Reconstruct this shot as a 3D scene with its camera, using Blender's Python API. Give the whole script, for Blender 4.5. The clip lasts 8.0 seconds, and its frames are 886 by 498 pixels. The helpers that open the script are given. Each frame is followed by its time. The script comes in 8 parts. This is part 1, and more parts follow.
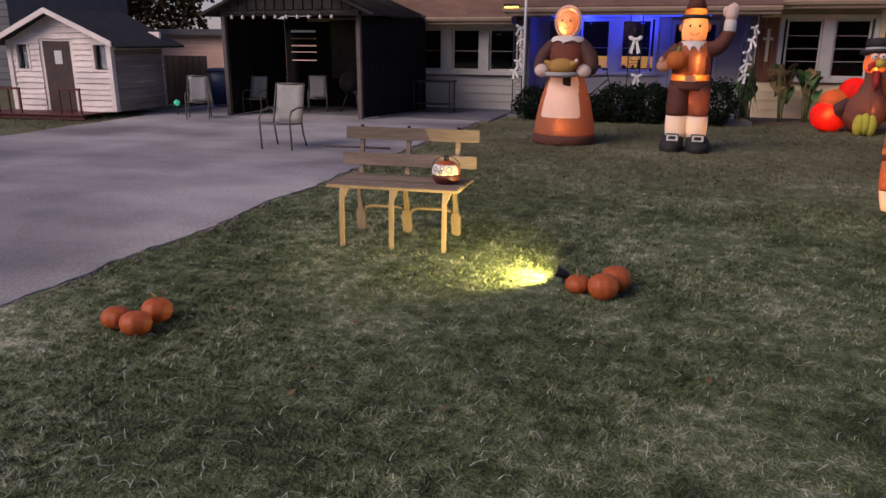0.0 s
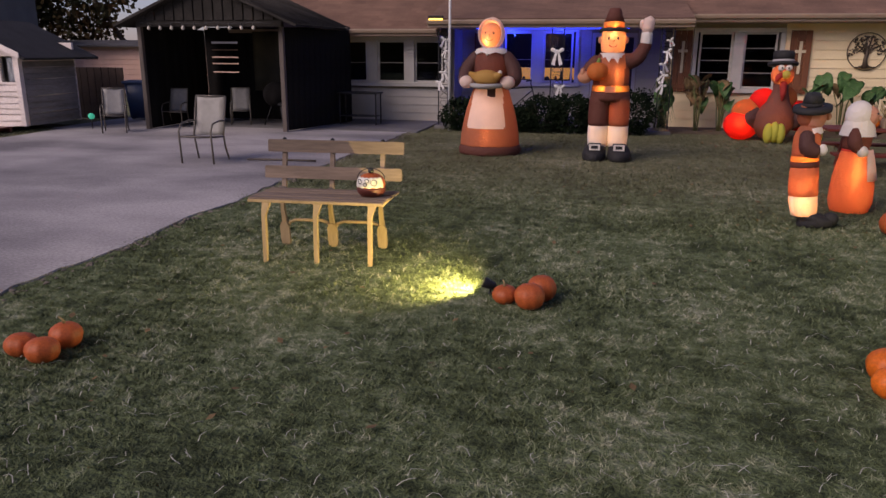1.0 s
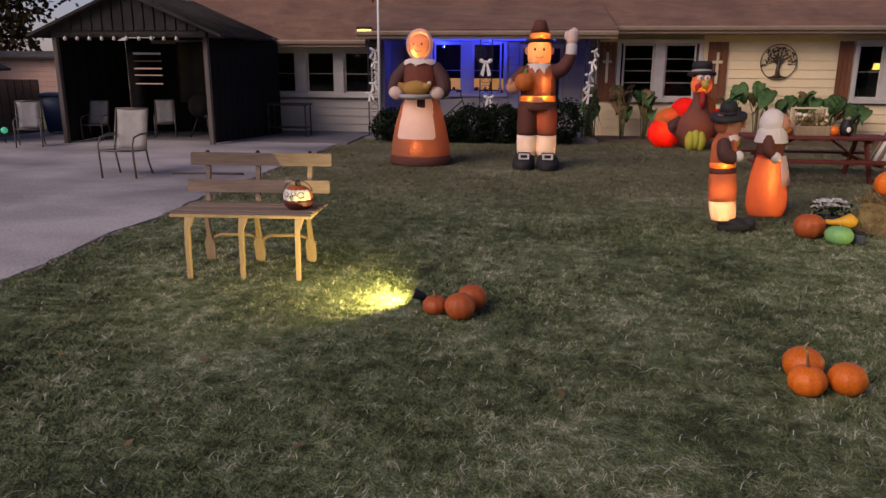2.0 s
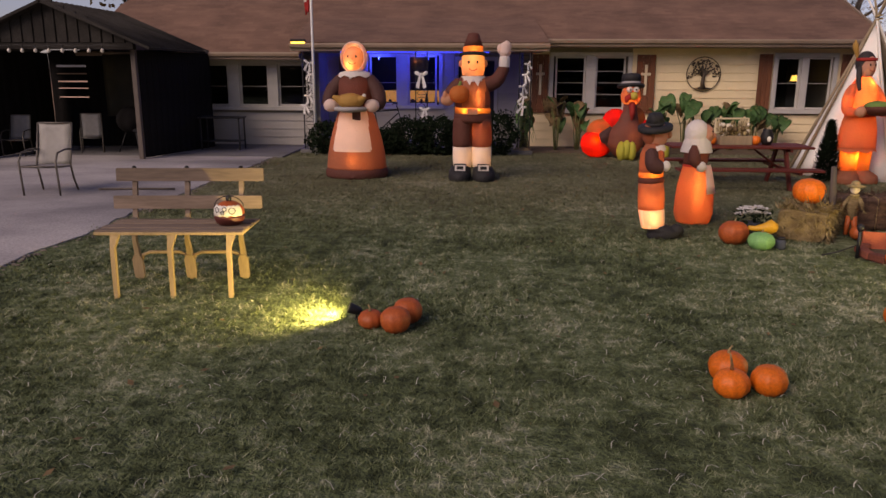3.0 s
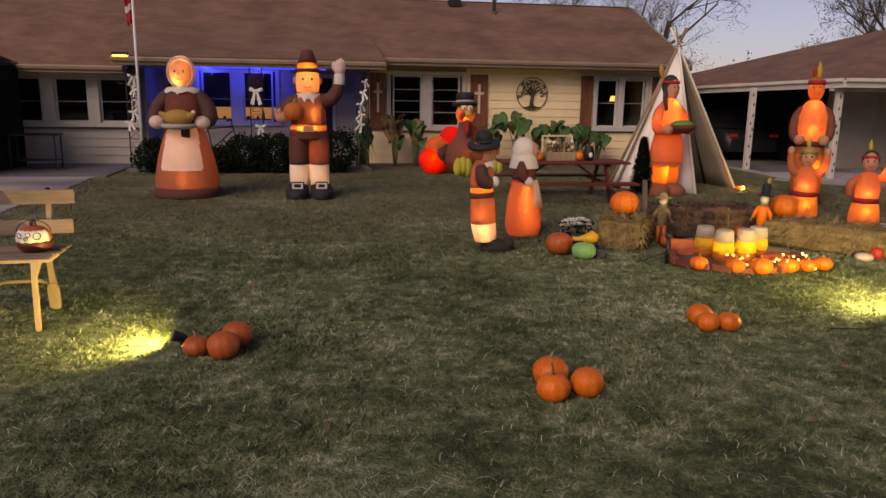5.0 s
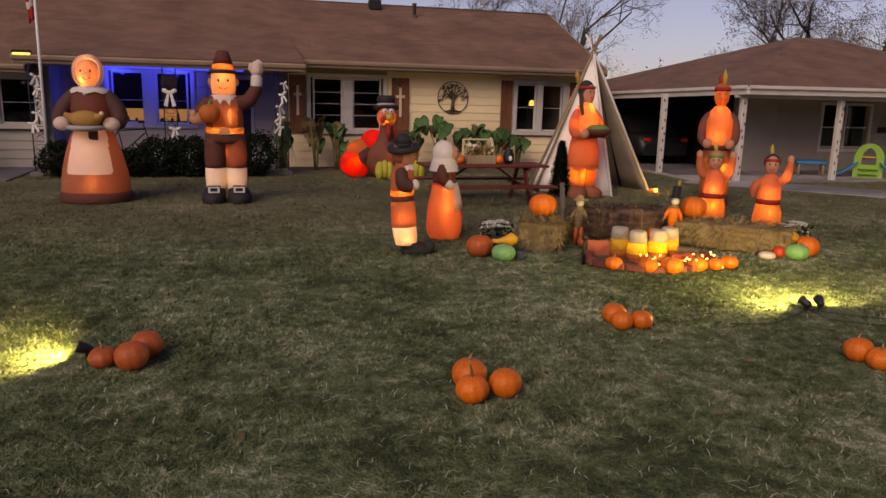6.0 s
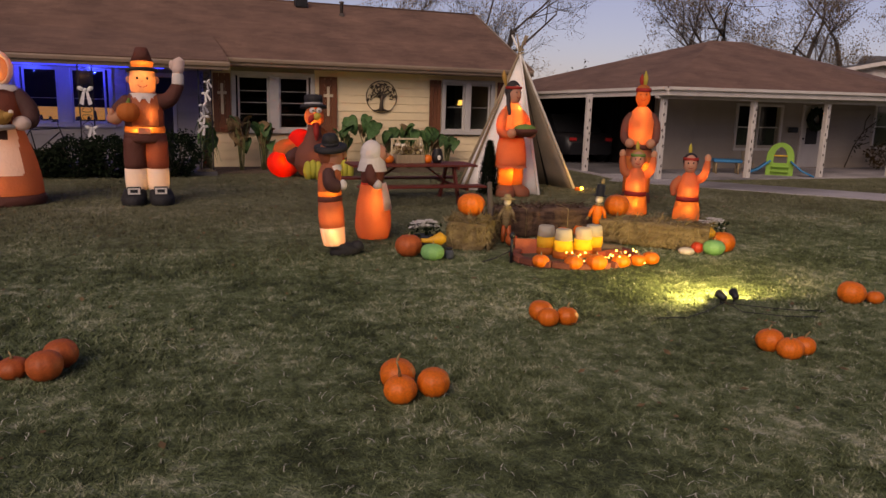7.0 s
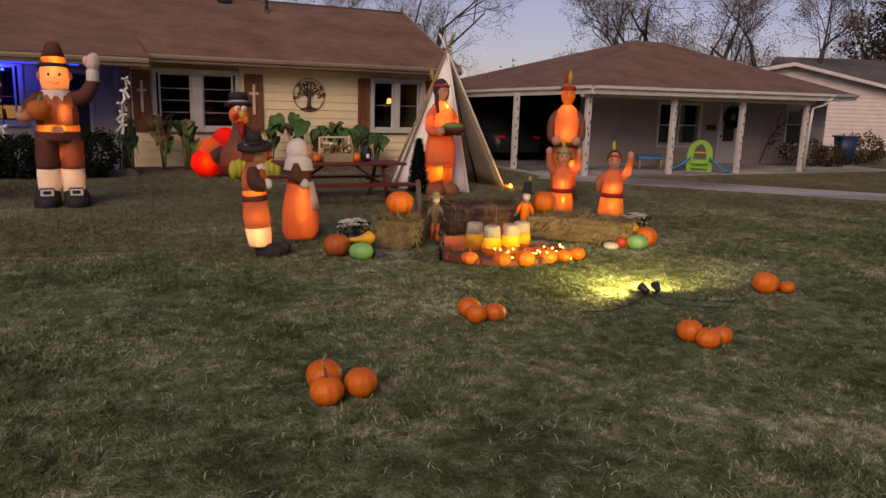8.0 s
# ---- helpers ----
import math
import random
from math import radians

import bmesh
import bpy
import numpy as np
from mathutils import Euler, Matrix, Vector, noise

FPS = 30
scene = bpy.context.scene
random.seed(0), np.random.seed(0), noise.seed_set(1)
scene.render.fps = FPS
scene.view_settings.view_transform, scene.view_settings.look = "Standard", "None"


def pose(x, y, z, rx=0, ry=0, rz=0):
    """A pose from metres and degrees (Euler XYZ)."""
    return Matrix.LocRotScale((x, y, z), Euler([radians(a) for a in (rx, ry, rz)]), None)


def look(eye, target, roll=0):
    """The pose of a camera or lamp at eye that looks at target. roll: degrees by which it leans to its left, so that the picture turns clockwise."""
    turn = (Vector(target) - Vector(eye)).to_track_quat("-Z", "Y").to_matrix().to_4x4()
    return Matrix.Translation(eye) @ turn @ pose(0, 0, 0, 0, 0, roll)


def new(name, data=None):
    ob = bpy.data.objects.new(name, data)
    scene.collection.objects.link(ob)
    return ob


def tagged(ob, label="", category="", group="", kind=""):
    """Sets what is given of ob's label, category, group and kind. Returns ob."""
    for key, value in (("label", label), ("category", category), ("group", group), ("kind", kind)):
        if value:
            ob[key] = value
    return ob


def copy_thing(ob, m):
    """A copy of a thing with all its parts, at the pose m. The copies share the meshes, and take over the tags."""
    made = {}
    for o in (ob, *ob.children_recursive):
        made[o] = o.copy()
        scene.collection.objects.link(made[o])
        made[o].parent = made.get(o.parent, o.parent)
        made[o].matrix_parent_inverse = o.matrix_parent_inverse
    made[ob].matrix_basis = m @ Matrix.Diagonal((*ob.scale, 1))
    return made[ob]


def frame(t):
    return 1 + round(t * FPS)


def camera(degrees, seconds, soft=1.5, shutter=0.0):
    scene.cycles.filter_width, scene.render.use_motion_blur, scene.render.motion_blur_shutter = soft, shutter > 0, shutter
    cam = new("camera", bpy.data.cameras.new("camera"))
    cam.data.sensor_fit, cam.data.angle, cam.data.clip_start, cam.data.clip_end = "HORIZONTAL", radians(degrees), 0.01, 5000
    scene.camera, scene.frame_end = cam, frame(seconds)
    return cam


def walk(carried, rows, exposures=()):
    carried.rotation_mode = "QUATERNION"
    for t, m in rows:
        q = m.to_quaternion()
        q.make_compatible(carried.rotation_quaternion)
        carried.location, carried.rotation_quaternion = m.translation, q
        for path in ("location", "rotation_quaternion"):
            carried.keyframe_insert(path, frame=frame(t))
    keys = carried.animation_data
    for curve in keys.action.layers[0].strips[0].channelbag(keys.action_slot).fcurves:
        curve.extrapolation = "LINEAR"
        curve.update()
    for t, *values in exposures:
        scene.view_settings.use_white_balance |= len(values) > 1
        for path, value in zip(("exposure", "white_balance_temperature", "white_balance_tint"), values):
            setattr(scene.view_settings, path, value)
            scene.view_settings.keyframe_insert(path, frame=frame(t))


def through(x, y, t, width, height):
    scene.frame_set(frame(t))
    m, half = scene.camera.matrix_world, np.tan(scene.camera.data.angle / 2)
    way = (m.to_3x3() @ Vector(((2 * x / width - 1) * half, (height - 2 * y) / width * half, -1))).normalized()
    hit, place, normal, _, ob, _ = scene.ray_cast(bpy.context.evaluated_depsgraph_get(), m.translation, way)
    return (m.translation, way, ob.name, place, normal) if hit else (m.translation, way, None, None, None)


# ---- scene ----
cam = camera(62.0, 8.0)
PATH = [
    (0, (-0.221, -0.023, 1.783), (-0.813, 1.806, 1.232), 0.2),
    (0.5, (-0.209, 0.005, 1.782), (-0.715, 1.865, 1.247), 0.3),
    (1, (-0.195, 0.04, 1.783), (-0.611, 1.926, 1.261), 0.3),
    (1.5, (-0.174, 0.065, 1.778), (-0.502, 1.971, 1.27), 0.3),
    (3, (-0.101, 0.086, 1.794), (-0.19, 2.029, 1.33), 0.2),
    (3.5, (-0.077, 0.082, 1.803), (-0.078, 2.031, 1.354), 0.3),
    (4, (-0.041, 0.083, 1.807), (0.057, 2.032, 1.37), 0.4),
    (4.5, (-0.006, 0.087, 1.8), (0.201, 2.03, 1.375), 0.6),
    (5, (0.025, 0.089, 1.798), (0.344, 2.019, 1.382), 0.9),
    (6.5, (0.089, 0.098, 1.791), (0.696, 1.961, 1.391), 1.6),
    (7, (0.106, 0.084, 1.801), (0.799, 1.917, 1.401), 1.7),
    (7.5, (0.136, 0.079, 1.797), (0.915, 1.877, 1.398), 1.7),
    (8, (0.159, 0.087, 1.792), (1.018, 1.848, 1.394), 1.8),
]
walk(cam, [(t, look(eye, target, roll)) for t, eye, target, roll in PATH], [(0.0, 1.27, 6950, 19), (1.5, 1.19, 7150, 20), (3.5, 1.05, 8200, 20), (5.0, 0.99, 8500, 20), (6.5, 0.92, 8350, 20), (8.0, 0.89, 8300, 21)])

# ---- world and daylight: a clear sky just after sunset ----
world = bpy.data.worlds.new("dusk")
scene.world = world
world.use_nodes = True
wn = world.node_tree
sky = wn.nodes.new("ShaderNodeTexSky")
sky.sky_type = "NISHITA"
sky.sun_disc = False
sky.sun_elevation = radians(16.0)
sky.sun_rotation = radians(219.0)
sky.air_density, sky.dust_density, sky.ozone_density = 1.0, 0.3, 6.0
hue = wn.nodes.new("ShaderNodeHueSaturation")
hue.inputs["Saturation"].default_value = 0.8
haze = wn.nodes.new("ShaderNodeMix")
haze.data_type, haze.blend_type = "RGBA", "MULTIPLY"
haze.inputs[0].default_value = 1.0
haze.inputs[7].default_value = (1.0, 0.80, 0.90, 1)
wn.links.new(sky.outputs[0], hue.inputs["Color"])
wn.links.new(hue.outputs[0], haze.inputs[6])
wn.links.new(haze.outputs[2], wn.nodes["Background"].inputs[0])
wn.nodes["Background"].inputs[1].default_value = 0.055

sun = new("sun", bpy.data.lights.new("sun", "SUN"))
sun.data.energy, sun.data.angle, sun.data.color = 1.05, radians(40), (1.0, 0.88, 0.80)
sun.matrix_world = look((-13, -16, 14), (0, 0, 0))


def lamp(name, place, watts, colour, size=0.05):
    li = new(name, bpy.data.lights.new(name, "POINT"))
    li.data.energy, li.data.color, li.data.shadow_soft_size = watts, colour, size
    li.location = place
    return li


def spot(name, place, target, watts, colour, degrees, blend=0.6):
    li = new(name, bpy.data.lights.new(name, "SPOT"))
    li.data.energy, li.data.color = watts, colour
    li.data.spot_size, li.data.spot_blend, li.data.shadow_soft_size = radians(degrees), blend, 0.03
    li.matrix_world = look(place, target)
    return li


# ---- materials ----
def mat(name, colour, rough=0.7, vary=0.25, scale=6.0, fine=60.0, bump=0.15, metal=0.0, second=None, spread=0.0, stretch=(1, 1, 1), world=False, spec=0.4):
    """A surface with stains at one scale and grain at a finer one; second: a colour that the stains mix in; spread: piece-to-piece change."""
    m = bpy.data.materials.new(name)
    m.use_nodes = True
    n, l = m.node_tree.nodes, m.node_tree.links
    b = n["Principled BSDF"]
    b.inputs["Roughness"].default_value, b.inputs["Metallic"].default_value = rough, metal
    b.inputs["Specular IOR Level"].default_value = spec
    if world:
        co = n.new("ShaderNodeNewGeometry").outputs["Position"]
    else:
        co = n.new("ShaderNodeTexCoord").outputs["Object"]
    mp = n.new("ShaderNodeMapping")
    mp.inputs["Scale"].default_value = stretch
    l.new(co, mp.inputs[0])
    a, f = n.new("ShaderNodeTexNoise"), n.new("ShaderNodeTexNoise")
    a.inputs["Scale"].default_value, a.inputs["Detail"].default_value = scale, 5
    f.inputs["Scale"].default_value, f.inputs["Detail"].default_value = fine, 3
    l.new(mp.outputs[0], a.inputs["Vector"]), l.new(mp.outputs[0], f.inputs["Vector"])
    mix = n.new("ShaderNodeMix")
    mix.data_type = "RGBA"
    dark = second or tuple(c * (1 - vary) for c in colour)
    mix.inputs[6].default_value, mix.inputs[7].default_value = (*dark, 1), (*colour, 1)
    ramp = n.new("ShaderNodeMapRange")
    ramp.inputs[1].default_value, ramp.inputs[2].default_value = 0.36, 0.62
    l.new(a.outputs[0], ramp.inputs[0]), l.new(ramp.outputs[0], mix.inputs[0])
    hsv = n.new("ShaderNodeHueSaturation")
    val = n.new("ShaderNodeMapRange")
    val.inputs[1].default_value, val.inputs[2].default_value = 0.25, 0.75
    val.inputs[3].default_value, val.inputs[4].default_value = 1 - vary * 0.6, 1 + vary * 0.6
    l.new(f.outputs[0], val.inputs[0])
    out = val.outputs[0]
    if spread:
        ri = n.new("ShaderNodeObjectInfo")
        r2 = n.new("ShaderNodeMapRange")
        r2.inputs[3].default_value, r2.inputs[4].default_value = 1 - spread, 1 + spread
        l.new(ri.outputs["Random"], r2.inputs[0])
        mul = n.new("ShaderNodeMath")
        mul.operation = "MULTIPLY"
        l.new(out, mul.inputs[0]), l.new(r2.outputs[0], mul.inputs[1])
        out = mul.outputs[0]
    l.new(out, hsv.inputs["Value"]), l.new(mix.outputs[2], hsv.inputs["Color"])
    l.new(hsv.outputs[0], b.inputs["Base Color"])
    if bump:
        bp = n.new("ShaderNodeBump")
        bp.inputs["Strength"].default_value, bp.inputs["Distance"].default_value = bump, 0.01
        l.new(f.outputs[0], bp.inputs["Height"]), l.new(bp.outputs[0], b.inputs["Normal"])
    return m


def cloth(name, colour, through=0.45, rough=0.75):
    """Thin nylon of an inflatable: light from inside shows through it."""
    m = bpy.data.materials.new(name)
    m.use_nodes = True
    n, l = m.node_tree.nodes, m.node_tree.links
    b = n["Principled BSDF"]
    b.inputs["Roughness"].default_value = rough
    co = n.new("ShaderNodeTexCoord")
    a, f = n.new("ShaderNodeTexNoise"), n.new("ShaderNodeTexNoise")
    a.inputs["Scale"].default_value, a.inputs["Detail"].default_value = 5.0, 3
    f.inputs["Scale"].default_value, f.inputs["Distortion"].default_value = 14.0, 0.8
    l.new(co.outputs["Object"], a.inputs["Vector"]), l.new(co.outputs["Object"], f.inputs["Vector"])
    mix = n.new("ShaderNodeMix")
    mix.data_type = "RGBA"
    mix.inputs[6].default_value, mix.inputs[7].default_value = (*[c * 0.85 for c in colour], 1), (*colour, 1)
    l.new(a.outputs[0], mix.inputs[0]), l.new(mix.outputs[2], b.inputs["Base Color"])
    bp = n.new("ShaderNodeBump")
    bp.inputs["Strength"].default_value, bp.inputs["Distance"].default_value = 0.6, 0.03
    l.new(f.outputs[0], bp.inputs["Height"]), l.new(bp.outputs[0], b.inputs["Normal"])
    tr = n.new("ShaderNodeBsdfTranslucent")
    l.new(mix.outputs[2], tr.inputs[0])
    ms = n.new("ShaderNodeMixShader")
    ms.inputs[0].default_value = through
    l.new(b.outputs[0], ms.inputs[1]), l.new(tr.outputs[0], ms.inputs[2])
    l.new(ms.outputs[0], n["Material Output"].inputs[0])
    return m


def glow(name, colour, strength):
    m = bpy.data.materials.new(name)
    m.use_nodes = True
    b = m.node_tree.nodes["Principled BSDF"]
    b.inputs["Base Color"].default_value = (*colour, 1)
    b.inputs["Emission Color"].default_value = (*colour, 1)
    b.inputs["Emission Strength"].default_value = strength
    return m


def glass_mat(name, tint=(0.9, 0.95, 1.0)):
    m = bpy.data.materials.new(name)
    m.use_nodes = True
    b = m.node_tree.nodes["Principled BSDF"]
    b.inputs["Base Color"].default_value = (*tint, 1)
    b.inputs["Transmission Weight"].default_value = 1.0
    b.inputs["Roughness"].default_value = 0.02
    b.inputs["IOR"].default_value = 1.45
    return m


M = {}
M["concrete"] = mat("concrete", (0.41, 0.385, 0.39), 0.9, 0.45, 0.42, 40, 0.25, second=(0.17, 0.16, 0.17), world=True, stretch=(0.8, 1.15, 1))
M["slab_dark"] = mat("slab_dark", (0.16, 0.155, 0.16), 0.85, 0.3, 1.2, 40, 0.2, world=True)
# house siding twice: warm light in the first colour, shade in the second
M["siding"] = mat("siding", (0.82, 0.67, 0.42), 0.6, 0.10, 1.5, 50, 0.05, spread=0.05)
M["siding_shaded"] = mat("siding_shaded", (0.46, 0.43, 0.39), 0.6, 0.10, 1.5, 50, 0.05, spread=0.05)
M["backing"] = mat("backing", (0.30, 0.26, 0.20), 0.8, 0.2, 2.0)
M["trim"] = mat("trim", (0.50, 0.48, 0.45), 0.5, 0.10, 3.0, 40, 0.05)
M["fascia"] = mat("fascia", (0.30, 0.22, 0.16), 0.6, 0.15, 3.0, 40, 0.05)
M["shutter"] = mat("shutter", (0.19, 0.068, 0.03), 0.65, 0.35, 4.0, 60, 0.2, stretch=(1, 1, 0.15))
M["cream"] = mat("cream", (0.62, 0.52, 0.36), 0.6, 0.1)
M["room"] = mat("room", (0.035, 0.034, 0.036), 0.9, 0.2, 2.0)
M["glass"] = glass_mat("glass")
M["blind"] = mat("blind", (0.10, 0.10, 0.11), 0.7, 0.2, 3.0)
# playhouse side boards: grey, far darker than the front to hold its shade
M["shed_side_shaded"] = mat("shed_side_shaded", (0.30, 0.265, 0.25), 0.85, 0.35, 3.0, 30, 0.2, spread=0.15, stretch=(1, 0.2, 1))
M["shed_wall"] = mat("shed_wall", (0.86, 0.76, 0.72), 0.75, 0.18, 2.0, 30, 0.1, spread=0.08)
M["shed_door"] = mat("shed_door", (0.075, 0.05, 0.045), 0.7, 0.3, 3.0, 40, 0.1)
M["shed_roof"] = mat("shed_roof", (0.028, 0.027, 0.03), 0.9, 0.3, 3.0, 40, 0.3)
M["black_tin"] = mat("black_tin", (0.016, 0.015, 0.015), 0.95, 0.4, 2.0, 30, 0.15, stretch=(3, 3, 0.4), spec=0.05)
M["carport_roof"] = mat("carport_roof", (0.045, 0.041, 0.038), 0.9, 0.4, 1.5, 30, 0.2, spec=0.1)
M["crumbs"] = mat("crumbs", (0.20, 0.17, 0.15), 0.95, 0.4, 6.0, 60, 0.3, world=True)
M["bulb_glass"] = mat("bulb_glass", (0.60, 0.56, 0.50), 0.25, 0.05)
M["old_post"] = mat("old_post", (0.11, 0.09, 0.08), 0.8, 0.4, 4.0, 50, 0.2, stretch=(1, 1, 0.1))
M["tarp"] = mat("tarp", (0.085, 0.075, 0.045), 0.7, 0.3, 2.0)
M["chair_frame"] = mat("chair_frame", (0.13, 0.115, 0.10), 0.45, 0.2, 8, 60, 0.05, metal=0.3)
M["chair_sling"] = mat("chair_sling", (0.33, 0.32, 0.31), 0.8, 0.12, 8, 200, 0.1)
M["bench_wood"] = mat("bench_wood", (0.23, 0.17, 0.13), 0.7, 0.35, 5.0, 60, 0.2, stretch=(0.12, 1, 1), spread=0.12)
# paler than the boards: spotlight on legs and edges put into the colour
M["bench_leg"] = mat("bench_leg", (0.40, 0.29, 0.16), 0.65, 0.25, 6.0, 60, 0.15, stretch=(1, 1, 0.15))
M["pumpkin"] = mat("pumpkin", (0.76, 0.165, 0.015), 0.5, 0.22, 7.0, 50, 0.08, spread=0.14)
M["pumpkin_dark"] = mat("pumpkin_dark", (0.46, 0.10, 0.025), 0.55, 0.22, 7.0, 50, 0.08, spread=0.12)
M["stem"] = mat("stem", (0.40, 0.29, 0.14), 0.8, 0.4, 20)
M["gourd_green"] = mat("gourd_green", (0.20, 0.46, 0.16), 0.5, 0.2, 8)
M["gourd_yellow"] = mat("gourd_yellow", (0.70, 0.36, 0.03), 0.5, 0.2, 8)
M["gourd_white"] = mat("gourd_white", (0.72, 0.62, 0.50), 0.5, 0.15, 8)
M["gourd_red"] = mat("gourd_red", (0.58, 0.05, 0.02), 0.5, 0.15, 8)
M["hay"] = mat("hay", (0.28, 0.21, 0.105), 0.9, 0.5, 9.0, 90, 0.9, second=(0.16, 0.11, 0.05), stretch=(0.5, 1, 2))
M["hay_dark"] = mat("hay_dark", (0.17, 0.10, 0.065), 0.9, 0.5, 9.0, 90, 0.9, second=(0.07, 0.04, 0.03), stretch=(0.5, 1, 2))
M["dry_stem"] = mat("dry_stem", (0.47, 0.47, 0.40), 0.8, 0.3, 12)
M["straw"] = mat("straw", (0.33, 0.25, 0.125), 0.85, 0.4, 30)
M["picnic"] = mat("picnic", (0.15, 0.028, 0.018), 0.5, 0.25, 5.0, 60, 0.1, stretch=(0.2, 1, 1), spread=0.1)
# darker copy of the tipi canvas, with the dim interior in its colour
M["canvas_shaded"] = mat("canvas_shaded", (0.30, 0.25, 0.20), 0.9, 0.2, 2.5, 120, 0.1)
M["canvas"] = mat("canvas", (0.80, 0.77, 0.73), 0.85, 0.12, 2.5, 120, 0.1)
M["pole_wood"] = mat("pole_wood", (0.33, 0.25, 0.16), 0.75, 0.3, 6, 60, 0.1, stretch=(1, 1, 0.1))
M["white_metal"] = mat("white_metal", (0.66, 0.66, 0.66), 0.35, 0.12, 5, 60, 0.03)
M["white_cloth"] = mat("white_cloth", (0.72, 0.70, 0.68), 0.8, 0.12, 10)
M["red_cloth"] = mat("red_cloth", (0.45, 0.03, 0.03), 0.8, 0.2, 10)
M["iron"] = mat("iron", (0.03, 0.03, 0.032), 0.5, 0.3, 10, 60, 0.05, metal=0.5)
M["disc_iron"] = mat("disc_iron", (0.10, 0.075, 0.055), 0.55, 0.3, 10, 60, 0.05, metal=0.4)
M["black_plastic"] = mat("black_plastic", (0.016, 0.017, 0.02), 0.5, 0.2, 10)
M["dirt"] = mat("dirt", (0.12, 0.085, 0.055), 0.95, 0.4, 4.0, 60, 0.6)
M["brick_red"] = mat("brick_red", (0.22, 0.065, 0.04), 0.85, 0.3, 8.0, 60, 0.3, spread=0.25)
M["board_red"] = mat("board_red", (0.40, 0.09, 0.04), 0.7, 0.3, 6.0, 60, 0.15)
M["leaf_big"] = mat("leaf_big", (0.065, 0.14, 0.045), 0.55, 0.35, 8.0, 40, 0.1, spread=0.3, spec=0.2)
M["leaf_dry"] = mat("leaf_dry", (0.20, 0.13, 0.06), 0.8, 0.4, 8.0, 40, 0.2, spread=0.3)
M["stalk"] = mat("stalk", (0.16, 0.17, 0.06), 0.7, 0.4, 8.0)
M["hedge"] = mat("hedge", (0.014, 0.024, 0.012), 0.9, 0.4, 8.0, 60, 0.1, spec=0.08)
M["far_leaf"] = mat("far_leaf", (0.035, 0.04, 0.022), 0.95, 0.5, 1.0, 20, 0.1, second=(0.08, 0.048, 0.022), spec=0.05)
M["bark"] = mat("bark", (0.085, 0.068, 0.058), 0.9, 0.4, 4.0, 30, 0.4, stretch=(1, 1, 0.2))
M["salmon"] = mat("salmon", (0.74, 0.48, 0.38), 0.7, 0.12, 2.0)
M["fence_brown"] = mat("fence_brown", (0.06, 0.038, 0.03), 0.8, 0.3, 4.0, spread=0.15)
M["blue_bin"] = mat("blue_bin", (0.012, 0.03, 0.085), 0.45, 0.2, 5)
M["grey_wall"] = mat("grey_wall", (0.12, 0.125, 0.14), 0.7, 0.15, 2.0, spread=0.06)
M["nwall"] = mat("nwall", (0.36, 0.31, 0.26), 0.7, 0.1, 2.0, spread=0.05)
M["nwhite"] = mat("nwhite", (0.66, 0.57, 0.52), 0.6, 0.12, 2.0, spread=0.05)
M["gutter"] = mat("gutter", (0.60, 0.56, 0.52), 0.5, 0.12, 3.0)
M["ndoor"] = mat("ndoor", (0.55, 0.52, 0.50), 0.5, 0.1, 3.0)
M["toy_green"] = mat("toy_green", (0.22, 0.42, 0.06), 0.45, 0.1, 5)
M["toy_blue"] = mat("toy_blue", (0.03, 0.22, 0.45), 0.45, 0.1, 5)
M["yellow_plastic"] = mat("yellow_plastic", (0.7, 0.42, 0.04), 0.45, 0.1, 5)
M["paint_white"] = mat("paint_white", (0.75, 0.72, 0.66), 0.5, 0.15, 12)
M["paint_maroon"] = mat("paint_maroon", (0.10, 0.022, 0.018), 0.5, 0.2, 12)
M["denim"] = mat("denim", (0.05, 0.06, 0.09), 0.9, 0.2, 12)

# thin cloth of the inflatables
C = {}
for key, col, thr in (
    ("skin", (0.80, 0.42, 0.26), 0.45), ("orange", (0.74, 0.25, 0.075), 0.5), ("brown", (0.17, 0.055, 0.04), 0.35),
    ("dkbrown", (0.10, 0.04, 0.035), 0.25), ("white", (0.88, 0.82, 0.78), 0.32), ("pinkwhite", (0.90, 0.70, 0.62), 0.35), ("apron", (0.92, 0.74, 0.68), 0.4),
    ("black", (0.018, 0.017, 0.02), 0.06), ("grey", (0.42, 0.40, 0.40), 0.15), ("red", (0.75, 0.03, 0.02), 0.6),
    ("tail_orange", (0.78, 0.25, 0.06), 0.5), ("yellow", (0.66, 0.55, 0.10), 0.4), ("tan", (0.62, 0.36, 0.10), 0.4),
    ("rust", (0.46, 0.16, 0.085), 0.42), ("green", (0.20, 0.34, 0.08), 0.3), ("hair", (0.03, 0.022, 0.022), 0.06),
    ("redband", (0.5, 0.04, 0.03), 0.3), ("turkey", (0.24, 0.085, 0.06), 0.35), ("coral", (0.74, 0.225, 0.10), 0.47), ("tanskin", (0.70, 0.34, 0.24), 0.35), ("lemon", (0.72, 0.68, 0.10), 0.4),
    ("corn_white", (0.80, 0.74, 0.62), 0.55), ("corn_yellow", (0.80, 0.52, 0.06), 0.55), ("corn_orange", (0.75, 0.22, 0.04), 0.5),
):
    C[key] = cloth("cloth_" + key, col, thr)


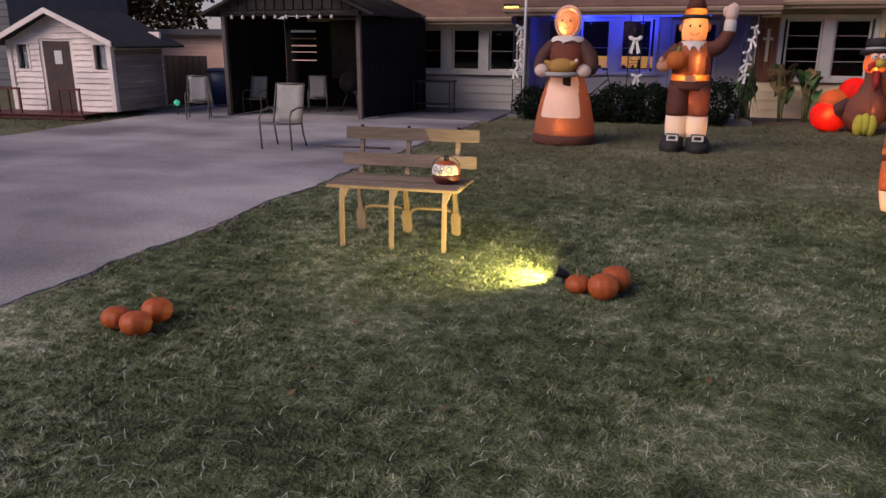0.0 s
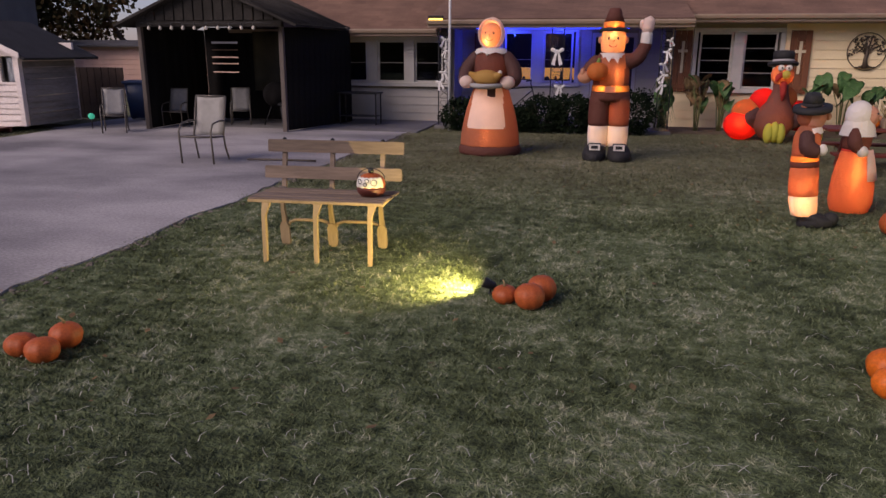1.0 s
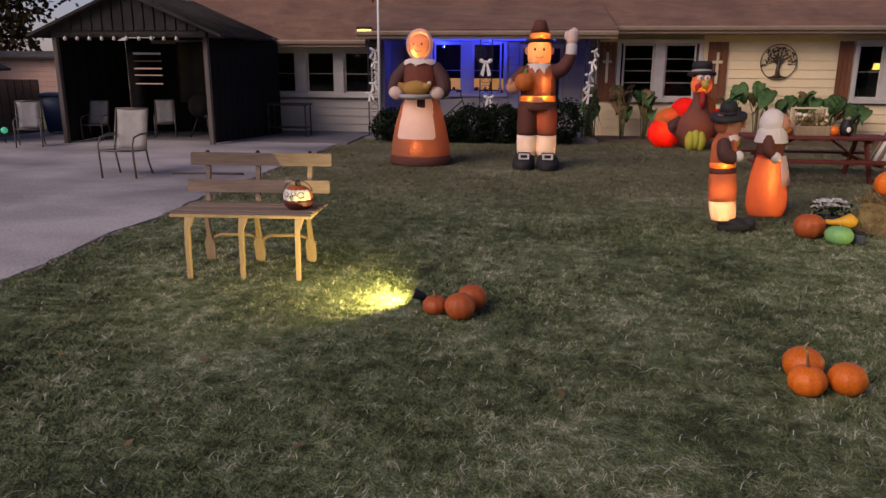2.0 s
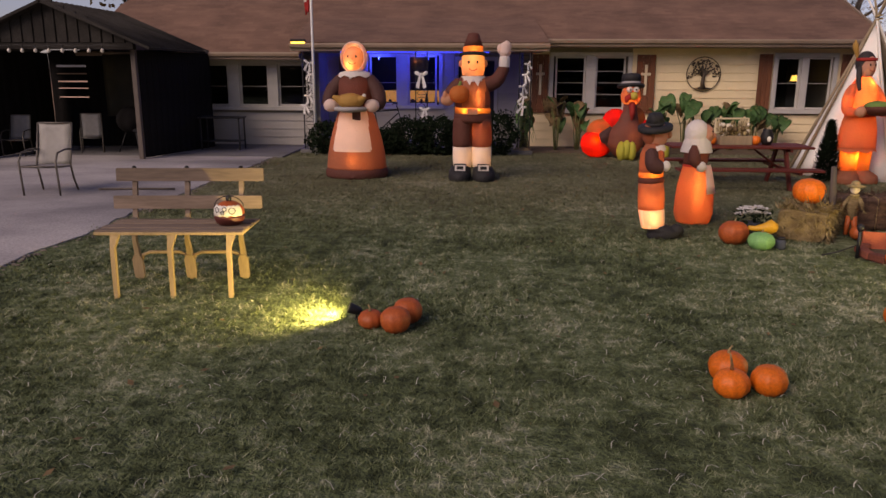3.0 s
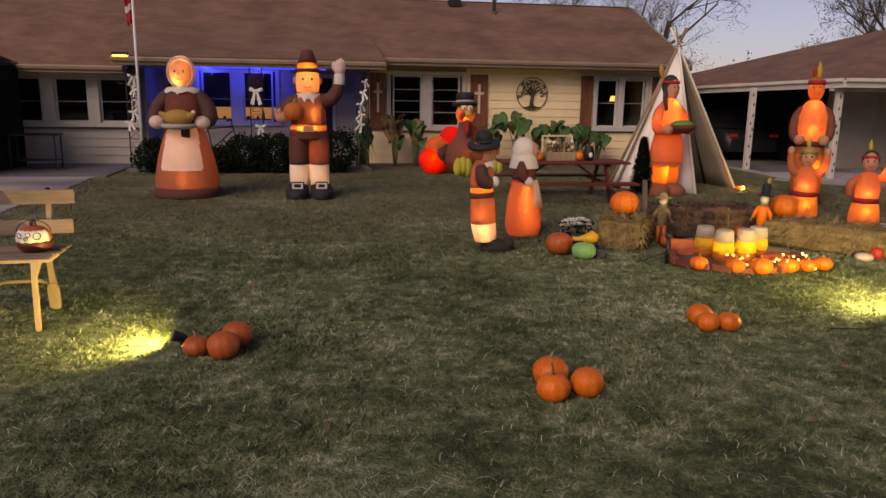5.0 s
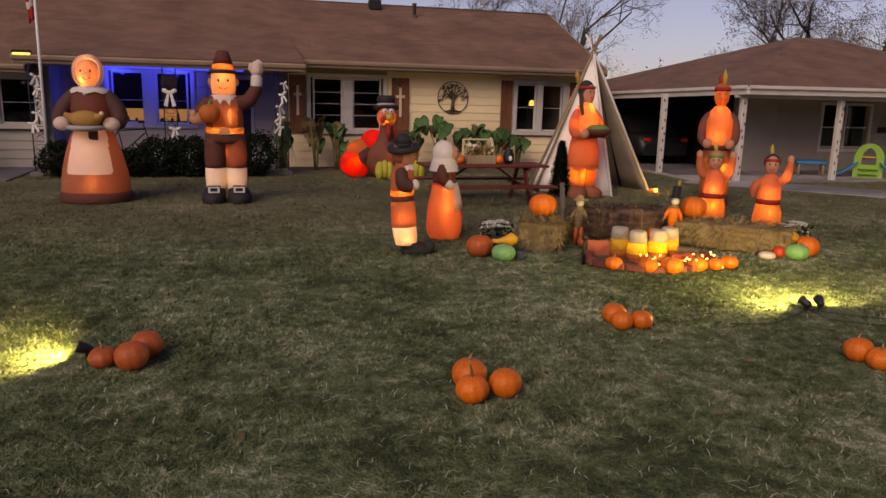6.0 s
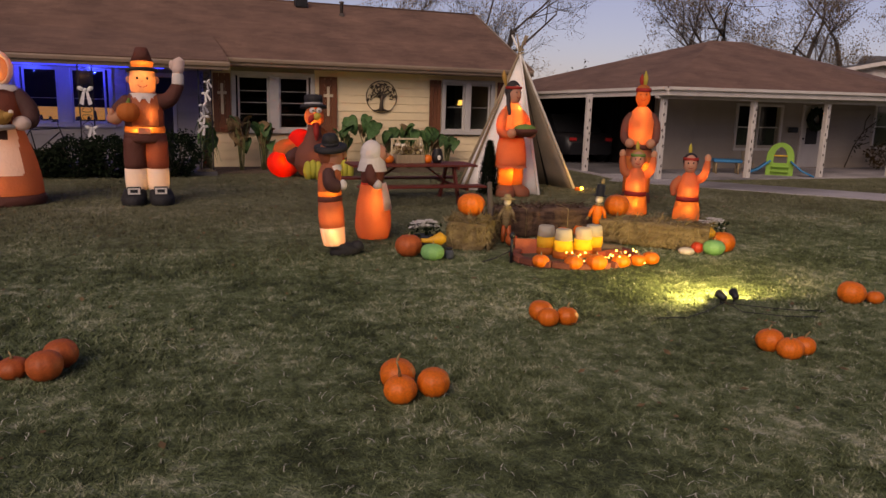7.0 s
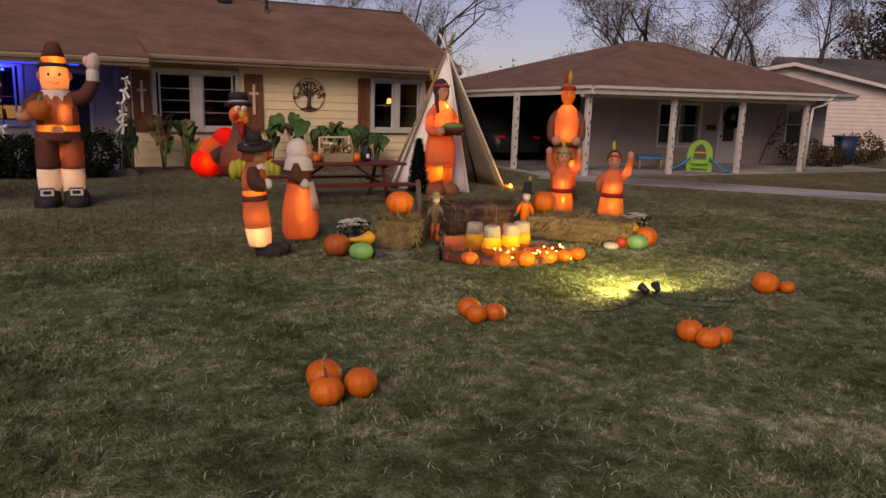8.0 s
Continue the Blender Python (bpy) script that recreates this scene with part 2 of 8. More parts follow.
def shingles(name, a, b, sx=0.9, sy=0.14):
    """Asphalt shingles in courses, on the slope's own u (along) and v (up) in metres."""
    m = bpy.data.materials.new(name)
    m.use_nodes = True
    n, l = m.node_tree.nodes, m.node_tree.links
    p = n["Principled BSDF"]
    p.inputs["Roughness"].default_value = 0.95
    uv = n.new("ShaderNodeUVMap")
    br = n.new("ShaderNodeTexBrick")
    br.inputs["Scale"].default_value = 1.0
    br.inputs["Brick Width"].default_value, br.inputs["Row Height"].default_value = sx / 3, sy
    br.inputs["Mortar Size"].default_value, br.inputs["Mortar Smooth"].default_value = 0.004, 0.6
    br.inputs["Color1"].default_value, br.inputs["Color2"].default_value = (*a, 1), (*b, 1)
    br.inputs["Mortar"].default_value = (*[c * 0.72 for c in a], 1)
    no, big = n.new("ShaderNodeTexNoise"), n.new("ShaderNodeTexNoise")
    no.inputs["Scale"].default_value, big.inputs["Scale"].default_value = 90, 0.9
    big.inputs["Detail"].default_value = 6
    l.new(uv.outputs[0], br.inputs["Vector"]), l.new(uv.outputs[0], no.inputs["Vector"]), l.new(uv.outputs[0], big.inputs["Vector"])
    add = n.new("ShaderNodeMath")
    add.operation = "ADD"
    l.new(no.outputs[0], add.inputs[0]), l.new(big.outputs[0], add.inputs[1])
    r = n.new("ShaderNodeMapRange")
    r.inputs[1].default_value, r.inputs[2].default_value, r.inputs[3].default_value, r.inputs[4].default_value = 0.7, 1.3, 0.62, 1.38
    l.new(add.outputs[0], r.inputs[0])
    h = n.new("ShaderNodeHueSaturation")
    l.new(br.outputs[0], h.inputs["Color"]), l.new(r.outputs[0], h.inputs["Value"]), l.new(h.outputs[0], p.inputs["Base Color"])
    bp = n.new("ShaderNodeBump")
    bp.inputs["Strength"].default_value, bp.inputs["Distance"].default_value = 0.6, 0.012
    inv = n.new("ShaderNodeMath")
    inv.operation, inv.inputs[0].default_value = "SUBTRACT", 1.0
    l.new(br.outputs["Fac"], inv.inputs[1]), l.new(inv.outputs[0], bp.inputs["Height"]), l.new(bp.outputs[0], p.inputs["Normal"])
    return m


M["shingle"] = shingles("shingle", (0.155, 0.085, 0.058), (0.20, 0.112, 0.076))
M["shingle_n"] = shingles("shingle_n", (0.155, 0.085, 0.06), (0.195, 0.112, 0.08))
M["shingle_grey"] = shingles("shingle_grey", (0.09, 0.085, 0.085), (0.12, 0.115, 0.115))


def grass_colours(name, blades):
    """Autumn lawn: dull green with straw-coloured worn patches; the blades differ one from another."""
    m = bpy.data.materials.new(name)
    m.use_nodes = True
    n, l = m.node_tree.nodes, m.node_tree.links
    p = n["Principled BSDF"]
    p.inputs["Roughness"].default_value = 0.75 if blades else 0.95
    p.inputs["Specular IOR Level"].default_value = 0.25
    g = n.new("ShaderNodeNewGeometry")
    a, f = n.new("ShaderNodeTexNoise"), n.new("ShaderNodeTexNoise")
    a.inputs["Scale"].default_value, a.inputs["Detail"].default_value, a.inputs["Roughness"].default_value = 0.55, 7, 0.62
    f.inputs["Scale"].default_value, f.inputs["Detail"].default_value = 7.0, 6
    f.inputs["Roughness"].default_value = 0.68
    l.new(g.outputs["Position"], a.inputs["Vector"]), l.new(g.outputs["Position"], f.inputs["Vector"])
    add = n.new("ShaderNodeMath")
    add.operation = "MULTIPLY_ADD"
    add.inputs[1].default_value = 1.25
    l.new(f.outputs[0], add.inputs[0]), l.new(a.outputs[0], add.inputs[2])
    c = n.new("ShaderNodeTexNoise")
    c.inputs["Scale"].default_value, c.inputs["Detail"].default_value, c.inputs["Distortion"].default_value = 2.1, 4, 1.2
    l.new(g.outputs["Position"], c.inputs["Vector"])
    tuft = n.new("ShaderNodeMath")
    tuft.operation = "MULTIPLY_ADD"
    tuft.inputs[1].default_value = 0.65
    l.new(c.outputs[0], tuft.inputs[0]), l.new(add.outputs[0], tuft.inputs[2])
    knot = n.new("ShaderNodeTexNoise")
    knot.inputs["Scale"].default_value, knot.inputs["Detail"].default_value = 24.0, 3
    l.new(g.outputs["Position"], knot.inputs["Vector"])
    kn = n.new("ShaderNodeMath")
    kn.operation = "MULTIPLY_ADD"
    kn.inputs[1].default_value = 0.5
    l.new(knot.outputs[0], kn.inputs[0]), l.new(tuft.outputs[0], kn.inputs[2])
    last = kn.outputs[0]
    if blades:
        ri = n.new("ShaderNodeMath")
        ri.operation = "MULTIPLY_ADD"
        ri.inputs[1].default_value = 0.34
        l.new(g.outputs["Random Per Island"], ri.inputs[0]), l.new(last, ri.inputs[2])
        last = ri.outputs[0]
    ramp = n.new("ShaderNodeValToRGB")
    e = ramp.color_ramp.elements
    mid = 1.88 if blades else 1.76
    mr = n.new("ShaderNodeMapRange")
    mr.inputs[1].default_value, mr.inputs[2].default_value = mid - 0.35, mid + 0.39
    l.new(last, mr.inputs[0])
    last = mr.outputs[0]
    e[0].position, e[0].color = 0.08, (0.044, 0.058, 0.027, 1)
    e[1].position, e[1].color = 0.97, (0.47, 0.47, 0.34, 1)
    x = e.new(0.40)
    x.color = (0.108, 0.140, 0.064, 1)
    x = e.new(0.62)
    x.color = (0.180, 0.212, 0.122, 1)
    l.new(last, ramp.inputs[0])
    # turf mixed towards brown with y, towards the house
    xyz = n.new("ShaderNodeSeparateXYZ")
    dry = n.new("ShaderNodeMapRange")
    dry.interpolation_type = "SMOOTHSTEP"
    dry.inputs[1].default_value, dry.inputs[2].default_value, dry.inputs[3].default_value, dry.inputs[4].default_value = 7.0, 12.0, 0.0, 0.55
    tan = n.new("ShaderNodeMix")
    tan.data_type = "RGBA"
    tan.inputs[7].default_value = (0.150, 0.128, 0.078, 1)
    l.new(g.outputs["Position"], xyz.inputs[0]), l.new(xyz.outputs[1], dry.inputs[0]), l.new(dry.outputs[0], tan.inputs[0])
    l.new(ramp.outputs[0], tan.inputs[6]), l.new(tan.outputs[2], p.inputs["Base Color"])
    if not blades:
        bp = n.new("ShaderNodeBump")
        bp.inputs["Strength"].default_value, bp.inputs["Distance"].default_value = 0.9, 0.03
        f2 = n.new("ShaderNodeTexNoise")
        f2.inputs["Scale"].default_value = 45
        l.new(g.outputs["Position"], f2.inputs["Vector"]), l.new(f2.outputs[0], bp.inputs["Height"]), l.new(bp.outputs[0], p.inputs["Normal"])
    return m


M["soil"] = grass_colours("lawn_soil", False)
M["blade"] = grass_colours("lawn_blade", True)


# ---- building helpers ----
class Geo:
    """Collects faces with a material slot each, and becomes one mesh."""

    def __init__(self):
        self.v, self.f, self.m, self.s, self.keys = [], [], [], [], []

    def add(self, verts, faces, m=0, smooth=False, at=None):
        k = len(self.v)
        self.v += [tuple(at @ Vector(p)) if at else tuple(p) for p in verts]
        self.f += [tuple(i + k for i in f) for f in faces]
        self.m += [m] * len(faces)
        self.s += [smooth] * len(faces)
        return self

    def box(self, c, s, m=0, bevel=0.006, at=None):
        """A box about c with its edges broken."""
        h = [x / 2 for x in s]
        b = min(bevel, *(x * 0.45 for x in h))
        verts, index = [], {}
        for sx in (-1, 1):
            for sy in (-1, 1):
                for sz in (-1, 1):
                    for ax in range(3):
                        p = [sx * (h[0] - b), sy * (h[1] - b), sz * (h[2] - b)]
                        p[ax] += (sx, sy, sz)[ax] * b
                        index[sx, sy, sz, ax] = len(verts)
                        verts.append([p[i] + c[i] for i in range(3)])
        faces = []
        for ax in range(3):
            o = [i for i in range(3) if i != ax]
            for sg in (-1, 1):
                ring = []
                for a2, b2 in ((-1, -1), (1, -1), (1, 1), (-1, 1)):
                    k = [0, 0, 0]
                    k[ax], k[o[0]], k[o[1]] = sg, a2, b2
                    ring.append(index[(*k, ax)])
                faces.append(ring if (sg > 0) == (ax != 1) else ring[::-1])
            for a2 in (-1, 1):
                for b2 in (-1, 1):
                    k1, k2 = [0, 0, 0], [0, 0, 0]
                    k1[ax], k1[o[0]], k1[o[1]] = -1, a2, b2
                    k2[ax], k2[o[0]], k2[o[1]] = 1, a2, b2
                    faces.append([index[(*k1, o[0])], index[(*k2, o[0])], index[(*k2, o[1])], index[(*k1, o[1])]])
        for sx in (-1, 1):
            for sy in (-1, 1):
                for sz in (-1, 1):
                    faces.append([index[sx, sy, sz, i] for i in range(3)])
        return self.add(verts, faces, m, False, at)

    def rings(self, rows, m=0, smooth=True, at=None, caps=True, wrap=True):
        """Skin over rows of points, each row as long as the last. m: one slot, or a slot for each band."""
        n = len(rows[0])
        verts = [p for r in rows for p in r]
        k = len(self.v)
        self.v += [tuple(at @ Vector(p)) if at else tuple(p) for p in verts]
        for i in range(len(rows) - 1):
            for j in range(n if wrap else n - 1):
                j2 = (j + 1) % n
                self.f.append((k + i * n + j, k + i * n + j2, k + (i + 1) * n + j2, k + (i + 1) * n + j))
                self.m.append(m[i] if isinstance(m, (list, tuple)) else m)
                self.s.append(smooth)
        if caps and wrap:
            self.f += [tuple(range(k + n - 1, k - 1, -1)), tuple(range(k + (len(rows) - 1) * n, k + len(rows) * n))]
            self.m += [m[0], m[-1]] if isinstance(m, (list, tuple)) else [m, m]
            self.s += [False, False]
        return self

    def loft(self, sections, m=0, segs=24, at=None, power=2.0, caps=True):
        """Upright body from sections (x, y, z, rx, ry)."""
        rows = []
        for x, y, z, rx, ry in sections:
            row = []
            for j in range(segs):
                a = 2 * math.pi * j / segs
                ca, sa = math.cos(a), math.sin(a)
                row.append((x + rx * math.copysign(abs(ca) ** (2 / power), ca), y + ry * math.copysign(abs(sa) ** (2 / power), sa), z))
            rows.append(row)
        return self.rings(rows, m, True, at, caps)

    def lathe(self, prof, m=0, segs=20, at=None, c=(0, 0)):
        return self.loft([(c[0], c[1], z, r, r) for r, z in prof], m, segs, at)

    def ball(self, c, r, m=0, segs=16, rows=10, at=None):
        r = r if isinstance(r, (tuple, list)) else (r, r, r)
        out = []
        for i in range(rows + 1):
            a = math.pi * (0.02 + 0.96 * i / rows)
            out.append((c[0], c[1], c[2] - r[2] * math.cos(a), r[0] * math.sin(a), r[1] * math.sin(a)))
        return self.loft(out, m, segs, at)

    def tube(self, pts, r, m=0, segs=10, at=None, smooth=True):
        """A round bar along points; r: one radius or one each."""
        pts = [Vector(p) for p in pts]
        rr = r if isinstance(r, (list, tuple)) else [r] * len(pts)
        up = None
        rows = []
        for i, p in enumerate(pts):
            d = (pts[min(i + 1, len(pts) - 1)] - pts[max(i - 1, 0)]).normalized()
            if up is None:
                up = d.orthogonal().normalized()
            side = d.cross(up)
            side = side.normalized() if side.length > 1e-4 else d.orthogonal().normalized()
            up = side.cross(d).normalized()
            rows.append([tuple(p + rr[i] * (math.cos(a) * side + math.sin(a) * up)) for a in (2 * math.pi * j / segs for j in range(segs))])
        return self.rings(rows, m, smooth, at)

    def mesh(self, name, mats):
        me = bpy.data.meshes.new(name)
        me.from_pydata(self.v, [], self.f)
        for x in mats:
            me.materials.append(x)
        me.polygons.foreach_set("material_index", self.m)
        me.polygons.foreach_set("use_smooth", self.s)
        bm = bmesh.new()
        bm.from_mesh(me)
        bmesh.ops.recalc_face_normals(bm, faces=bm.faces)
        bm.to_mesh(me)
        bm.free()
        me.update()
        return me


def mats_of(material):
    return list(material) if isinstance(material, (list, tuple)) else [material]


def part(name, geo, material, parent, label="", at=None):
    ob = new(name, geo.mesh(name, mats_of(material)) if isinstance(geo, Geo) else geo)
    ob.parent = parent
    if at is not None:
        ob.matrix_basis = at
    return tagged(ob, label)


def thing(name, at, label, category, group="", kind=""):
    ob = new(name)
    ob.empty_display_size = 0.1
    ob.matrix_basis = at
    return tagged(ob, label, category, group, kind)


def solid(name, geo, material, label, category, at=None, group="", kind=""):
    ob = new(name, geo.mesh(name, mats_of(material)))
    if at is not None:
        ob.matrix_basis = at
    return tagged(ob, label, category, group, kind)


def block(c, s, bevel=0.006, at=None):
    return Geo().box(c, s, 0, bevel, at)


def bar(pts, r, segs=8):
    return Geo().tube(pts, r, 0, segs)


def roof_plane(name, corners, material, parent, thick=0.06, label=""):
    """A sloping roof slab with its own u, v in metres; corners in order round, the first two along the eave."""
    p = [Vector(c) for c in corners]
    u = (p[1] - p[0]).normalized()
    nrm = (p[1] - p[0]).cross(p[2] - p[0]).normalized()
    if nrm.z < 0:
        nrm = -nrm
    v = nrm.cross(u)
    if v.z < 0:
        v = -v
    low = [q - nrm * thick for q in p]
    n = len(p)
    verts = [tuple(q) for q in p + low]
    faces = [tuple(range(n)), tuple(range(2 * n - 1, n - 1, -1))] + [(i, (i + 1) % n, n + (i + 1) % n, n + i) for i in range(n)]
    me = bpy.data.meshes.new(name)
    me.from_pydata(verts, [], faces)
    me.materials.append(material)
    lay = me.uv_layers.new(name="UVMap")
    for lp in me.loops:
        d = Vector(verts[lp.vertex_index]) - p[0]
        lay.data[lp.index].uv = (d.dot(u), d.dot(v))
    bm = bmesh.new()
    bm.from_mesh(me)
    bmesh.ops.recalc_face_normals(bm, faces=bm.faces)
    bm.to_mesh(me)
    bm.free()
    ob = new(name, me)
    ob.parent = parent
    return tagged(ob, label)


# ---- ground, driveway, walk ----
def bumpy(x, y):
    return 0.012 * noise.noise((x * 0.8, y * 0.8, 0)) + 0.006 * noise.noise((x * 3.1, y * 3.1, 4))


def make_ground():
    g = Geo()
    xs = [-900, -300, -120, -60, -30] + [-18 + 0.35 * i for i in range(120)] + [26, 32, 45, 60, 120, 300, 900]
    ys = [-900, -200, -60, -20, -8] + [-4 + 0.35 * i for i in range(68)] + [22, 26, 32, 40, 60, 120, 300, 900]
    verts = [(x, y, bumpy(x, y) - (0.03 if x < -4.9 and y < 18 else 0.0)) for y in ys for x in xs]
    n = len(xs)
    faces = [(j * n + i, j * n + i + 1, (j + 1) * n + i + 1, (j + 1) * n + i) for j in range(len(ys) - 1) for i in range(n - 1)]
    g.add(verts, faces, 0, True)
    return solid("ground", g, M["soil"], "autumn lawn with worn straw-coloured patches", "lawn", kind="structure")


make_ground()


def edge_x(y):
    """The ragged lawn edge of the driveway."""
    return -4.52 + 0.09 * noise.noise((0.3, y * 0.9, 0)) + 0.05 * noise.noise((2.3, y * 3.7, 0)) + 0.03 * noise.noise((7.3, y * 9.0, 0))


def make_driveway():
    g = Geo()
    ys = [-30, -20, -12, -8, -4] + [-2 + 0.12 * i for i in range(170)]
    rows = []
    for y in ys:
        left = -12.2 + 0.25 * noise.noise((5.0, y * 0.6, 0)) if y < 14.6 else -12.6
        xe = edge_x(y)
        row = [(left, y, -0.05), (left + 0.02, y, 0.018)]
        row += [(left + (xe - left) * k / 14, y, 0.022 + 0.006 * noise.noise((k, y * 0.4, 2))) for k in range(1, 14)]
        row += [(xe - 0.02, y, 0.018), (xe, y, -0.06)]
        rows.append(row)
    g.rings(rows, 0, False, caps=False, wrap=False)
    return solid("driveway", g, M["concrete"], "worn pale grey concrete driveway with a ragged edge", "driveway", kind="structure")


make_driveway()
rng = random.Random(3)
g = Geo()
for i in range(420):
    y = rng.uniform(1.5, 16.5)
    s = rng.uniform(0.008, 0.03)
    g.ball((edge_x(y) + rng.uniform(-0.02, 0.14), y, 0.006), (s, s * rng.uniform(0.6, 1.3), s * 0.5), 0, 7, 4)
solid("edge_gravel", g, M["crumbs"], "broken concrete crumbs along the driveway's edge", "gravel", kind="stuff")

# the neighbour's walk
g = Geo()
d, s = Vector((0.70, -0.714, 0)), Vector((0.714, 0.70, 0))
o = Vector((11.95, 13.95, 0))
rows = []
for i in range(16):
    c = o + d * (-2.2 + i * 1.3)
    rows.append([tuple(c + s * k + Vector((0, 0, z))) for k, z in ((-0.73, -0.05), (-0.72, 0.02), (0.72, 0.02), (0.73, -0.05))])
g.rings(rows, 0, False, caps=False, wrap=False)
solid("neighbour_walk", g, M["concrete"], "pale concrete walk across the neighbouring lawn", "path", kind="structure")
# slab before the house's left windows
solid("porch_slab", block((-6.9, 17.2, 0.0), (5.2, 2.7, 0.07), 0.01), M["slab_dark"], "dark concrete slab beside the house", "slab", kind="structure")


def make_grass():
    r = np.random.RandomState(7)
    zones = [(-4.6, 9.0, -1.0, 1.3, 1200), (-4.6, 9.0, 1.3, 5.0, 5200), (-6, 14, 5.0, 8.0, 2500), (-6, 20, 8.0, 12.0, 1500), (-6, 24, 12.0, 18.2, 750), (-18, -12, 11.5, 14.6, 350)]
    px, py, ph = [], [], []
    for x0, x1, y0, y1, dens in zones:
        n = int((x1 - x0) * (y1 - y0) * dens)
        x, y = r.uniform(x0, x1, n), r.uniform(y0, y1, n)
        keep = np.ones(n, bool)
        if x0 > -10:
            keep &= x > -4.49 + 0.08 * r.randn(n)
            keep &= (x < np.maximum(1.2 + 1.62 * y, 4.0)) & ~((x > 10.3) & (y > 15.0))
            keep &= ~((x > 3.7) & (x < 5.3) & (y > 7.0) & (y < 8.4))
        # the neighbour's walk stays bare
        u = (x - 11.95) * 0.714 + (y - 13.95) * 0.70
        keep &= ~((np.abs(u) < 0.73) & (x > 10.4))
        x, y = x[keep], y[keep]
        px.append(x), py.append(y)
        clump = 0.55 + 0.9 * (0.5 + 0.5 * np.sin(x * 17.3 + 2.1 * np.sin(y * 11.7)) * np.sin(y * 15.1 + 1.7 * np.sin(x * 13.3)))
        ph.append(clump * r.uniform(0.6, 1.3, len(x)) * (0.022 if y0 < 5 else 0.025 if y0 < 8 else 0.026 if y0 < 12 else 0.028))
    x, y, h = np.concatenate(px), np.concatenate(py), np.concatenate(ph)
    n = len(x)
    # blades stand in tufts
    cx, cy = np.round(x * 9) / 9, np.round(y * 9) / 9
    pull = r.uniform(0, 0.55, n)
    x, y = x + (cx + 0.03 * np.sin(cy * 91) - x) * pull, y + (cy + 0.03 * np.sin(cx * 77) - y) * pull
    a = r.uniform(0, 2 * np.pi, n)
    w = np.where(y < 5, 0.0042, np.where(y < 8, 0.006, 0.0075)) * r.uniform(0.7, 1.4, n)
    lean = r.uniform(0.6, 2.4, n) * h
    b = r.uniform(0, 2 * np.pi, n)
    v = np.empty((n, 3, 3), np.float32)
    v[:, 0] = np.stack([x - w * np.cos(a), y - w * np.sin(a), np.full(n, -0.008)], 1)
    v[:, 1] = np.stack([x + w * np.cos(a), y + w * np.sin(a), np.full(n, -0.008)], 1)
    v[:, 2] = np.stack([x + lean * np.cos(b), y + lean * np.sin(b), h], 1)
    me = bpy.data.meshes.new("grass")
    me.vertices.add(3 * n), me.loops.add(3 * n), me.polygons.add(n)
    me.vertices.foreach_set("co", v.ravel())
    me.loops.foreach_set("vertex_index", np.arange(3 * n, dtype=np.int32))
    me.polygons.foreach_set("loop_start", np.arange(0, 3 * n, 3, dtype=np.int32))
    me.polygons.foreach_set("loop_total", np.full(n, 3, np.int32))
    me.materials.append(M["blade"])
    me.update()
    me.validate()
    ob = new("grass", me)
    return tagged(ob, "short dull green lawn grass with straw-coloured blades", "grass", "", "stuff")


make_grass()


def make_dry_stems():
    """Loose pale stems that lie curled over the turf."""
    rr = random.Random(15)
    g = Geo()
    for i in range(2400):
        y = 1.2 + 6.0 * rr.random() ** 1.5
        x = rr.uniform(-4.2, min(9.0, 1.2 + 1.4 * y))
        a, ln = rr.uniform(0, 6.28), rr.uniform(0.03, 0.10)
        bend = rr.uniform(-1.2, 1.2)
        w = rr.uniform(0.0012, 0.0024)
        left, right = [], []
        px, py = x, y
        for k in range(4):
            t = k / 3
            z = 0.016 + 0.014 * math.sin(math.pi * t) + 0.012 * rr.random()
            left.append((px - w * math.sin(a), py + w * math.cos(a), z)), right.append((px + w * math.sin(a), py - w * math.cos(a), z))
            a += bend * 0.5
            px, py = px + ln / 3 * math.cos(a), py + ln / 3 * math.sin(a)
        g.add(left + right, [(k, k + 1, k + 5, k + 4) for k in range(3)])
    return solid("dry_stems", g, M["dry_stem"], "thin pale dry stems scattered over the lawn", "straw", kind="stuff")


make_dry_stems()

# ---- the house ----
def pierced(g, x0, x1, z0, z1, y0, y1, holes, m=0):
    """A wall with openings that go through it."""
    xs = sorted({x0, x1, *[v for h in holes for v in h[:2]]})
    zs = sorted({z0, z1, *[v for h in holes for v in h[2:]]})
    for a, b in zip(xs, xs[1:]):
        for c, d in zip(zs, zs[1:]):
            mx, mz = (a + b) / 2, (c + d) / 2
            if not any(h[0] < mx < h[1] and h[2] < mz < h[3] for h in holes):
                g.box(((a + b) / 2, (y0 + y1) / 2, mz), (b - a, y1 - y0, d - c), m, 0)
    return g


BOARDS = {}


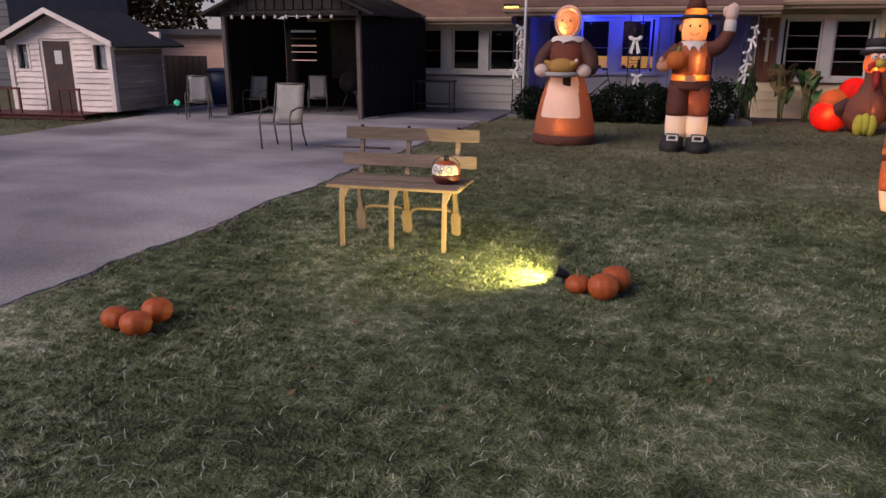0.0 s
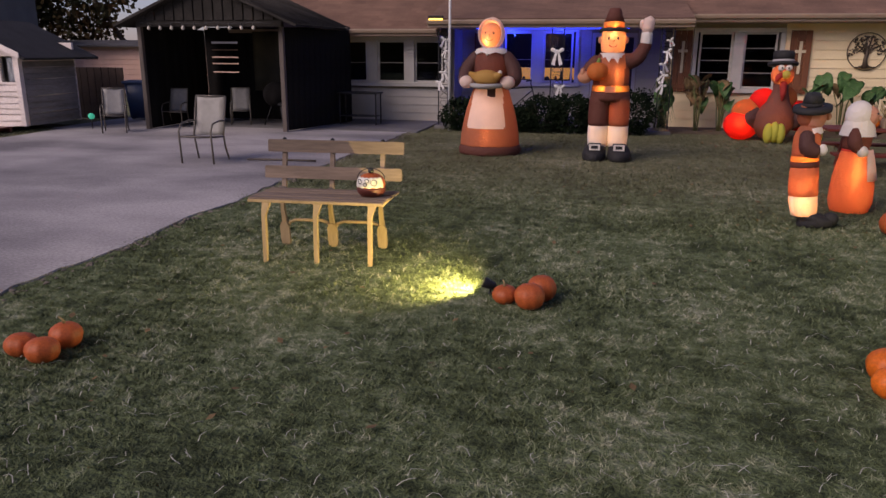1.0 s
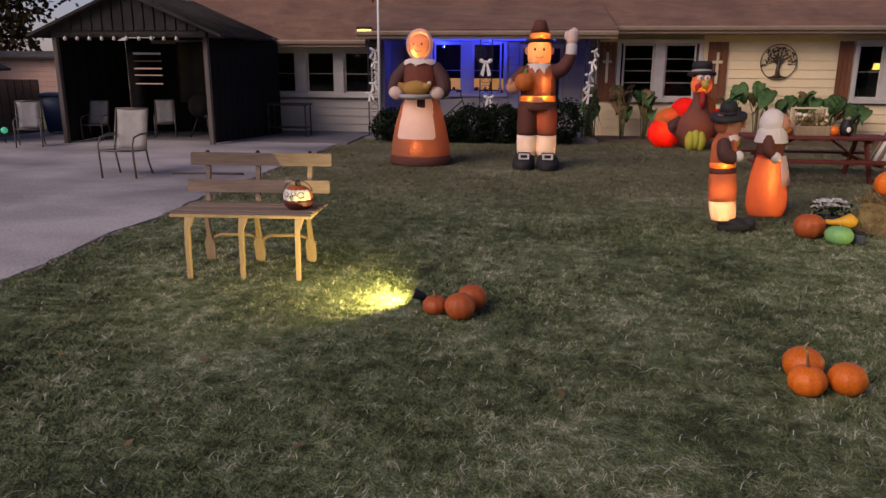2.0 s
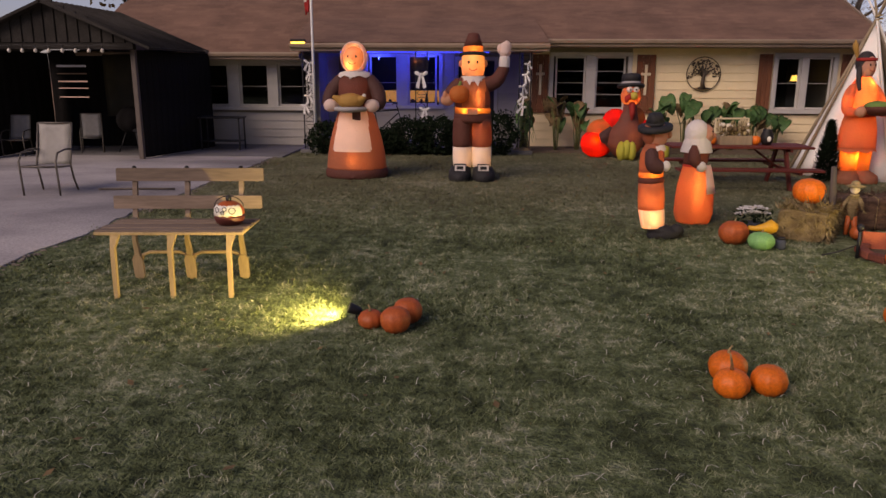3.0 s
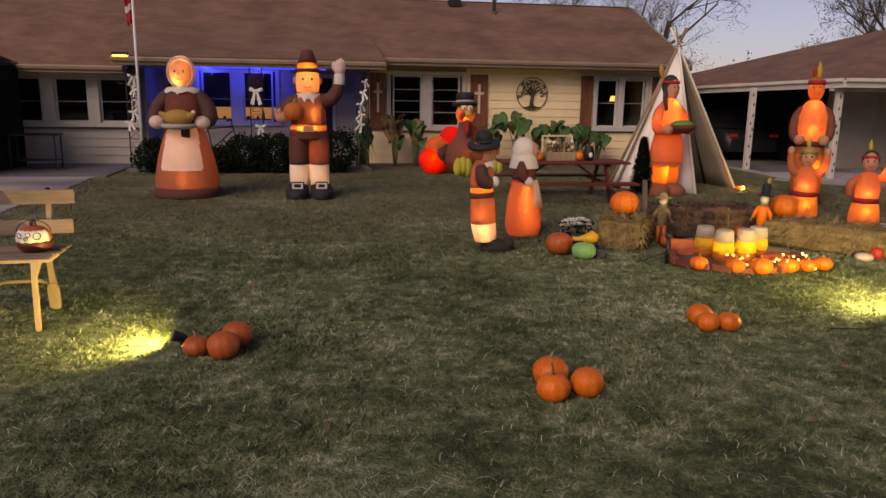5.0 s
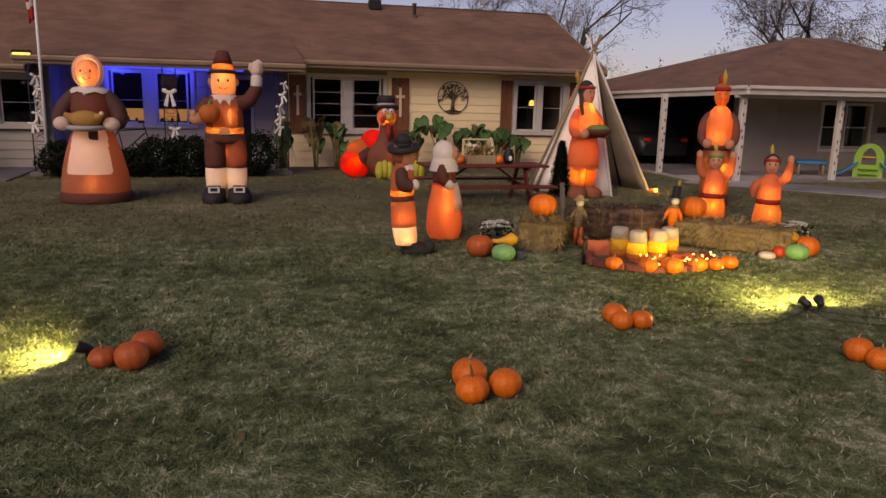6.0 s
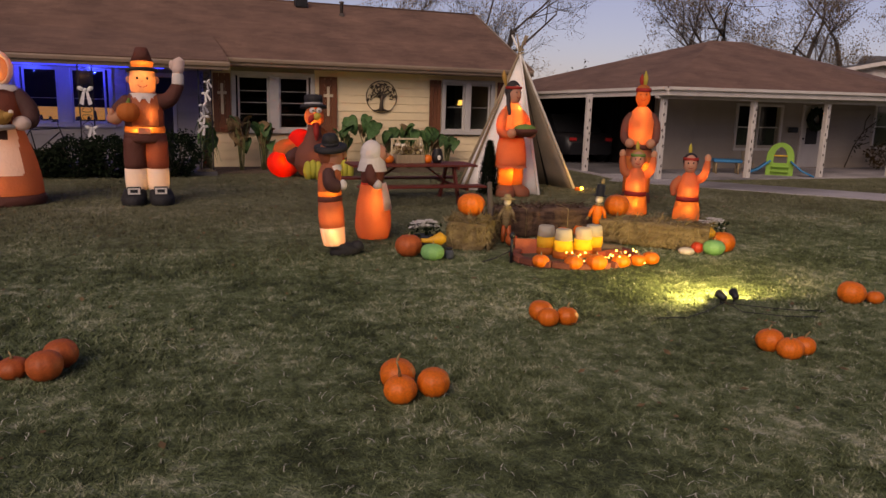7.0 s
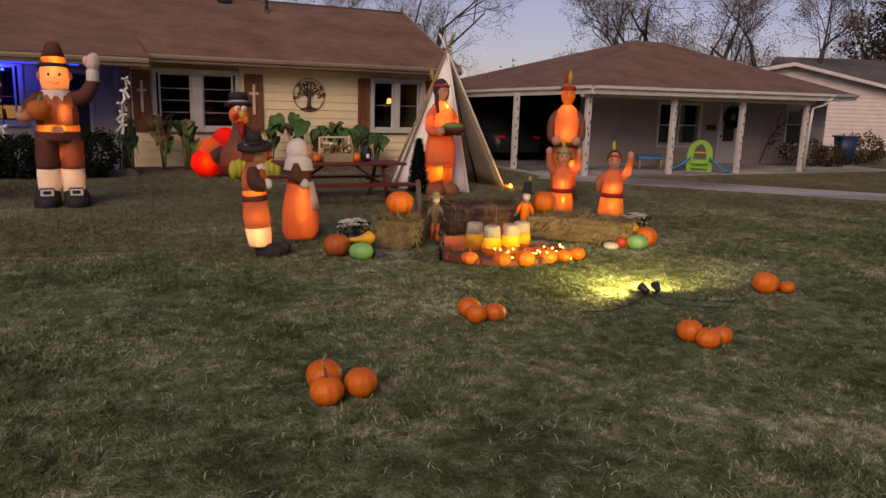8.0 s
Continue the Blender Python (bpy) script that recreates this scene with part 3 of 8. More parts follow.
def siding(parent, x0, x1, z0, z1, y, holes, material, exposure=0.2, at=None):
    """Lap siding: each board a wedge that stands proud at its lower edge."""
    z = z0
    rr = random.Random(int(abs(x0) * 100))
    while z < z1 - 0.02:
        top = min(z + exposure, z1)
        cuts = [(h[0], h[1]) for h in holes if min(top, h[3]) - max(z, h[2]) > 0.35 * (top - z)]
        spans = [(x0, x1)]
        for a, b in cuts:
            spans = [q for s, e in spans for q in ((s, min(e, a)), (max(s, b), e)) if q[1] - q[0] > 0.03]
        for s, e in spans:
            n = max(1, round((e - s) / 3.6))
            for k in range(n):
                p, q = s + (e - s) * k / n, s + (e - s) * (k + 1) / n - 0.003
                key = (round(q - p, 3), round(top - z, 3), material.name)
                if key not in BOARDS:
                    w, hh = q - p, top - z
                    prof = [(-0.002, -0.002), (-0.026, 0.0), (-0.027, 0.012), (-0.007, hh + 0.004), (-0.002, hh + 0.004)]
                    geo = Geo()
                    geo.rings([[(0, py, pz) for py, pz in prof], [(w, py, pz) for py, pz in prof]], 0, False)
                    BOARDS[key] = geo.mesh("siding_board", [material])
                m = pose(p, y + rr.uniform(-0.0015, 0.0015), z)
                part("siding_board", BOARDS[key], None, parent, "", at @ m if at else m)
        z = top


def window_unit(name, x0, x1, z0, z1, y, panes, frame_mat, depth=0.16, casing=0.1, sill=True, blind=0.0, bars=(0.5,)):
    """A window in an opening: casing, sill, each sash with its glass and cross bar. panes: x-ranges."""
    w = thing(name, pose(0, 0, 0), "window with painted frame and dark glass", "window", kind="structure")
    g = Geo()
    yc = y - 0.035
    g.box(((x0 + x1) / 2, yc, z1 + casing / 2), (x1 - x0 + 2 * casing, 0.05, casing), 0, 0.005)
    g.box((x0 - casing / 2, yc, (z0 + z1) / 2), (casing, 0.048, z1 - z0), 0, 0.005)
    g.box((x1 + casing / 2, yc, (z0 + z1) / 2), (casing, 0.048, z1 - z0), 0, 0.005)
    for a, b in zip(panes, panes[1:]):
        g.box(((a[1] + b[0]) / 2, y + 0.02, (z0 + z1) / 2), (b[0] - a[1], 0.14, z1 - z0), 0, 0.005)
    part("window_frame", g, frame_mat, w)
    part("window_sill", block(((x0 + x1) / 2, y - 0.06, z0 - casing / 2), (x1 - x0 + 2 * casing + 0.06, 0.12, casing)), frame_mat, w)
    for a, b in panes:
        s = Geo()
        t = 0.045
        s.box(((a + b) / 2, y + 0.05, z0 + t / 2), (b - a, 0.04, t), 0, 0.004)
        s.box(((a + b) / 2, y + 0.05, z1 - t / 2), (b - a, 0.04, t), 0, 0.004)
        s.box((a + t / 2, y + 0.05, (z0 + z1) / 2), (t, 0.04, z1 - z0 - 2 * t), 0, 0.004)
        s.box((b - t / 2, y + 0.05, (z0 + z1) / 2), (t, 0.04, z1 - z0 - 2 * t), 0, 0.004)
        for f in bars:
            s.box(((a + b) / 2, y + 0.045, z0 + (z1 - z0) * f), (b - a - 2 * t, 0.02, 0.011), 0, 0.002)
        sash = part("sash", s, frame_mat, w)
        p = part("pane", block(((a + b) / 2, y + 0.055, (z0 + z1) / 2), (b - a - 2 * t, 0.006, z1 - z0 - 2 * t), 0), M["glass"], sash)
        p.visible_shadow = False
        if blind:
            part("blind", block(((a + b) / 2, y + 0.12, z1 - (z1 - z0) * blind / 2), (b - a, 0.012, (z1 - z0) * blind), 0), M["blind"], w, "lowered window blind")
    return w


WALL = 18.6
PORCH = 19.8
LEFT_WIN = (-6.98, -4.26, 0.98, 2.0)
C_WIN = (1.72, 3.5, 0.95, 2.2)
R_WIN = (7.04, 8.34, 0.97, 2.19)
BLUE_WIN = (-2.98, -1.12, 0.98, 2.24)
PORCH_DOOR = (-0.62, 0.32, 0.06, 2.1)

house = thing("house", pose(0, 0, 0), "single-storey ranch house with cream lap siding and brown shingle roof", "house", kind="structure")
g = Geo()
pierced(g, -9.2, -4.2, 0.0, 2.25, WALL, WALL + 0.15, [LEFT_WIN])
pierced(g, 1.15, 9.0, 0.0, 2.5, WALL, WALL + 0.15, [C_WIN, R_WIN])
pierced(g, -4.2, 1.15, 0.0, 2.6, PORCH, PORCH + 0.15, [BLUE_WIN, PORCH_DOOR])
g.box((-4.125, (WALL + PORCH) / 2 + 0.07, 1.25), (0.15, PORCH - WALL - 0.16, 2.5), 0, 0)
g.box((1.075, (WALL + PORCH) / 2 + 0.07, 1.25), (0.15, PORCH - WALL - 0.16, 2.5), 0, 0)
g.box((-9.125, 22.9, 1.2), (0.15, 8.3, 2.4), 0, 0)
g.box((8.925, 22.9, 1.25), (0.15, 8.3, 2.5), 0, 0)
g.box((-0.1, 27.1, 1.25), (18.2, 0.15, 2.5), 0, 0)
for x in (-9.2, 8.9):
    g.add([(x, 18.6, 2.4), (x, 27.1, 2.4), (x, 22.6, 4.2), (x + 0.1, 18.6, 2.4), (x + 0.1, 27.1, 2.4), (x + 0.1, 22.6, 4.2)],
          [(0, 1, 2), (3, 4, 5), (0, 1, 4, 3), (1, 2, 5, 4), (2, 0, 3, 5)])
wall = part("wall", g, M["backing"], house)
# rooms coloured near-black, standing for the lack of light inside
part("room_wall", block((-0.13, 22.4, 1.2), (17.8, 0.08, 2.3), 0), M["room"], house, "inner wall of the house, near-black as if unlit")
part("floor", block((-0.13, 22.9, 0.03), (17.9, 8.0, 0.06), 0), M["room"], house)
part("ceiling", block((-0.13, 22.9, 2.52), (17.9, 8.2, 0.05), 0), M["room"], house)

cp = lambda h, c=0.1: (h[0] - c, h[1] + c, h[2] - c, h[3] + c)
window_unit("window_1", *LEFT_WIN, WALL, [(-6.98, -6.3), (-6.02, -5.29), (-5.05, -4.32)], M["trim"], blind=0.0, bars=(0.47,))
window_unit("window_2", *C_WIN, WALL, [(1.77, 2.5), (2.74, 3.46)], M["trim"], bars=(0.28, 0.5, 0.72))
window_unit("window_3", *R_WIN, WALL, [(7.04, 7.60), (7.76, 8.34)], M["trim"], bars=(0.5,))
window_unit("window_4", *BLUE_WIN, PORCH, [(-2.94, -2.2), (-1.93, -1.18)], M["trim"], bars=(0.45,))
# a flat glowing card stands for lamplight in the room behind the porch windows
part("glow_card", block((-2.05, 20.6, 1.18), (1.9, 0.04, 0.30), 0.005), glow("glow_card_yellow", (1.0, 0.46, 0.06), 0.16), house, "glowing card standing for the lit room inside")
rng = random.Random(44)
# dark blobs added in front, to break the glow into silhouettes
for k in range(9):
    x = -2.85 + k * 0.2 + rng.uniform(-0.05, 0.05)
    h = rng.uniform(0.10, 0.26)
    part("sill_clutter", Geo().loft([(x, 20.45, 1.0, 0.05, 0.04), (x, 20.45, 1.0 + h * 0.6, rng.uniform(0.03, 0.08), 0.04), (x, 20.45, 1.0 + h, 0.02, 0.02)], 0, 12), M["room"], house, "dark blob added before the glowing card")
part("inner_shelf", block((-2.05, 20.45, 0.98), (2.0, 0.2, 0.04)), M["room"], house)
g = Geo()
g.lathe([(0.10, 0.0), (0.06, 0.15)], 0, 12, pose(8.12, 20.2, 1.62))
solid("table_lamp", g, glow("lampshade", (1.0, 0.62, 0.12), 0.8), "small lit yellow lamp inside the window", "lamp")
g = Geo()
g.box((8.12, 20.2, 0.84), (0.5, 0.4, 1.56), 0, 0.01)
solid("lamp_stand", g, M["room"], "dark cabinet under the lit lamp", "cabinet")

# porch door
door = thing("door_1", pose(-0.15, PORCH, 0), "dark front door under the porch", "door", kind="structure")
part("leaf", block((0, 0.06, 1.07), (0.92, 0.05, 2.04)), M["room"], door)
part("handle", bar([(0.36, 0.03, 1.0), (0.36, -0.03, 1.0), (0.27, -0.03, 1.0)], 0.012), M["iron"], door)
for x in (-0.51, 0.51):
    part("jamb", block((x, -0.02, 1.07), (0.09, 0.06, 2.1)), M["trim"], door)
part("head", block((0, -0.02, 2.165), (1.11, 0.062, 0.09)), M["trim"], door)


def shutter(x0, x1, z0, z1, y, cross=True):
    s = thing("shutter", pose((x0 + x1) / 2, y, z0), "rust-brown board shutter with a pale cross" if cross else "plain rust-brown board shutter", "shutter", "shutters of the house")
    w, h = x1 - x0, z1 - z0
    n = 3
    for i in range(n):
        part("board", block((-w / 2 + w * (i + 0.5) / n, -0.045, h / 2), (w / n - 0.006, 0.022, h)), M["shutter"], s)
    for z in (0.12, h - 0.12):
        part("batten", block((0, -0.064, z), (w - 0.03, 0.018, 0.09)), M["shutter"], s)
    if cross:
        g = Geo()
        g.box((0, -0.066, h * 0.57), (0.065, 0.02, h * 0.52), 0, 0.004)
        g.box((0, -0.0665, h * 0.67), (w * 0.52, 0.021, 0.065), 0, 0.004)
        part("cross", g, M["cream"], s, "pale painted wooden cross")
    return s


shutter(1.2, 1.6, 0.86, 2.24, WALL - 0.026)
shutter(3.7, 4.15, 0.86, 2.24, WALL - 0.026)
shutter(6.58, 6.9, 0.86, 2.26, WALL - 0.026, False)
shutter(8.5, 8.82, 0.86, 2.26, WALL - 0.026, False)
shutter(-3.72, -3.28, 0.9, 2.2, PORCH - 0.026)

# roof: main slope, lower left slope, and the porch slope that stands proud of it
RID = (22.6, 4.42)
PITCH = (4.42 - 2.58) / (22.6 - 17.95)
roof_plane("roof", [(-4.25, 17.95, 2.58), (9.2, 17.95, 2.58), (9.45, *RID), (-4.25, *RID)], M["shingle"], house, 0.08)
roof_plane("roof", [(-9.7, 20.4, 2.58 + 2.45 * PITCH), (-4.25, 20.4, 2.58 + 2.45 * PITCH), (-4.25, *RID), (-9.4, *RID)], M["shingle"], house, 0.08)
roof_plane("roof", [(-9.7, 17.95, 2.27), (-4.25, 17.95, 2.27), (-4.25, 20.4, 2.584 + 2.45 * PITCH), (-9.7, 20.4, 2.584 + 2.45 * PITCH)], M["shingle"], house, 0.08)
# the porch slope, flatter, dies into the main slope
roof_plane("roof", [(-4.3, 16.95, 2.46), (1.46, 16.95, 2.46), (1.27, 19.3, 2.592 + 1.35 * PITCH), (-4.3, 19.3, 2.592 + 1.35 * PITCH)], M["shingle"], house, 0.10)
roof_plane("roof", [(9.2, 27.5, 2.4), (-9.7, 27.5, 2.4), (-9.4, *RID), (9.45, *RID)], M["shingle"], house, 0.08)
g = Geo()
g.tube([(-9.4, 22.6, 4.40), (9.45, 22.6, 4.40)], 0.05, 0, 8)
part("ridge_cap", g, M["shingle"], house)
for x0, x1, y, z in ((1.48, 9.2, 17.93, 2.49), (-9.7, -4.32, 17.93, 2.18), (-4.3, 1.46, 16.93, 2.35)):
    part("fascia", block(((x0 + x1) / 2, y, z), (x1 - x0, 0.035, 0.17)), M["fascia"], house)
    gg = Geo()
    prof = [(-0.02, 0.05), (-0.10, 0.05), (-0.11, 0.02), (-0.09, -0.04), (-0.02, -0.05)]
    gg.rings([[(x0, y + a, z + b + 0.03) for a, b in prof], [(x1, y + a, z + b + 0.03) for a, b in prof]], 0, False)
    part("gutter", gg, M["fascia"], house)
part("rake_board", Geo().rings([[(9.22, 17.93, 2.42), (9.26, 17.93, 2.42), (9.26, 17.93, 2.6), (9.22, 17.93, 2.6)], [(9.47, 22.6, 4.26), (9.51, 22.6, 4.26), (9.51, 22.6, 4.44), (9.47, 22.6, 4.44)]], 0, False), M["fascia"], house)
part("soffit", block((5.3, 18.27, 2.40), (7.6, 0.64, 0.02), 0), M["fascia"], house)
part("soffit", block((-7.0, 18.27, 2.10), (5.4, 0.64, 0.02), 0), M["fascia"], house)
part("porch_ceiling", block((-1.42, 18.35, 2.29), (5.6, 2.85, 0.03), 0), M["fascia"], house)
g = Geo()
g.lathe([(0.05, 0), (0.05, 0.42), (0.07, 0.43), (0.07, 0.47), (0.03, 0.48)], 0, 12, pose(4.95, 21.6, 3.93))
g.lathe([(0.11, -0.02), (0.06, 0.1)], 0, 12, pose(4.95, 21.6, 3.98))
part("vent_pipe", g, M["old_post"], house, "weathered roof vent pipe")
g = Geo()
g.box((3.9, 22.2, 4.36), (0.34, 0.34, 0.3), 0, 0.03)
part("roof_vent", g, M["iron"], house)

# porch floor
solid("porch_floor", block((-1.5, 18.35, 0.03), (5.3, 2.9, 0.10), 0.01), M["slab_dark"], "dark concrete porch floor", "porch floor", kind="structure")


def bow(at):
    b = thing("bow", at, "white ribbon bow tied to a porch column", "bow", "bows on the porch columns")
    for s in (-1, 1):
        g = Geo()
        g.rings([[(s * 0.01, -0.02, -0.02), (s * 0.01, 0.02, -0.02), (s * 0.01, 0.02, 0.02), (s * 0.01, -0.02, 0.02)],
                 [(s * 0.09, -0.04, -0.01), (s * 0.09, 0.03, -0.01), (s * 0.09, 0.03, 0.08), (s * 0.09, -0.04, 0.08)],
                 [(s * 0.15, -0.03, 0.02), (s * 0.15, 0.02, 0.02), (s * 0.15, 0.02, 0.07), (s * 0.15, -0.03, 0.07)]], 0, True)
        part("loop", g, M["white_cloth"], b)
        g = Geo()
        g.add([(s * 0.0, -0.03, 0), (s * 0.05, -0.03, -0.01), (s * 0.13, -0.05, -0.24), (s * 0.05, -0.04, -0.27), (s * 0.0, -0.02, 0), (s * 0.05, -0.02, -0.01), (s * 0.13, -0.04, -0.24), (s * 0.05, -0.03, -0.27)],
              [(0, 1, 2, 3), (4, 5, 6, 7), (0, 1, 5, 4), (1, 2, 6, 5), (2, 3, 7, 6), (3, 0, 4, 7)])
        part("tail", g, M["white_cloth"], b)
    part("knot", Geo().ball((0, -0.03, 0.01), 0.035, 0, 8, 6), M["white_cloth"], b)
    return b


def porch_column(x, garland):
    c = thing("porch_column", pose(x, 17.1, 0.0), "lacy wrought-iron porch column" + (" wrapped in white bows" if garland else ""), "column", "porch columns")
    for sx in (-0.13, 0.13):
        part("upright", block((sx, 0, 1.14), (0.025, 0.025, 2.24), 0.003), M["iron"], c)
    for i in range(7):
        z = 0.2 + i * 0.31
        pts = [(0.10 * math.sin(a * 2), 0, z + 0.13 * math.cos(a)) for a in (math.pi * 2 * k / 16 for k in range(17))]
        part("scroll", bar(pts, 0.006, 5), M["iron"], c)
    return c


porch_column(-3.95, True), porch_column(-1.38, False), porch_column(0.95, True)
rng = random.Random(5)
for x in (-3.95, 0.95):
    for z in (2.0, 1.76, 1.5, 1.28, 1.06):
        bow(pose(x + rng.uniform(-0.09, 0.09), 17.05, z, 0, rng.uniform(-30, 30), rng.uniform(-40, 40)) @ Matrix.Scale(rng.uniform(0.5, 0.72), 4))
bow(pose(-1.38, 17.03, 1.75)).scale = (0.95, 0.95, 1.1)
bow(pose(-1.30, 17.03, 0.98)).scale = (0.8, 0.8, 0.8)

# yellow lamp at the porch eave's end
el = thing("eave_lamp", pose(-4.1, 16.86, 2.44), "lit yellow flood lamp under the eave's corner", "lamp")
part("housing", block((0, 0, 0.05), (0.34, 0.10, 0.05), 0.02), M["iron"], el)
part("lens", block((0, -0.01, 0.0), (0.30, 0.09, 0.03), 0.01), glow("eave_lens", (1.0, 0.62, 0.10), 2.0), el, "glowing yellow lens")
# blue lights under the porch ceiling
bl = thing("blue_light_strip", pose(-1.6, 17.9, 2.275), "glowing blue light strip under the porch ceiling", "light strip")
part("channel", block((0, 0, 0.015), (3.6, 0.05, 0.02), 0.004), M["iron"], bl)
part("diffuser", block((0, 0, -0.005), (3.5, 0.04, 0.018), 0.004), glow("blue_led", (0.02, 0.05, 1.0), 2.0), bl, "blue glowing diffuser")
for x in (-2.75, -1.45):
    lamp("blue_lamp", (x, 19.42, 2.16), 13.0, (0.02, 0.05, 1.0), 0.03)

# tree-of-life disc
disc = thing("wall_disc", pose(5.3, WALL - 0.05, 1.79), "round dark metal wall art of a tree", "wall art")
ring = [(0.40 * math.cos(a), 0, 0.40 * math.sin(a)) for a in (2 * math.pi * k / 48 for k in range(49))]
part("rim", bar(ring, 0.011, 6), M["disc_iron"], disc)
rng = random.Random(11)
g = Geo()
g.tube([(0, 0, -0.36), (-0.01, 0, -0.2), (0.01, 0, -0.02), (0, 0, 0.1)], [0.07, 0.045, 0.04, 0.02], 0, 8)
for a in (-60, -35, -10, 15, 40, 65):
    t = radians(a)
    e = (0.30 * math.sin(t), 0, 0.02 + 0.28 * math.cos(t))
    g.tube([(0, 0, -0.08), (e[0] * 0.5, 0, e[2] * 0.55), e], [0.026, 0.016, 0.008], 0, 6)
for a in (-70, -40, 40, 70):
    t = radians(a)
    g.tube([(0, 0, -0.3), (0.16 * math.sin(t), 0, -0.34), (0.22 * math.sin(t), 0, -0.33)], [0.03, 0.016, 0.008], 0, 6)
part("tree", g, M["disc_iron"], disc)
g = Geo()
for i in range(150):
    a, r0 = rng.uniform(-0.35, math.pi + 0.35), 0.38 * math.sqrt(rng.uniform(0.05, 1))
    s = rng.uniform(0.014, 0.028)
    g.ball((r0 * math.cos(a), rng.uniform(-0.008, 0.008), 0.02 + r0 * math.sin(a) * 0.9), (s, 0.004, s * 0.7), 0, 6, 4)
part("foliage", g, M["disc_iron"], disc)

# flagpole and flag
fp = thing("flagpole", pose(-3.72, 16.6, 0), "slim white metal flagpole with a hanging flag", "flagpole")
part("pole", Geo().tube([(0.0, 0, 0), (0.0, 0, 4.6)], [0.035, 0.025], 0, 10), M["white_metal"], fp)
part("ball_top", Geo().ball((0, 0, 4.64), 0.05, 0, 10, 8), M["yellow_plastic"], fp)
g = Geo()
rows = []
for i in range(9):
    z = 3.10 + i * 0.13
    rows.append([(-0.03 - 0.14 * k / 5 * (0.7 + 0.05 * i), 0.05 * math.sin(k * 1.9 + i * 0.4), z - 0.02 * k) for k in range(6)])
rows2 = [[(x, y + 0.006, z) for x, y, z in r] for r in rows]
g.rings([r + q[::-1] for r, q in zip(rows, rows2)], [0, 0, 1, 0, 0, 1, 0, 0], True)
part("flag", g, [M["red_cloth"], M["white_cloth"]], fp, "limp red and white flag")

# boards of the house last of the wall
# left and porch walls take the greyer copy that carries their shade
siding(wall, -9.2, -4.2, 0.02, 2.22, WALL, [cp(LEFT_WIN)], M["siding_shaded"])
siding(wall, 1.15, 9.0, 0.02, 2.48, WALL, [cp(C_WIN), cp(R_WIN)], M["siding"])
siding(wall, -4.2, 1.0, 0.1, 2.28, PORCH, [cp(BLUE_WIN), cp(PORCH_DOOR)], M["siding_shaded"])

# ---- the neighbouring house, turned a little ----
NB = pose(11.2, 15.1, 0)
nb = thing("neighbour_house", NB, "low tan house with a hipped brown roof and a posted carport", "house", kind="structure")
# the posts stand along local x; the porch wall lies 2.4 m behind them, the carport at its open end
g = Geo()
pierced(g, 2.9, 11.85, 0, 2.14, 2.4, 2.55, [(4.5, 6.1, 0.63, 1.84), (7.0, 7.9, 0.06, 1.9), (9.95, 10.8, 0.69, 1.95)])
g.box((2.25, 2.30, 1.07), (1.3, 0.15, 2.14), 0, 0)
g.box((5.5, 8.4, 1.07), (12.6, 0.12, 2.14), 0, 0)
g.box((11.9, 5.4, 1.07), (0.12, 5.8, 2.14), 0, 0)
nwall = part("wall", g, M["nwall"], nb)
# carport walls, the side one added, near-black to stand for deep shade
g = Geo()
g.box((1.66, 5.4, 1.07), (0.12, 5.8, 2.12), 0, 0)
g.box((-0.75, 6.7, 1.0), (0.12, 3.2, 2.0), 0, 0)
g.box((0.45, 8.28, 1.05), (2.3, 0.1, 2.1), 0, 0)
part("carport_wall", g, M["black_tin"], nb, "carport boards coloured near-black for the shade inside")
# dark sheet over the concrete floor, standing for the same shade
part("carport_floor", block((0.45, 4.7, 0.04), (2.3, 7.0, 0.02), 0), M["slab_dark"], nb)
BRD = {}
for z in [0.18 * i for i in range(12)]:
    if 0.55 < z < 1.8:
        spans = ((2.92, 4.4), (6.2, 6.92), (7.98, 9.85), (10.9, 11.85))
    else:
        spans = ((2.92, 6.92), (7.98, 11.85))
    for x0, x1 in spans:
        if (x0, x1) not in BRD:
            BRD[x0, x1] = Geo().rings([[(x, 2.40, 0), (x, 2.374, 0.004), (x, 2.39, 0.176), (x, 2.40, 0.176)] for x in (x0, x1)], 0, False).mesh("siding_board", [M["nwall"]])
        part("siding_board", BRD[x0, x1], None, nwall, "", pose(0, 0, z))
part("floor", block((5.5, 4.1, 0.01), (12.8, 8.6, 0.05), 0), M["concrete"], nb)
part("ceiling", block((4.2, 1.15, 2.13), (8.3, 2.4, 0.03), 0), M["nwall"], nb)
part("ceiling", block((5.6, 5.4, 2.13), (12.4, 6.0, 0.03), 0), M["nwall"], nb)
part("inner_wall", block((6.8, 4.6, 1.05), (10.0, 0.06, 2.06), 0), M["room"], nb)
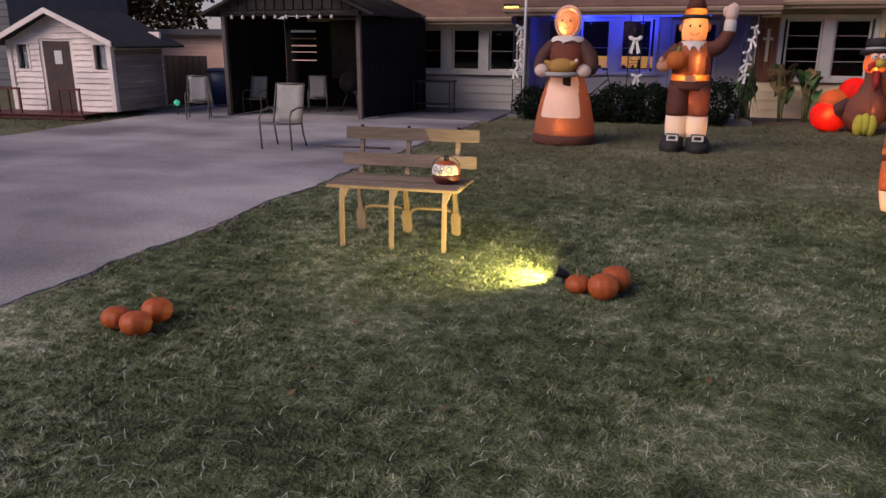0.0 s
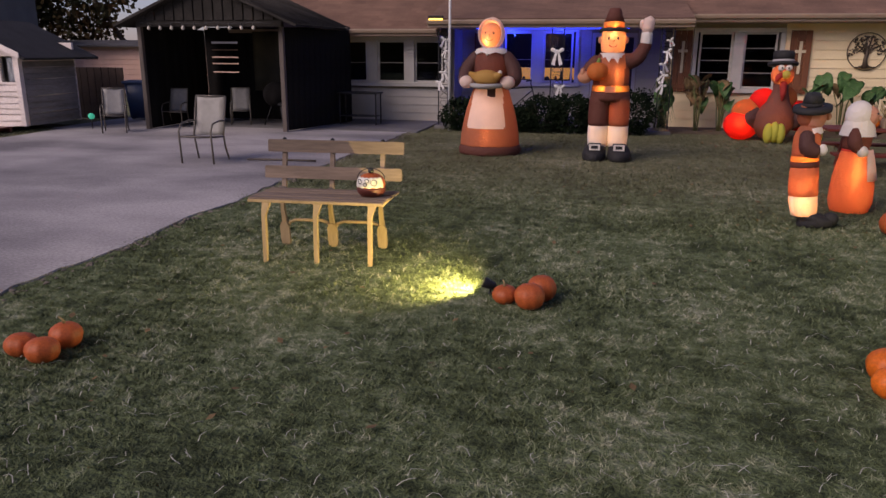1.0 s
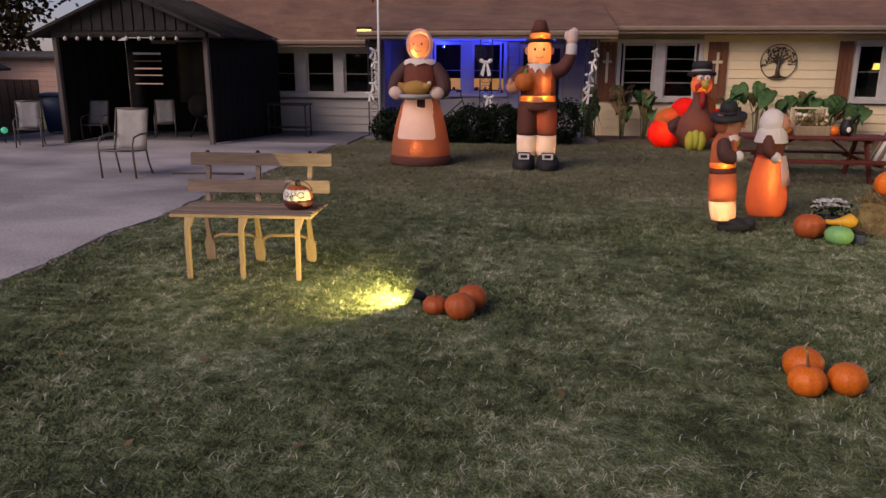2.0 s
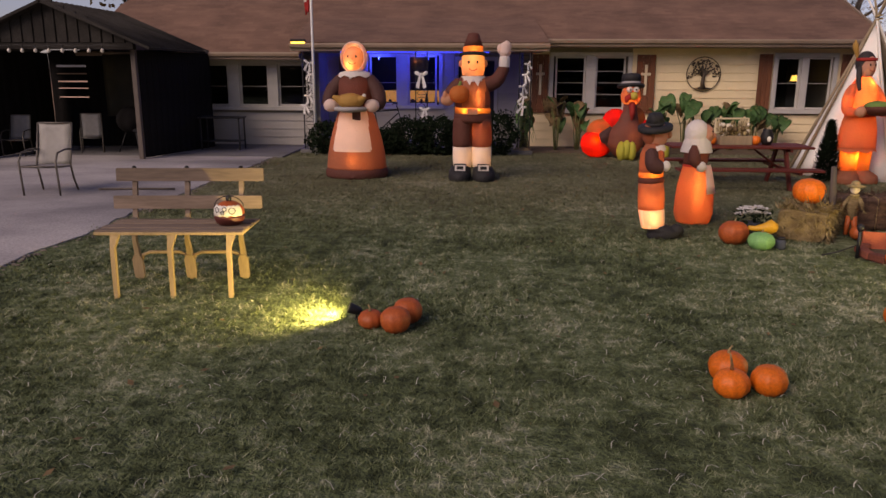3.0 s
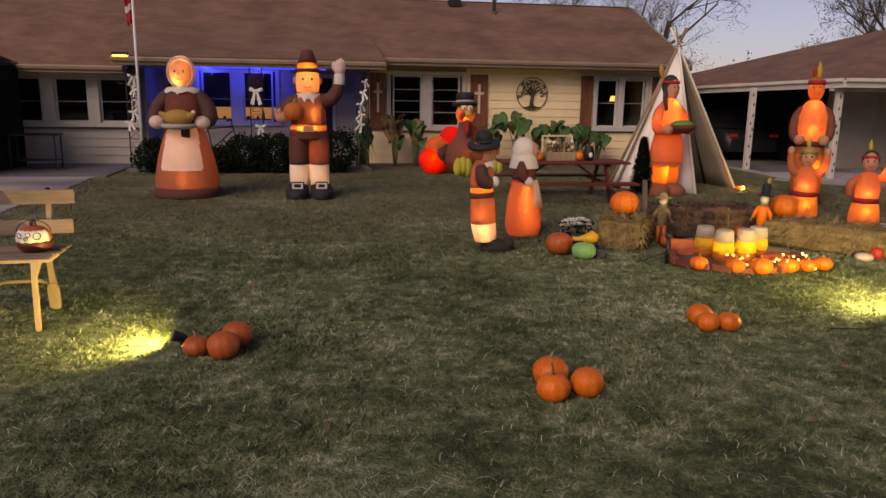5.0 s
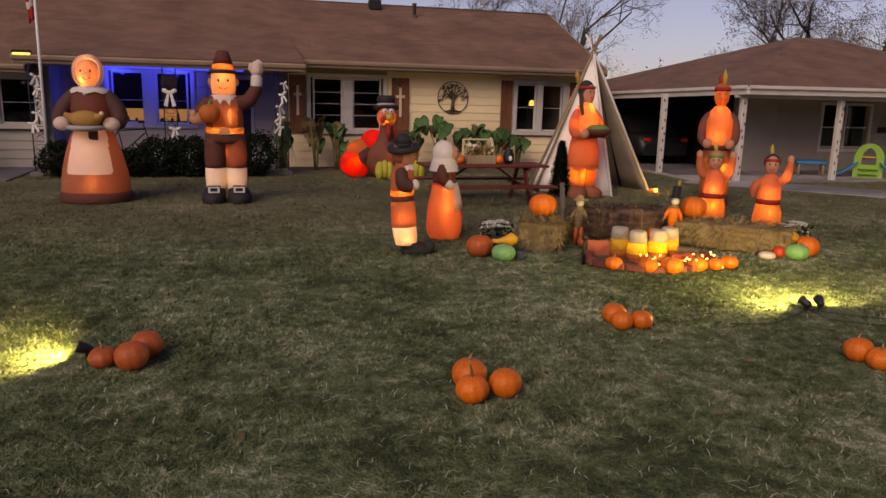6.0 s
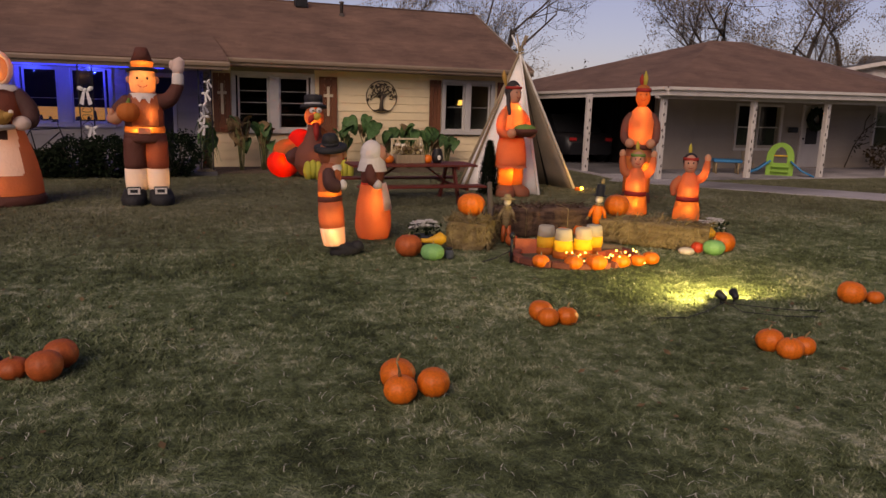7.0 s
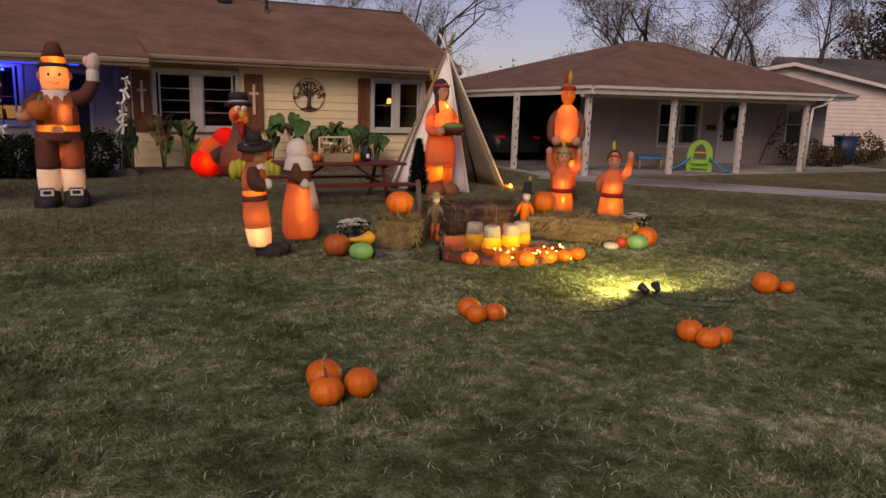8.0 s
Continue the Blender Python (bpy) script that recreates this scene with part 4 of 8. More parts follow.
for x0, x1, z0, z1, panes in ((4.5, 6.1, 0.63, 1.84, 2), (9.95, 10.8, 0.69, 1.95, 1)):
    mid = (x0 + x1) / 2
    win = part("window", pierced(Geo(), x0 - 0.07, x1 + 0.07, z0 - 0.07, z1 + 0.07, 2.34, 2.40, [(x0, x1, z0, z1)]), M["gutter"], nb, "white framed window")
    w = (x1 - x0) / panes
    for k in range(panes):
        c = x0 + w * (k + 0.5)
        p = part("pane", block((c, 2.44, (z0 + z1) / 2), (w - 0.06, 0.006, z1 - z0), 0), M["glass"], win)
        p.visible_shadow = False
        part("glazing_bar", block((c, 2.42, (z0 + z1) / 2), (w - 0.06, 0.03, 0.03), 0.003), M["gutter"], win)
    if panes > 1:
        part("mullion", block((mid, 2.41, (z0 + z1) / 2), (0.06, 0.06, z1 - z0), 0.003), M["gutter"], win)
dr = part("door", block((7.45, 2.47, 0.98), (0.88, 0.05, 1.84)), M["ndoor"], nb, "pale front door with a small window")
part("door_light", block((7.45, 2.438, 1.0), (0.46, 0.012, 0.5)), M["room"], dr)
part("handle", Geo().ball((7.12, 2.42, 0.92), 0.035, 0, 8, 6), M["iron"], dr)
for x in (6.96, 7.94):
    part("door_jamb", block((x, 2.37, 0.98), (0.08, 0.06, 1.9)), M["gutter"], dr)
g = Geo()
ring = [(0.25 * math.cos(a), 0, 0.25 * math.sin(a)) for a in (2 * math.pi * k / 20 for k in range(21))]
g.tube(ring, 0.10, 0, 8)
rr = random.Random(2)
for i in range(90):
    a = rr.uniform(0, 6.28)
    r0 = 0.25 + rr.uniform(-0.11, 0.11)
    g.ball((r0 * math.cos(a), rr.uniform(-0.1, 0.02), r0 * math.sin(a)), (0.04, 0.02, 0.05), 0, 5, 3)
solid("wreath", g, M["hedge"], "dark evergreen wreath on the neighbour's door", "wreath", NB @ pose(7.45, 2.32, 1.5))
g = Geo()
g.box((0, 0, 0), (0.34, 0.1, 0.16), 0, 0.02)
solid("mailbox", g, M["iron"], "small black wall mailbox", "mailbox", NB @ pose(6.58, 2.32, 1.18))
# hipped roof, its open end lower towards the back
KE, BE, RE, CE, DE, AE = (-0.05, -0.35, 2.23), (8.4, -0.35, 2.28), (13.0, 2.2, 2.38), (13.0, 9.0, 2.3), (-0.95, 9.0, 2.05), (-0.95, 5.0, 2.06)
P1, P2 = (4.55, 3.9, 3.76), (5.8, 3.9, 3.78)
for corners in ([KE, BE, P2, P1], [BE, RE, P2], [RE, CE, P2], [CE, DE, P1, P2], [DE, AE, P1], [AE, KE, P1]):
    roof_plane("roof", corners, M["shingle_n"], nb, 0.05)
for a, b in ((KE, BE), (BE, RE), (AE, KE)):
    a, b = Vector(a), Vector(b)
    u = (b - a).normalized()
    nrm = Vector((u.y, -u.x, 0))
    for nm, lo, hi, out0, out1 in (("fascia", -0.20, -0.035, -0.01, 0.02), ("gutter", -0.10, 0.0, 0.022, 0.10)):
        rows = []
        for p in (a, b):
            rows.append([tuple(p + nrm * o + Vector((0, 0, h))) for o, h in ((out0, lo), (out1, lo + 0.03 * (nm == "gutter")), (out1, hi), (out0, hi))])
        part(nm, Geo().rings(rows, 0, False), M["gutter"], nb, "pale fascia board" if nm == "fascia" else "")
part("beam", block((4.0, 0.0, 2.03), (8.2, 0.14, 0.15)), M["gutter"], nb)
g = Geo()
g.tube([(8.35, -0.42, 2.16), (8.2, -0.25, 1.95), (7.95, -0.12, 1.86), (7.87, -0.12, 0.1)], 0.04, 0, 8)
part("downpipe", g, M["gutter"], nb)
for x, y, top in ((-0.75, 1.95, 2.02), (0.12, 0.0, 1.96), (2.85, 0.0, 1.96), (5.3, 0.0, 1.96), (7.85, 0.0, 1.96)):
    ps = part("post", block((x, y, top / 2), (0.13, 0.13, top), 0.01), M["gutter"], nb)
    gg = Geo()
    for i in range(9):
        gg.ball((x + 0.035 * math.sin(i * 2.3 + x), y - 0.066, 0.2 + i * 0.2 + 0.05 * math.sin(i * 5 + x)), (0.022, 0.006, 0.045), 0, 6, 4)
    part("vine_fretwork", gg, M["old_post"], ps, "dark leafy twists on the post")
# a bare climbing twig against the porch wall
g = Geo()
for k, pts in enumerate((((8.7, 2.2, 0.06), (8.9, 2.15, 0.7), (9.2, 2.1, 1.2), (9.7, 2.1, 1.5)), ((8.9, 2.15, 0.7), (9.3, 2.1, 0.8), (9.5, 2.1, 0.85)), ((9.2, 2.1, 1.2), (9.15, 2.05, 1.5), (9.3, 2.05, 1.7)))):
    g.tube(pts, 0.014, 0, 5)
rr = random.Random(14)
for i in range(70):
    c = Vector((rr.uniform(8.8, 9.8), 2.1, 0))
    c.z = 0.7 + (c.x - 8.9) * 0.95 + rr.uniform(-0.22, 0.22)
    d = Vector((rr.uniform(-1, 1), rr.uniform(-0.4, 0.4), rr.uniform(-1, 1))).normalized() * 0.07
    q = d.cross(Vector((0, 1, 0.2))).normalized() * 0.025
    g.add([c, c + d * 0.5 + q, c + d, c + d * 0.5 - q], [(0, 1, 2, 3)])
solid("climbing_plant", g, M["far_leaf"], "sparse dark climbing plant against the porch wall", "plant", NB)

# parked car in the shade of the carport
car = thing("parked_car", NB @ pose(0.55, 5.9, 0.035, 0, 0, 90), "dark car parked in the shade of the carport", "car")
g = Geo()
sec = []
for x, zt, w in ((-2.1, 0.62, 0.70), (-1.9, 0.86, 0.82), (-0.6, 0.92, 0.86), (1.4, 0.95, 0.86), (2.0, 0.88, 0.82), (2.15, 0.6, 0.72)):
    sec.append([(x, -w, 0.28), (x, -w, zt - 0.12), (x, -w * 0.9, zt), (x, w * 0.9, zt), (x, w, zt - 0.12), (x, w, 0.28)])
g.rings(sec, 0, True)
part("body", g, mat("car_paint", (0.010, 0.010, 0.012), 0.45, 0.1, 3), car)
g = Geo()
g.rings([[(x, -w, z) , (x, w, z)] + [(x2, w * 0.86, z + 0.5), (x2, -w * 0.86, z + 0.5)] for x, x2, w, z in ((-1.4, -0.8, 0.78, 0.9), (1.5, 1.0, 0.78, 0.93))], 0, False)
part("cabin", g, M["black_plastic"], car)
for x in (-1.35, 1.3):
    for y in (-0.8, 0.8):
        wh = part("wheel", Geo().lathe([(0.12, -0.1), (0.31, -0.1), (0.33, -0.05), (0.33, 0.05), (0.31, 0.1), (0.12, 0.1)], 0, 18, pose(x, y, 0.33, 90)), M["black_plastic"], car)
        part("rim", Geo().lathe([(0.19, -0.105), (0.19, 0.105)], 0, 14, pose(x, y, 0.33, 90)), M["chair_frame"], wh)
for y in (-0.6, 0.6):
    part("tail_light", block((-2.06, y, 0.72), (0.08, 0.22, 0.1), 0.02), mat("tail_red", (0.4, 0.02, 0.02), 0.3), car, "red tail light")

# play slide and toy table in front
sl = thing("toy_slide", pose(15.55, 15.55, 0.03, 0, 0, -38) @ Matrix.Diagonal((1.0, 0.9, 0.80, 1)), "small green and blue plastic play slide", "toy slide")
def arch(w, h, foot, y):
    """An upright arch outline, closed along its foot."""
    return [(-w, y, foot), (-w, y, h * 0.55)] + [(-w * math.cos(a), y, h * 0.55 + h * 0.45 * math.sin(a)) for a in (math.pi * k / 12 for k in range(1, 12))] + [(w, y, h * 0.55), (w, y, foot)]


rows = [arch(0.34, 1.10, 0.0, -0.05), arch(0.17, 0.95, 0.42, -0.05), arch(0.17, 0.95, 0.42, 0.05), arch(0.34, 1.10, 0.0, 0.05), arch(0.34, 1.10, 0.0, -0.05)]
part("arch", Geo().rings(rows, 0, False, caps=False), M["toy_green"], sl, "green moulded arch with a window")
part("top_rail", bar([(-0.17, -0.06, 0.66), (0.17, -0.06, 0.66)], 0.025, 8), M["yellow_plastic"], sl, "yellow grip bar")
for z in (0.14, 0.30):
    part("step", block((0, -0.10, z), (0.44, 0.12, 0.05), 0.02), M["toy_green"], sl)
for s in (-1, 1):
    g = Geo()
    g.rings([[(s * 0.25, -0.2, 0.52), (s * 0.25, 0.2, 0.52), (s * 0.25, 0.2, 0.46), (s * 0.25, -0.2, 0.46)],
             [(s * 0.55, -0.2, 0.22), (s * 0.55, 0.2, 0.22), (s * 0.55, 0.2, 0.15), (s * 0.55, -0.2, 0.15)],
             [(s * 0.85, -0.2, 0.05), (s * 0.85, 0.2, 0.05), (s * 0.85, 0.2, 0.0), (s * 0.85, -0.2, 0.0)]], 0, True)
    part("chute", g, M["toy_blue"], sl, "blue slide chute")
tt = thing("toy_table", pose(14.3, 16.15, 0.035, 0, 0, -30) @ Matrix.Diagonal((0.82, 0.8, 0.82, 1)), "small blue plastic play table", "toy table")
part("top", block((0, 0, 0.42), (0.9, 0.55, 0.1), 0.04), M["toy_blue"], tt)
for x in (-0.35, 0.35):
    for y in (-0.2, 0.2):
        part("leg", Geo().tube([(x, y, 0), (x, y, 0.38)], 0.035, 0, 8), M["bench_leg"], tt)
pc = thing("porch_chair", pose(15.15, 16.3, 0.035, 0, 0, 20) @ Matrix.Scale(0.62, 4), "light wooden chair on the neighbour's porch", "chair")
part("seat", block((0, 0, 0.42), (0.45, 0.42, 0.04)), M["pole_wood"], pc)
part("backrest", block((0, 0.2, 0.75), (0.45, 0.03, 0.4)), M["pole_wood"], pc)
for x in (-0.2, 0.2):
    for y in (-0.18, 0.18):
        part("leg", block((x, y, 0.2), (0.035, 0.035, 0.4)), M["pole_wood"], pc)


def bin_cart(name, at, material, label):
    b = thing(name, at, label, "bin")
    g = Geo()
    g.loft([(0, 0, 0.08, 0.22, 0.24), (0, 0, 0.5, 0.26, 0.29), (0, 0, 0.92, 0.29, 0.33)], 0, 20, None, 5)
    part("body", g, material, b)
    part("lid", block((0, 0, 0.96), (0.62, 0.70, 0.07), 0.03), material, b)
    for x in (-0.25, 0.25):
        part("wheel", Geo().lathe([(0.11, -0.03), (0.11, 0.03)], 0, 14, pose(x, 0.26, 0.11, 0, 90)), M["black_plastic"], b)
    return b


bin_cart("bin_cart", pose(23.4, 16.9, 0, 0, 0, -30), M["blue_bin"], "dark blue wheeled bin beside shrubs")

# third house, white, beyond
h3 = thing("far_house", pose(25.0, 28.0, 0, 0, 0, -26), "white-sided gabled house beyond the neighbour's", "house", kind="structure")
EV, TP = 2.66, 3.85
g = Geo()
g.add([(0, 0, 0), (12, 0, 0), (12, 0, EV), (6, 0, TP), (0, 0, EV), (0, 9, 0), (12, 9, 0), (12, 9, EV), (6, 9, TP), (0, 9, EV)],
      [(0, 1, 2, 3, 4), (5, 6, 7, 8, 9), (0, 1, 6, 5), (1, 2, 7, 6), (0, 4, 9, 5)])
w3 = part("wall", g, M["nwhite"], h3)
g = Geo()
for i in range(20):
    z = 0.05 + i * 0.185
    k = max(0.0, (z + 0.1 - EV) / (TP - EV))
    a, b = 6.0 * k + 0.05, 12 - 6.0 * k - 0.05
    if b - a > 0.3:
        g.rings([[(x, 0, z), (x, -0.03, z + 0.004), (x, -0.006, z + 0.18), (x, 0, z + 0.18)] for x in (a, b)], 0, False)
part("siding", g, M["nwhite"], w3, "white lap siding")
roof_plane("roof", [(-0.5, -0.5, EV - 0.05), (-0.5, 9.5, EV - 0.05), (6, 9.5, TP + 0.12), (6, -0.5, TP + 0.12)], M["shingle_grey"], h3, 0.1)
roof_plane("roof", [(12.5, 9.5, EV - 0.05), (12.5, -0.5, EV - 0.05), (6, -0.5, TP + 0.12), (6, 9.5, TP + 0.12)], M["shingle_grey"], h3, 0.1)
roof_plane("roof", [(5.5, 2.5, 3.0), (22, 2.5, 3.0), (22, 7.5, 4.75), (8.5, 7.5, 4.75)], M["shingle_grey"], h3, 0.1)
part("wing_wall", block((16.5, 6.5, 1.5), (9, 7.4, 2.95), 0.02), M["nwhite"], h3)
for x0, x1 in ((-0.55, 6.0), (12.55, 6.0)):
    part("rake_board", Geo().rings([[(x0, -0.54, EV - 0.19), (x0, -0.51, EV - 0.19), (x0, -0.51, EV - 0.03), (x0, -0.54, EV - 0.03)], [(x1, -0.54, TP - 0.03), (x1, -0.51, TP - 0.03), (x1, -0.51, TP + 0.14), (x1, -0.54, TP + 0.14)]], 0, False), M["gutter"], h3)
part("gable_vent", Geo().lathe([(0.32, -0.02), (0.32, 0.03), (0.27, 0.04)], 0, 20, pose(6.15, -0.03, 3.2, 90)), M["gutter"], h3, "round white gable vent")

# ---- carport shelter, playhouse, driveway furniture ----
cpt = thing("carport", pose(0, 0, 0), "dark timber carport shelter with a gabled metal roof", "carport", kind="structure")
AX, AZ = -8.62, 3.16
for x0, x1 in ((-10.75, AX), (-6.52, AX)):
    corners = [(x0, 14.7, 2.27), (x0, 18.0, 2.27), (x1, 18.0, AZ), (x1, 14.7, AZ)]
    roof_plane("roof", corners if x0 < AX else [corners[i] for i in (1, 0, 3, 2)], M["carport_roof"], cpt, 0.05)
    g = Geo()
    for i in range(18):
        y = 14.75 + i * 0.19
        g.tube([(x0, y, 2.275), (x1, y, AZ + 0.005)], 0.016, 0, 5)
    part("roof_rib", g, M["carport_roof"], cpt)
g = Geo()
g.add([(-10.4, 14.95, 2.33), (-6.8, 14.95, 2.33), (AX, 14.95, AZ - 0.1), (-10.4, 15.0, 2.33), (-6.8, 15.0, 2.33), (AX, 15.0, AZ - 0.1)],
      [(0, 1, 2), (3, 4, 5), (0, 1, 4, 3), (1, 2, 5, 4), (2, 0, 3, 5)])
gab = part("gable", g, M["carport_roof"], cpt)
for i in range(15):
    x = -10.2 + i * 0.23
    top = 2.34 + (1 - abs(x - AX) / 1.85) * 0.85
    if top > 2.46:
        part("gable_board", block((x, 14.93, (2.36 + top) / 2), (0.2, 0.03, top - 2.36)), M["carport_roof"], gab)
part("beam", block((-8.65, 15.0, 2.30), (3.4, 0.12, 0.14)), M["carport_roof"], cpt)
for x, y in ((-10.3, 15.0), (-7.1, 15.25), (-10.37, 17.95), (-6.55, 17.8)):
    part("post", block((x, y, 1.15), (0.1, 0.1, 2.3), 0.008), M["old_post"], cpt)
# side panel of the right bay, of dark boards
d = Vector((0.60, 2.5, 0)).normalized()
for i in range(12):
    c = Vector((-7.07, 15.35, 0)) + d * (0.105 + i * 0.209)
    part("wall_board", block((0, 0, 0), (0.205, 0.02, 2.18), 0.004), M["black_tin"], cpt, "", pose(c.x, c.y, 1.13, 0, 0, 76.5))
# left panel and slatted back with gaps of sky
for i in range(13):
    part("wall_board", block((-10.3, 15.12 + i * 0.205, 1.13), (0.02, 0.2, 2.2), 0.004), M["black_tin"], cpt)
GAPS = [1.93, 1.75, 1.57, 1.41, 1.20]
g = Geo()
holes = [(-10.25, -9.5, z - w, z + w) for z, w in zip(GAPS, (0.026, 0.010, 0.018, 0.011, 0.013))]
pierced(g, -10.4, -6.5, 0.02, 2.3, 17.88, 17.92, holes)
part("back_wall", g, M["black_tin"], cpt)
g = Geo()
rows = [[(x, 17.80 + 0.03 * math.sin(x * 9) + 0.01 * math.sin(z * 7), z) for x in [-9.05 + 0.09 * k for k in range(20)]] for z in (0.75, 1.1, 1.5, 1.9, 2.2)]
rows2 = [[(x, y + 0.01, z) for x, y, z in r] for r in rows]
g.rings([r + q[::-1] for r, q in zip(rows, rows2)], 0, True)
solid("tarp", g, M["tarp"], "olive tarp hung inside the carport", "tarp")

# string of bulbs along the beam
sb = thing("string_lights", pose(0, 0, 0), "string of small white bulbs along the carport beam", "string lights")
pts = [(-10.2 + 0.1 * i, 14.88, 2.32 - 0.03 * abs(math.sin(i * 0.36))) for i in range(32)]
part("cable", bar(pts, 0.006, 5), M["black_plastic"], sb)
for i in range(10):
    x = -10.0 + i * 0.272
    bu = part("bulb", Geo().lathe([(0.012, 0.0), (0.033, -0.03), (0.036, -0.06), (0.02, -0.085)], 0, 10, pose(x, 14.88, 2.25)), M["bulb_glass"], sb)
    part("socket", Geo().lathe([(0.016, 0.0), (0.016, 0.05)], 0, 8, pose(x, 14.88, 2.25)), M["black_plastic"], bu)


def sling_chair(at, label):
    c = thing("patio_chair", at, label, "chair", "patio chairs on the driveway")
    g = Geo()
    n = 8
    rows = []
    for i in range(n + 1):
        k = i / n
        y, z = 0.20 + 0.17 * k, 0.42 + 0.62 * k
        rows.append([(x, y + 0.015 * math.sin(math.pi * k) + 0.025 * (1 - (x / 0.24) ** 2), z) for x in (-0.24, -0.12, 0, 0.12, 0.24)])
    g.rings([r + [(x, y + 0.008, z) for x, y, z in r][::-1] for r in rows], 0, True)
    part("backrest", g, M["chair_sling"], c)
    g = Geo()
    rows = [[(x, -0.26 + 0.48 * k, 0.44 - 0.05 * k - 0.02 * (1 - (x / 0.24) ** 2)) for x in (-0.24, -0.12, 0, 0.12, 0.24)] for k in (0, 0.25, 0.5, 0.75, 1)]
    g.rings([r + [(x, y, z - 0.008) for x, y, z in r][::-1] for r in rows], 0, True)
    part("seat", g, M["chair_sling"], c)
    for s in (-0.26, 0.26):
        part("back_leg", bar([(s, 0.38, 1.05), (s, 0.20, 0.42), (s, 0.26, 0.2), (s * 1.05, 0.34, 0.0)], 0.016), M["chair_frame"], c)
        part("front_leg", bar([(s, 0.26, 0.66), (s * 1.02, 0.05, 0.67), (s * 1.04, -0.2, 0.64), (s * 1.05, -0.29, 0.52), (s * 1.05, -0.27, 0.25), (s * 1.05, -0.25, 0.0)], 0.016), M["chair_frame"], c)
        part("side_rail", bar([(s, -0.28, 0.44), (s, 0.21, 0.40)], 0.014), M["chair_frame"], c)
    part("top_rail", bar([(-0.26, 0.38, 1.05), (0.26, 0.38, 1.05)], 0.014), M["chair_frame"], c)
    part("front_rail", bar([(-0.26, -0.28, 0.44), (0.26, -0.28, 0.44)], 0.014), M["chair_frame"], c)
    return c


ch = sling_chair(pose(-6.50, 10.78, 0.02, 0, 0, 4) @ Matrix.Scale(0.97, 4), "grey sling patio chair with curved metal arms on the driveway")
for x, y, r, k in ((-10.62, 14.25, 30, 0.9), (-10.05, 15.7, 10, 0.84), (-8.75, 16.4, 25, 0.84)):
    copy_thing(ch, pose(x, y, 0.02, 0, 0, r) @ Matrix.Scale(k, 4))

# table by the left windows
tb = thing("side_table", pose(-6.05, 17.25, 0.035), "dark narrow outdoor table against the siding", "table")
part("tabletop", block((0, 0, 0.74), (1.0, 0.5, 0.04)), M["iron"], tb)
for x in (-0.45, 0.45):
    for y in (-0.2, 0.2):
        part("leg", block((x, y, 0.36), (0.03, 0.03, 0.72), 0.003), M["iron"], tb)
part("shelf", block((0, 0, 0.2), (0.9, 0.4, 0.02)), M["iron"], tb)
# round grill in the shade
gr = thing("kettle_grill", pose(-7.9, 16.6, 0.02), "black kettle grill in the carport's shade", "grill")
part("bowl", Geo().ball((0, 0, 0.72), (0.33, 0.33, 0.30), 0, 18, 10), M["black_tin"], gr)
for a in (90, 210, 330):
    part("leg", bar([(0.12 * math.cos(radians(a)), 0.12 * math.sin(radians(a)), 0.5), (0.32 * math.cos(radians(a)), 0.32 * math.sin(radians(a)), 0.0)], 0.013), M["iron"], gr)
sb2 = thing("storage_tub", pose(-7.35, 16.3, 0.02, 0, 0, 12), "black lidded storage tub in the carport", "tub")
part("body", Geo().loft([(0, 0, 0, 0.26, 0.2), (0, 0, 0.5, 0.30, 0.24)], 0, 20, None, 5), M["black_plastic"], sb2)
part("lid", block((0, 0, 0.53), (0.64, 0.52, 0.05), 0.02), M["black_plastic"], sb2)
# things at the carport's left
for i in range(7):
    x = -13.75 + i * 0.21
    solid("fence_board", block((0, 0, 0.65), (0.2, 0.025, 1.3)), M["fence_brown"], "dark brown upright fence board beside the playhouse", "fence board", pose(x, 17.2, 0), "boards of the fence panel")
bin_cart("bin_cart", pose(-11.85, 17.0, 0, 0, 0, 20), M["blue_bin"], "dark blue bin beside the carport")
gl = thing("garden_light", pose(-11.55, 14.72, 0.0), "small glowing green garden globe light", "garden light")
part("globe", Geo().ball((0, 0, 0.30), 0.07, 0, 12, 8), glow("green_globe", (0.03, 0.42, 0.27), 0.25), gl)
part("stake", bar([(0, 0, 0), (0, 0, 0.26)], 0.012), M["iron"], gl)
st = bar([(-0.55, 0, 0), (0, 0.03, 0), (0.6, 0.0, 0)], 0.016)
solid("stick", st, M["old_post"], "thin dark stick lying on the driveway", "stick", pose(-5.35, 11.1, 0.045, 0, 0, 5))

# ---- playhouse ----
ph = thing("playhouse", pose(-13.95, 13.85, 0, 0, 0, 5), "small pale gabled playhouse with a brown door and dark roof", "playhouse")
W2, D2, E2, T2 = 1.36, 1.9, 1.68, 2.34
g = Geo()
pierced(g, -W2, W2, 0.12, E2, 0, 0.08, [(-0.42, 0.30, 0.12, 1.68), (-1.12, -0.83, 1.06, 1.6), (0.92, 1.24, 1.05, 1.6)])
g.add([(-W2, 0, E2), (W2, 0, E2), (0, 0, T2), (-W2, 0.08, E2), (W2, 0.08, E2), (0, 0.08, T2)], [(0, 1, 2), (3, 4, 5), (0, 1, 4, 3), (1, 2, 5, 4), (2, 0, 3, 5)])
g.box((-W2 + 0.04, D2 / 2 + 0.04, 0.92), (0.08, D2 - 0.09, 1.6), 0, 0)
g.box((W2 - 0.04, D2 / 2 + 0.04, 0.92), (0.08, D2 - 0.09, 1.6), 0, 0)
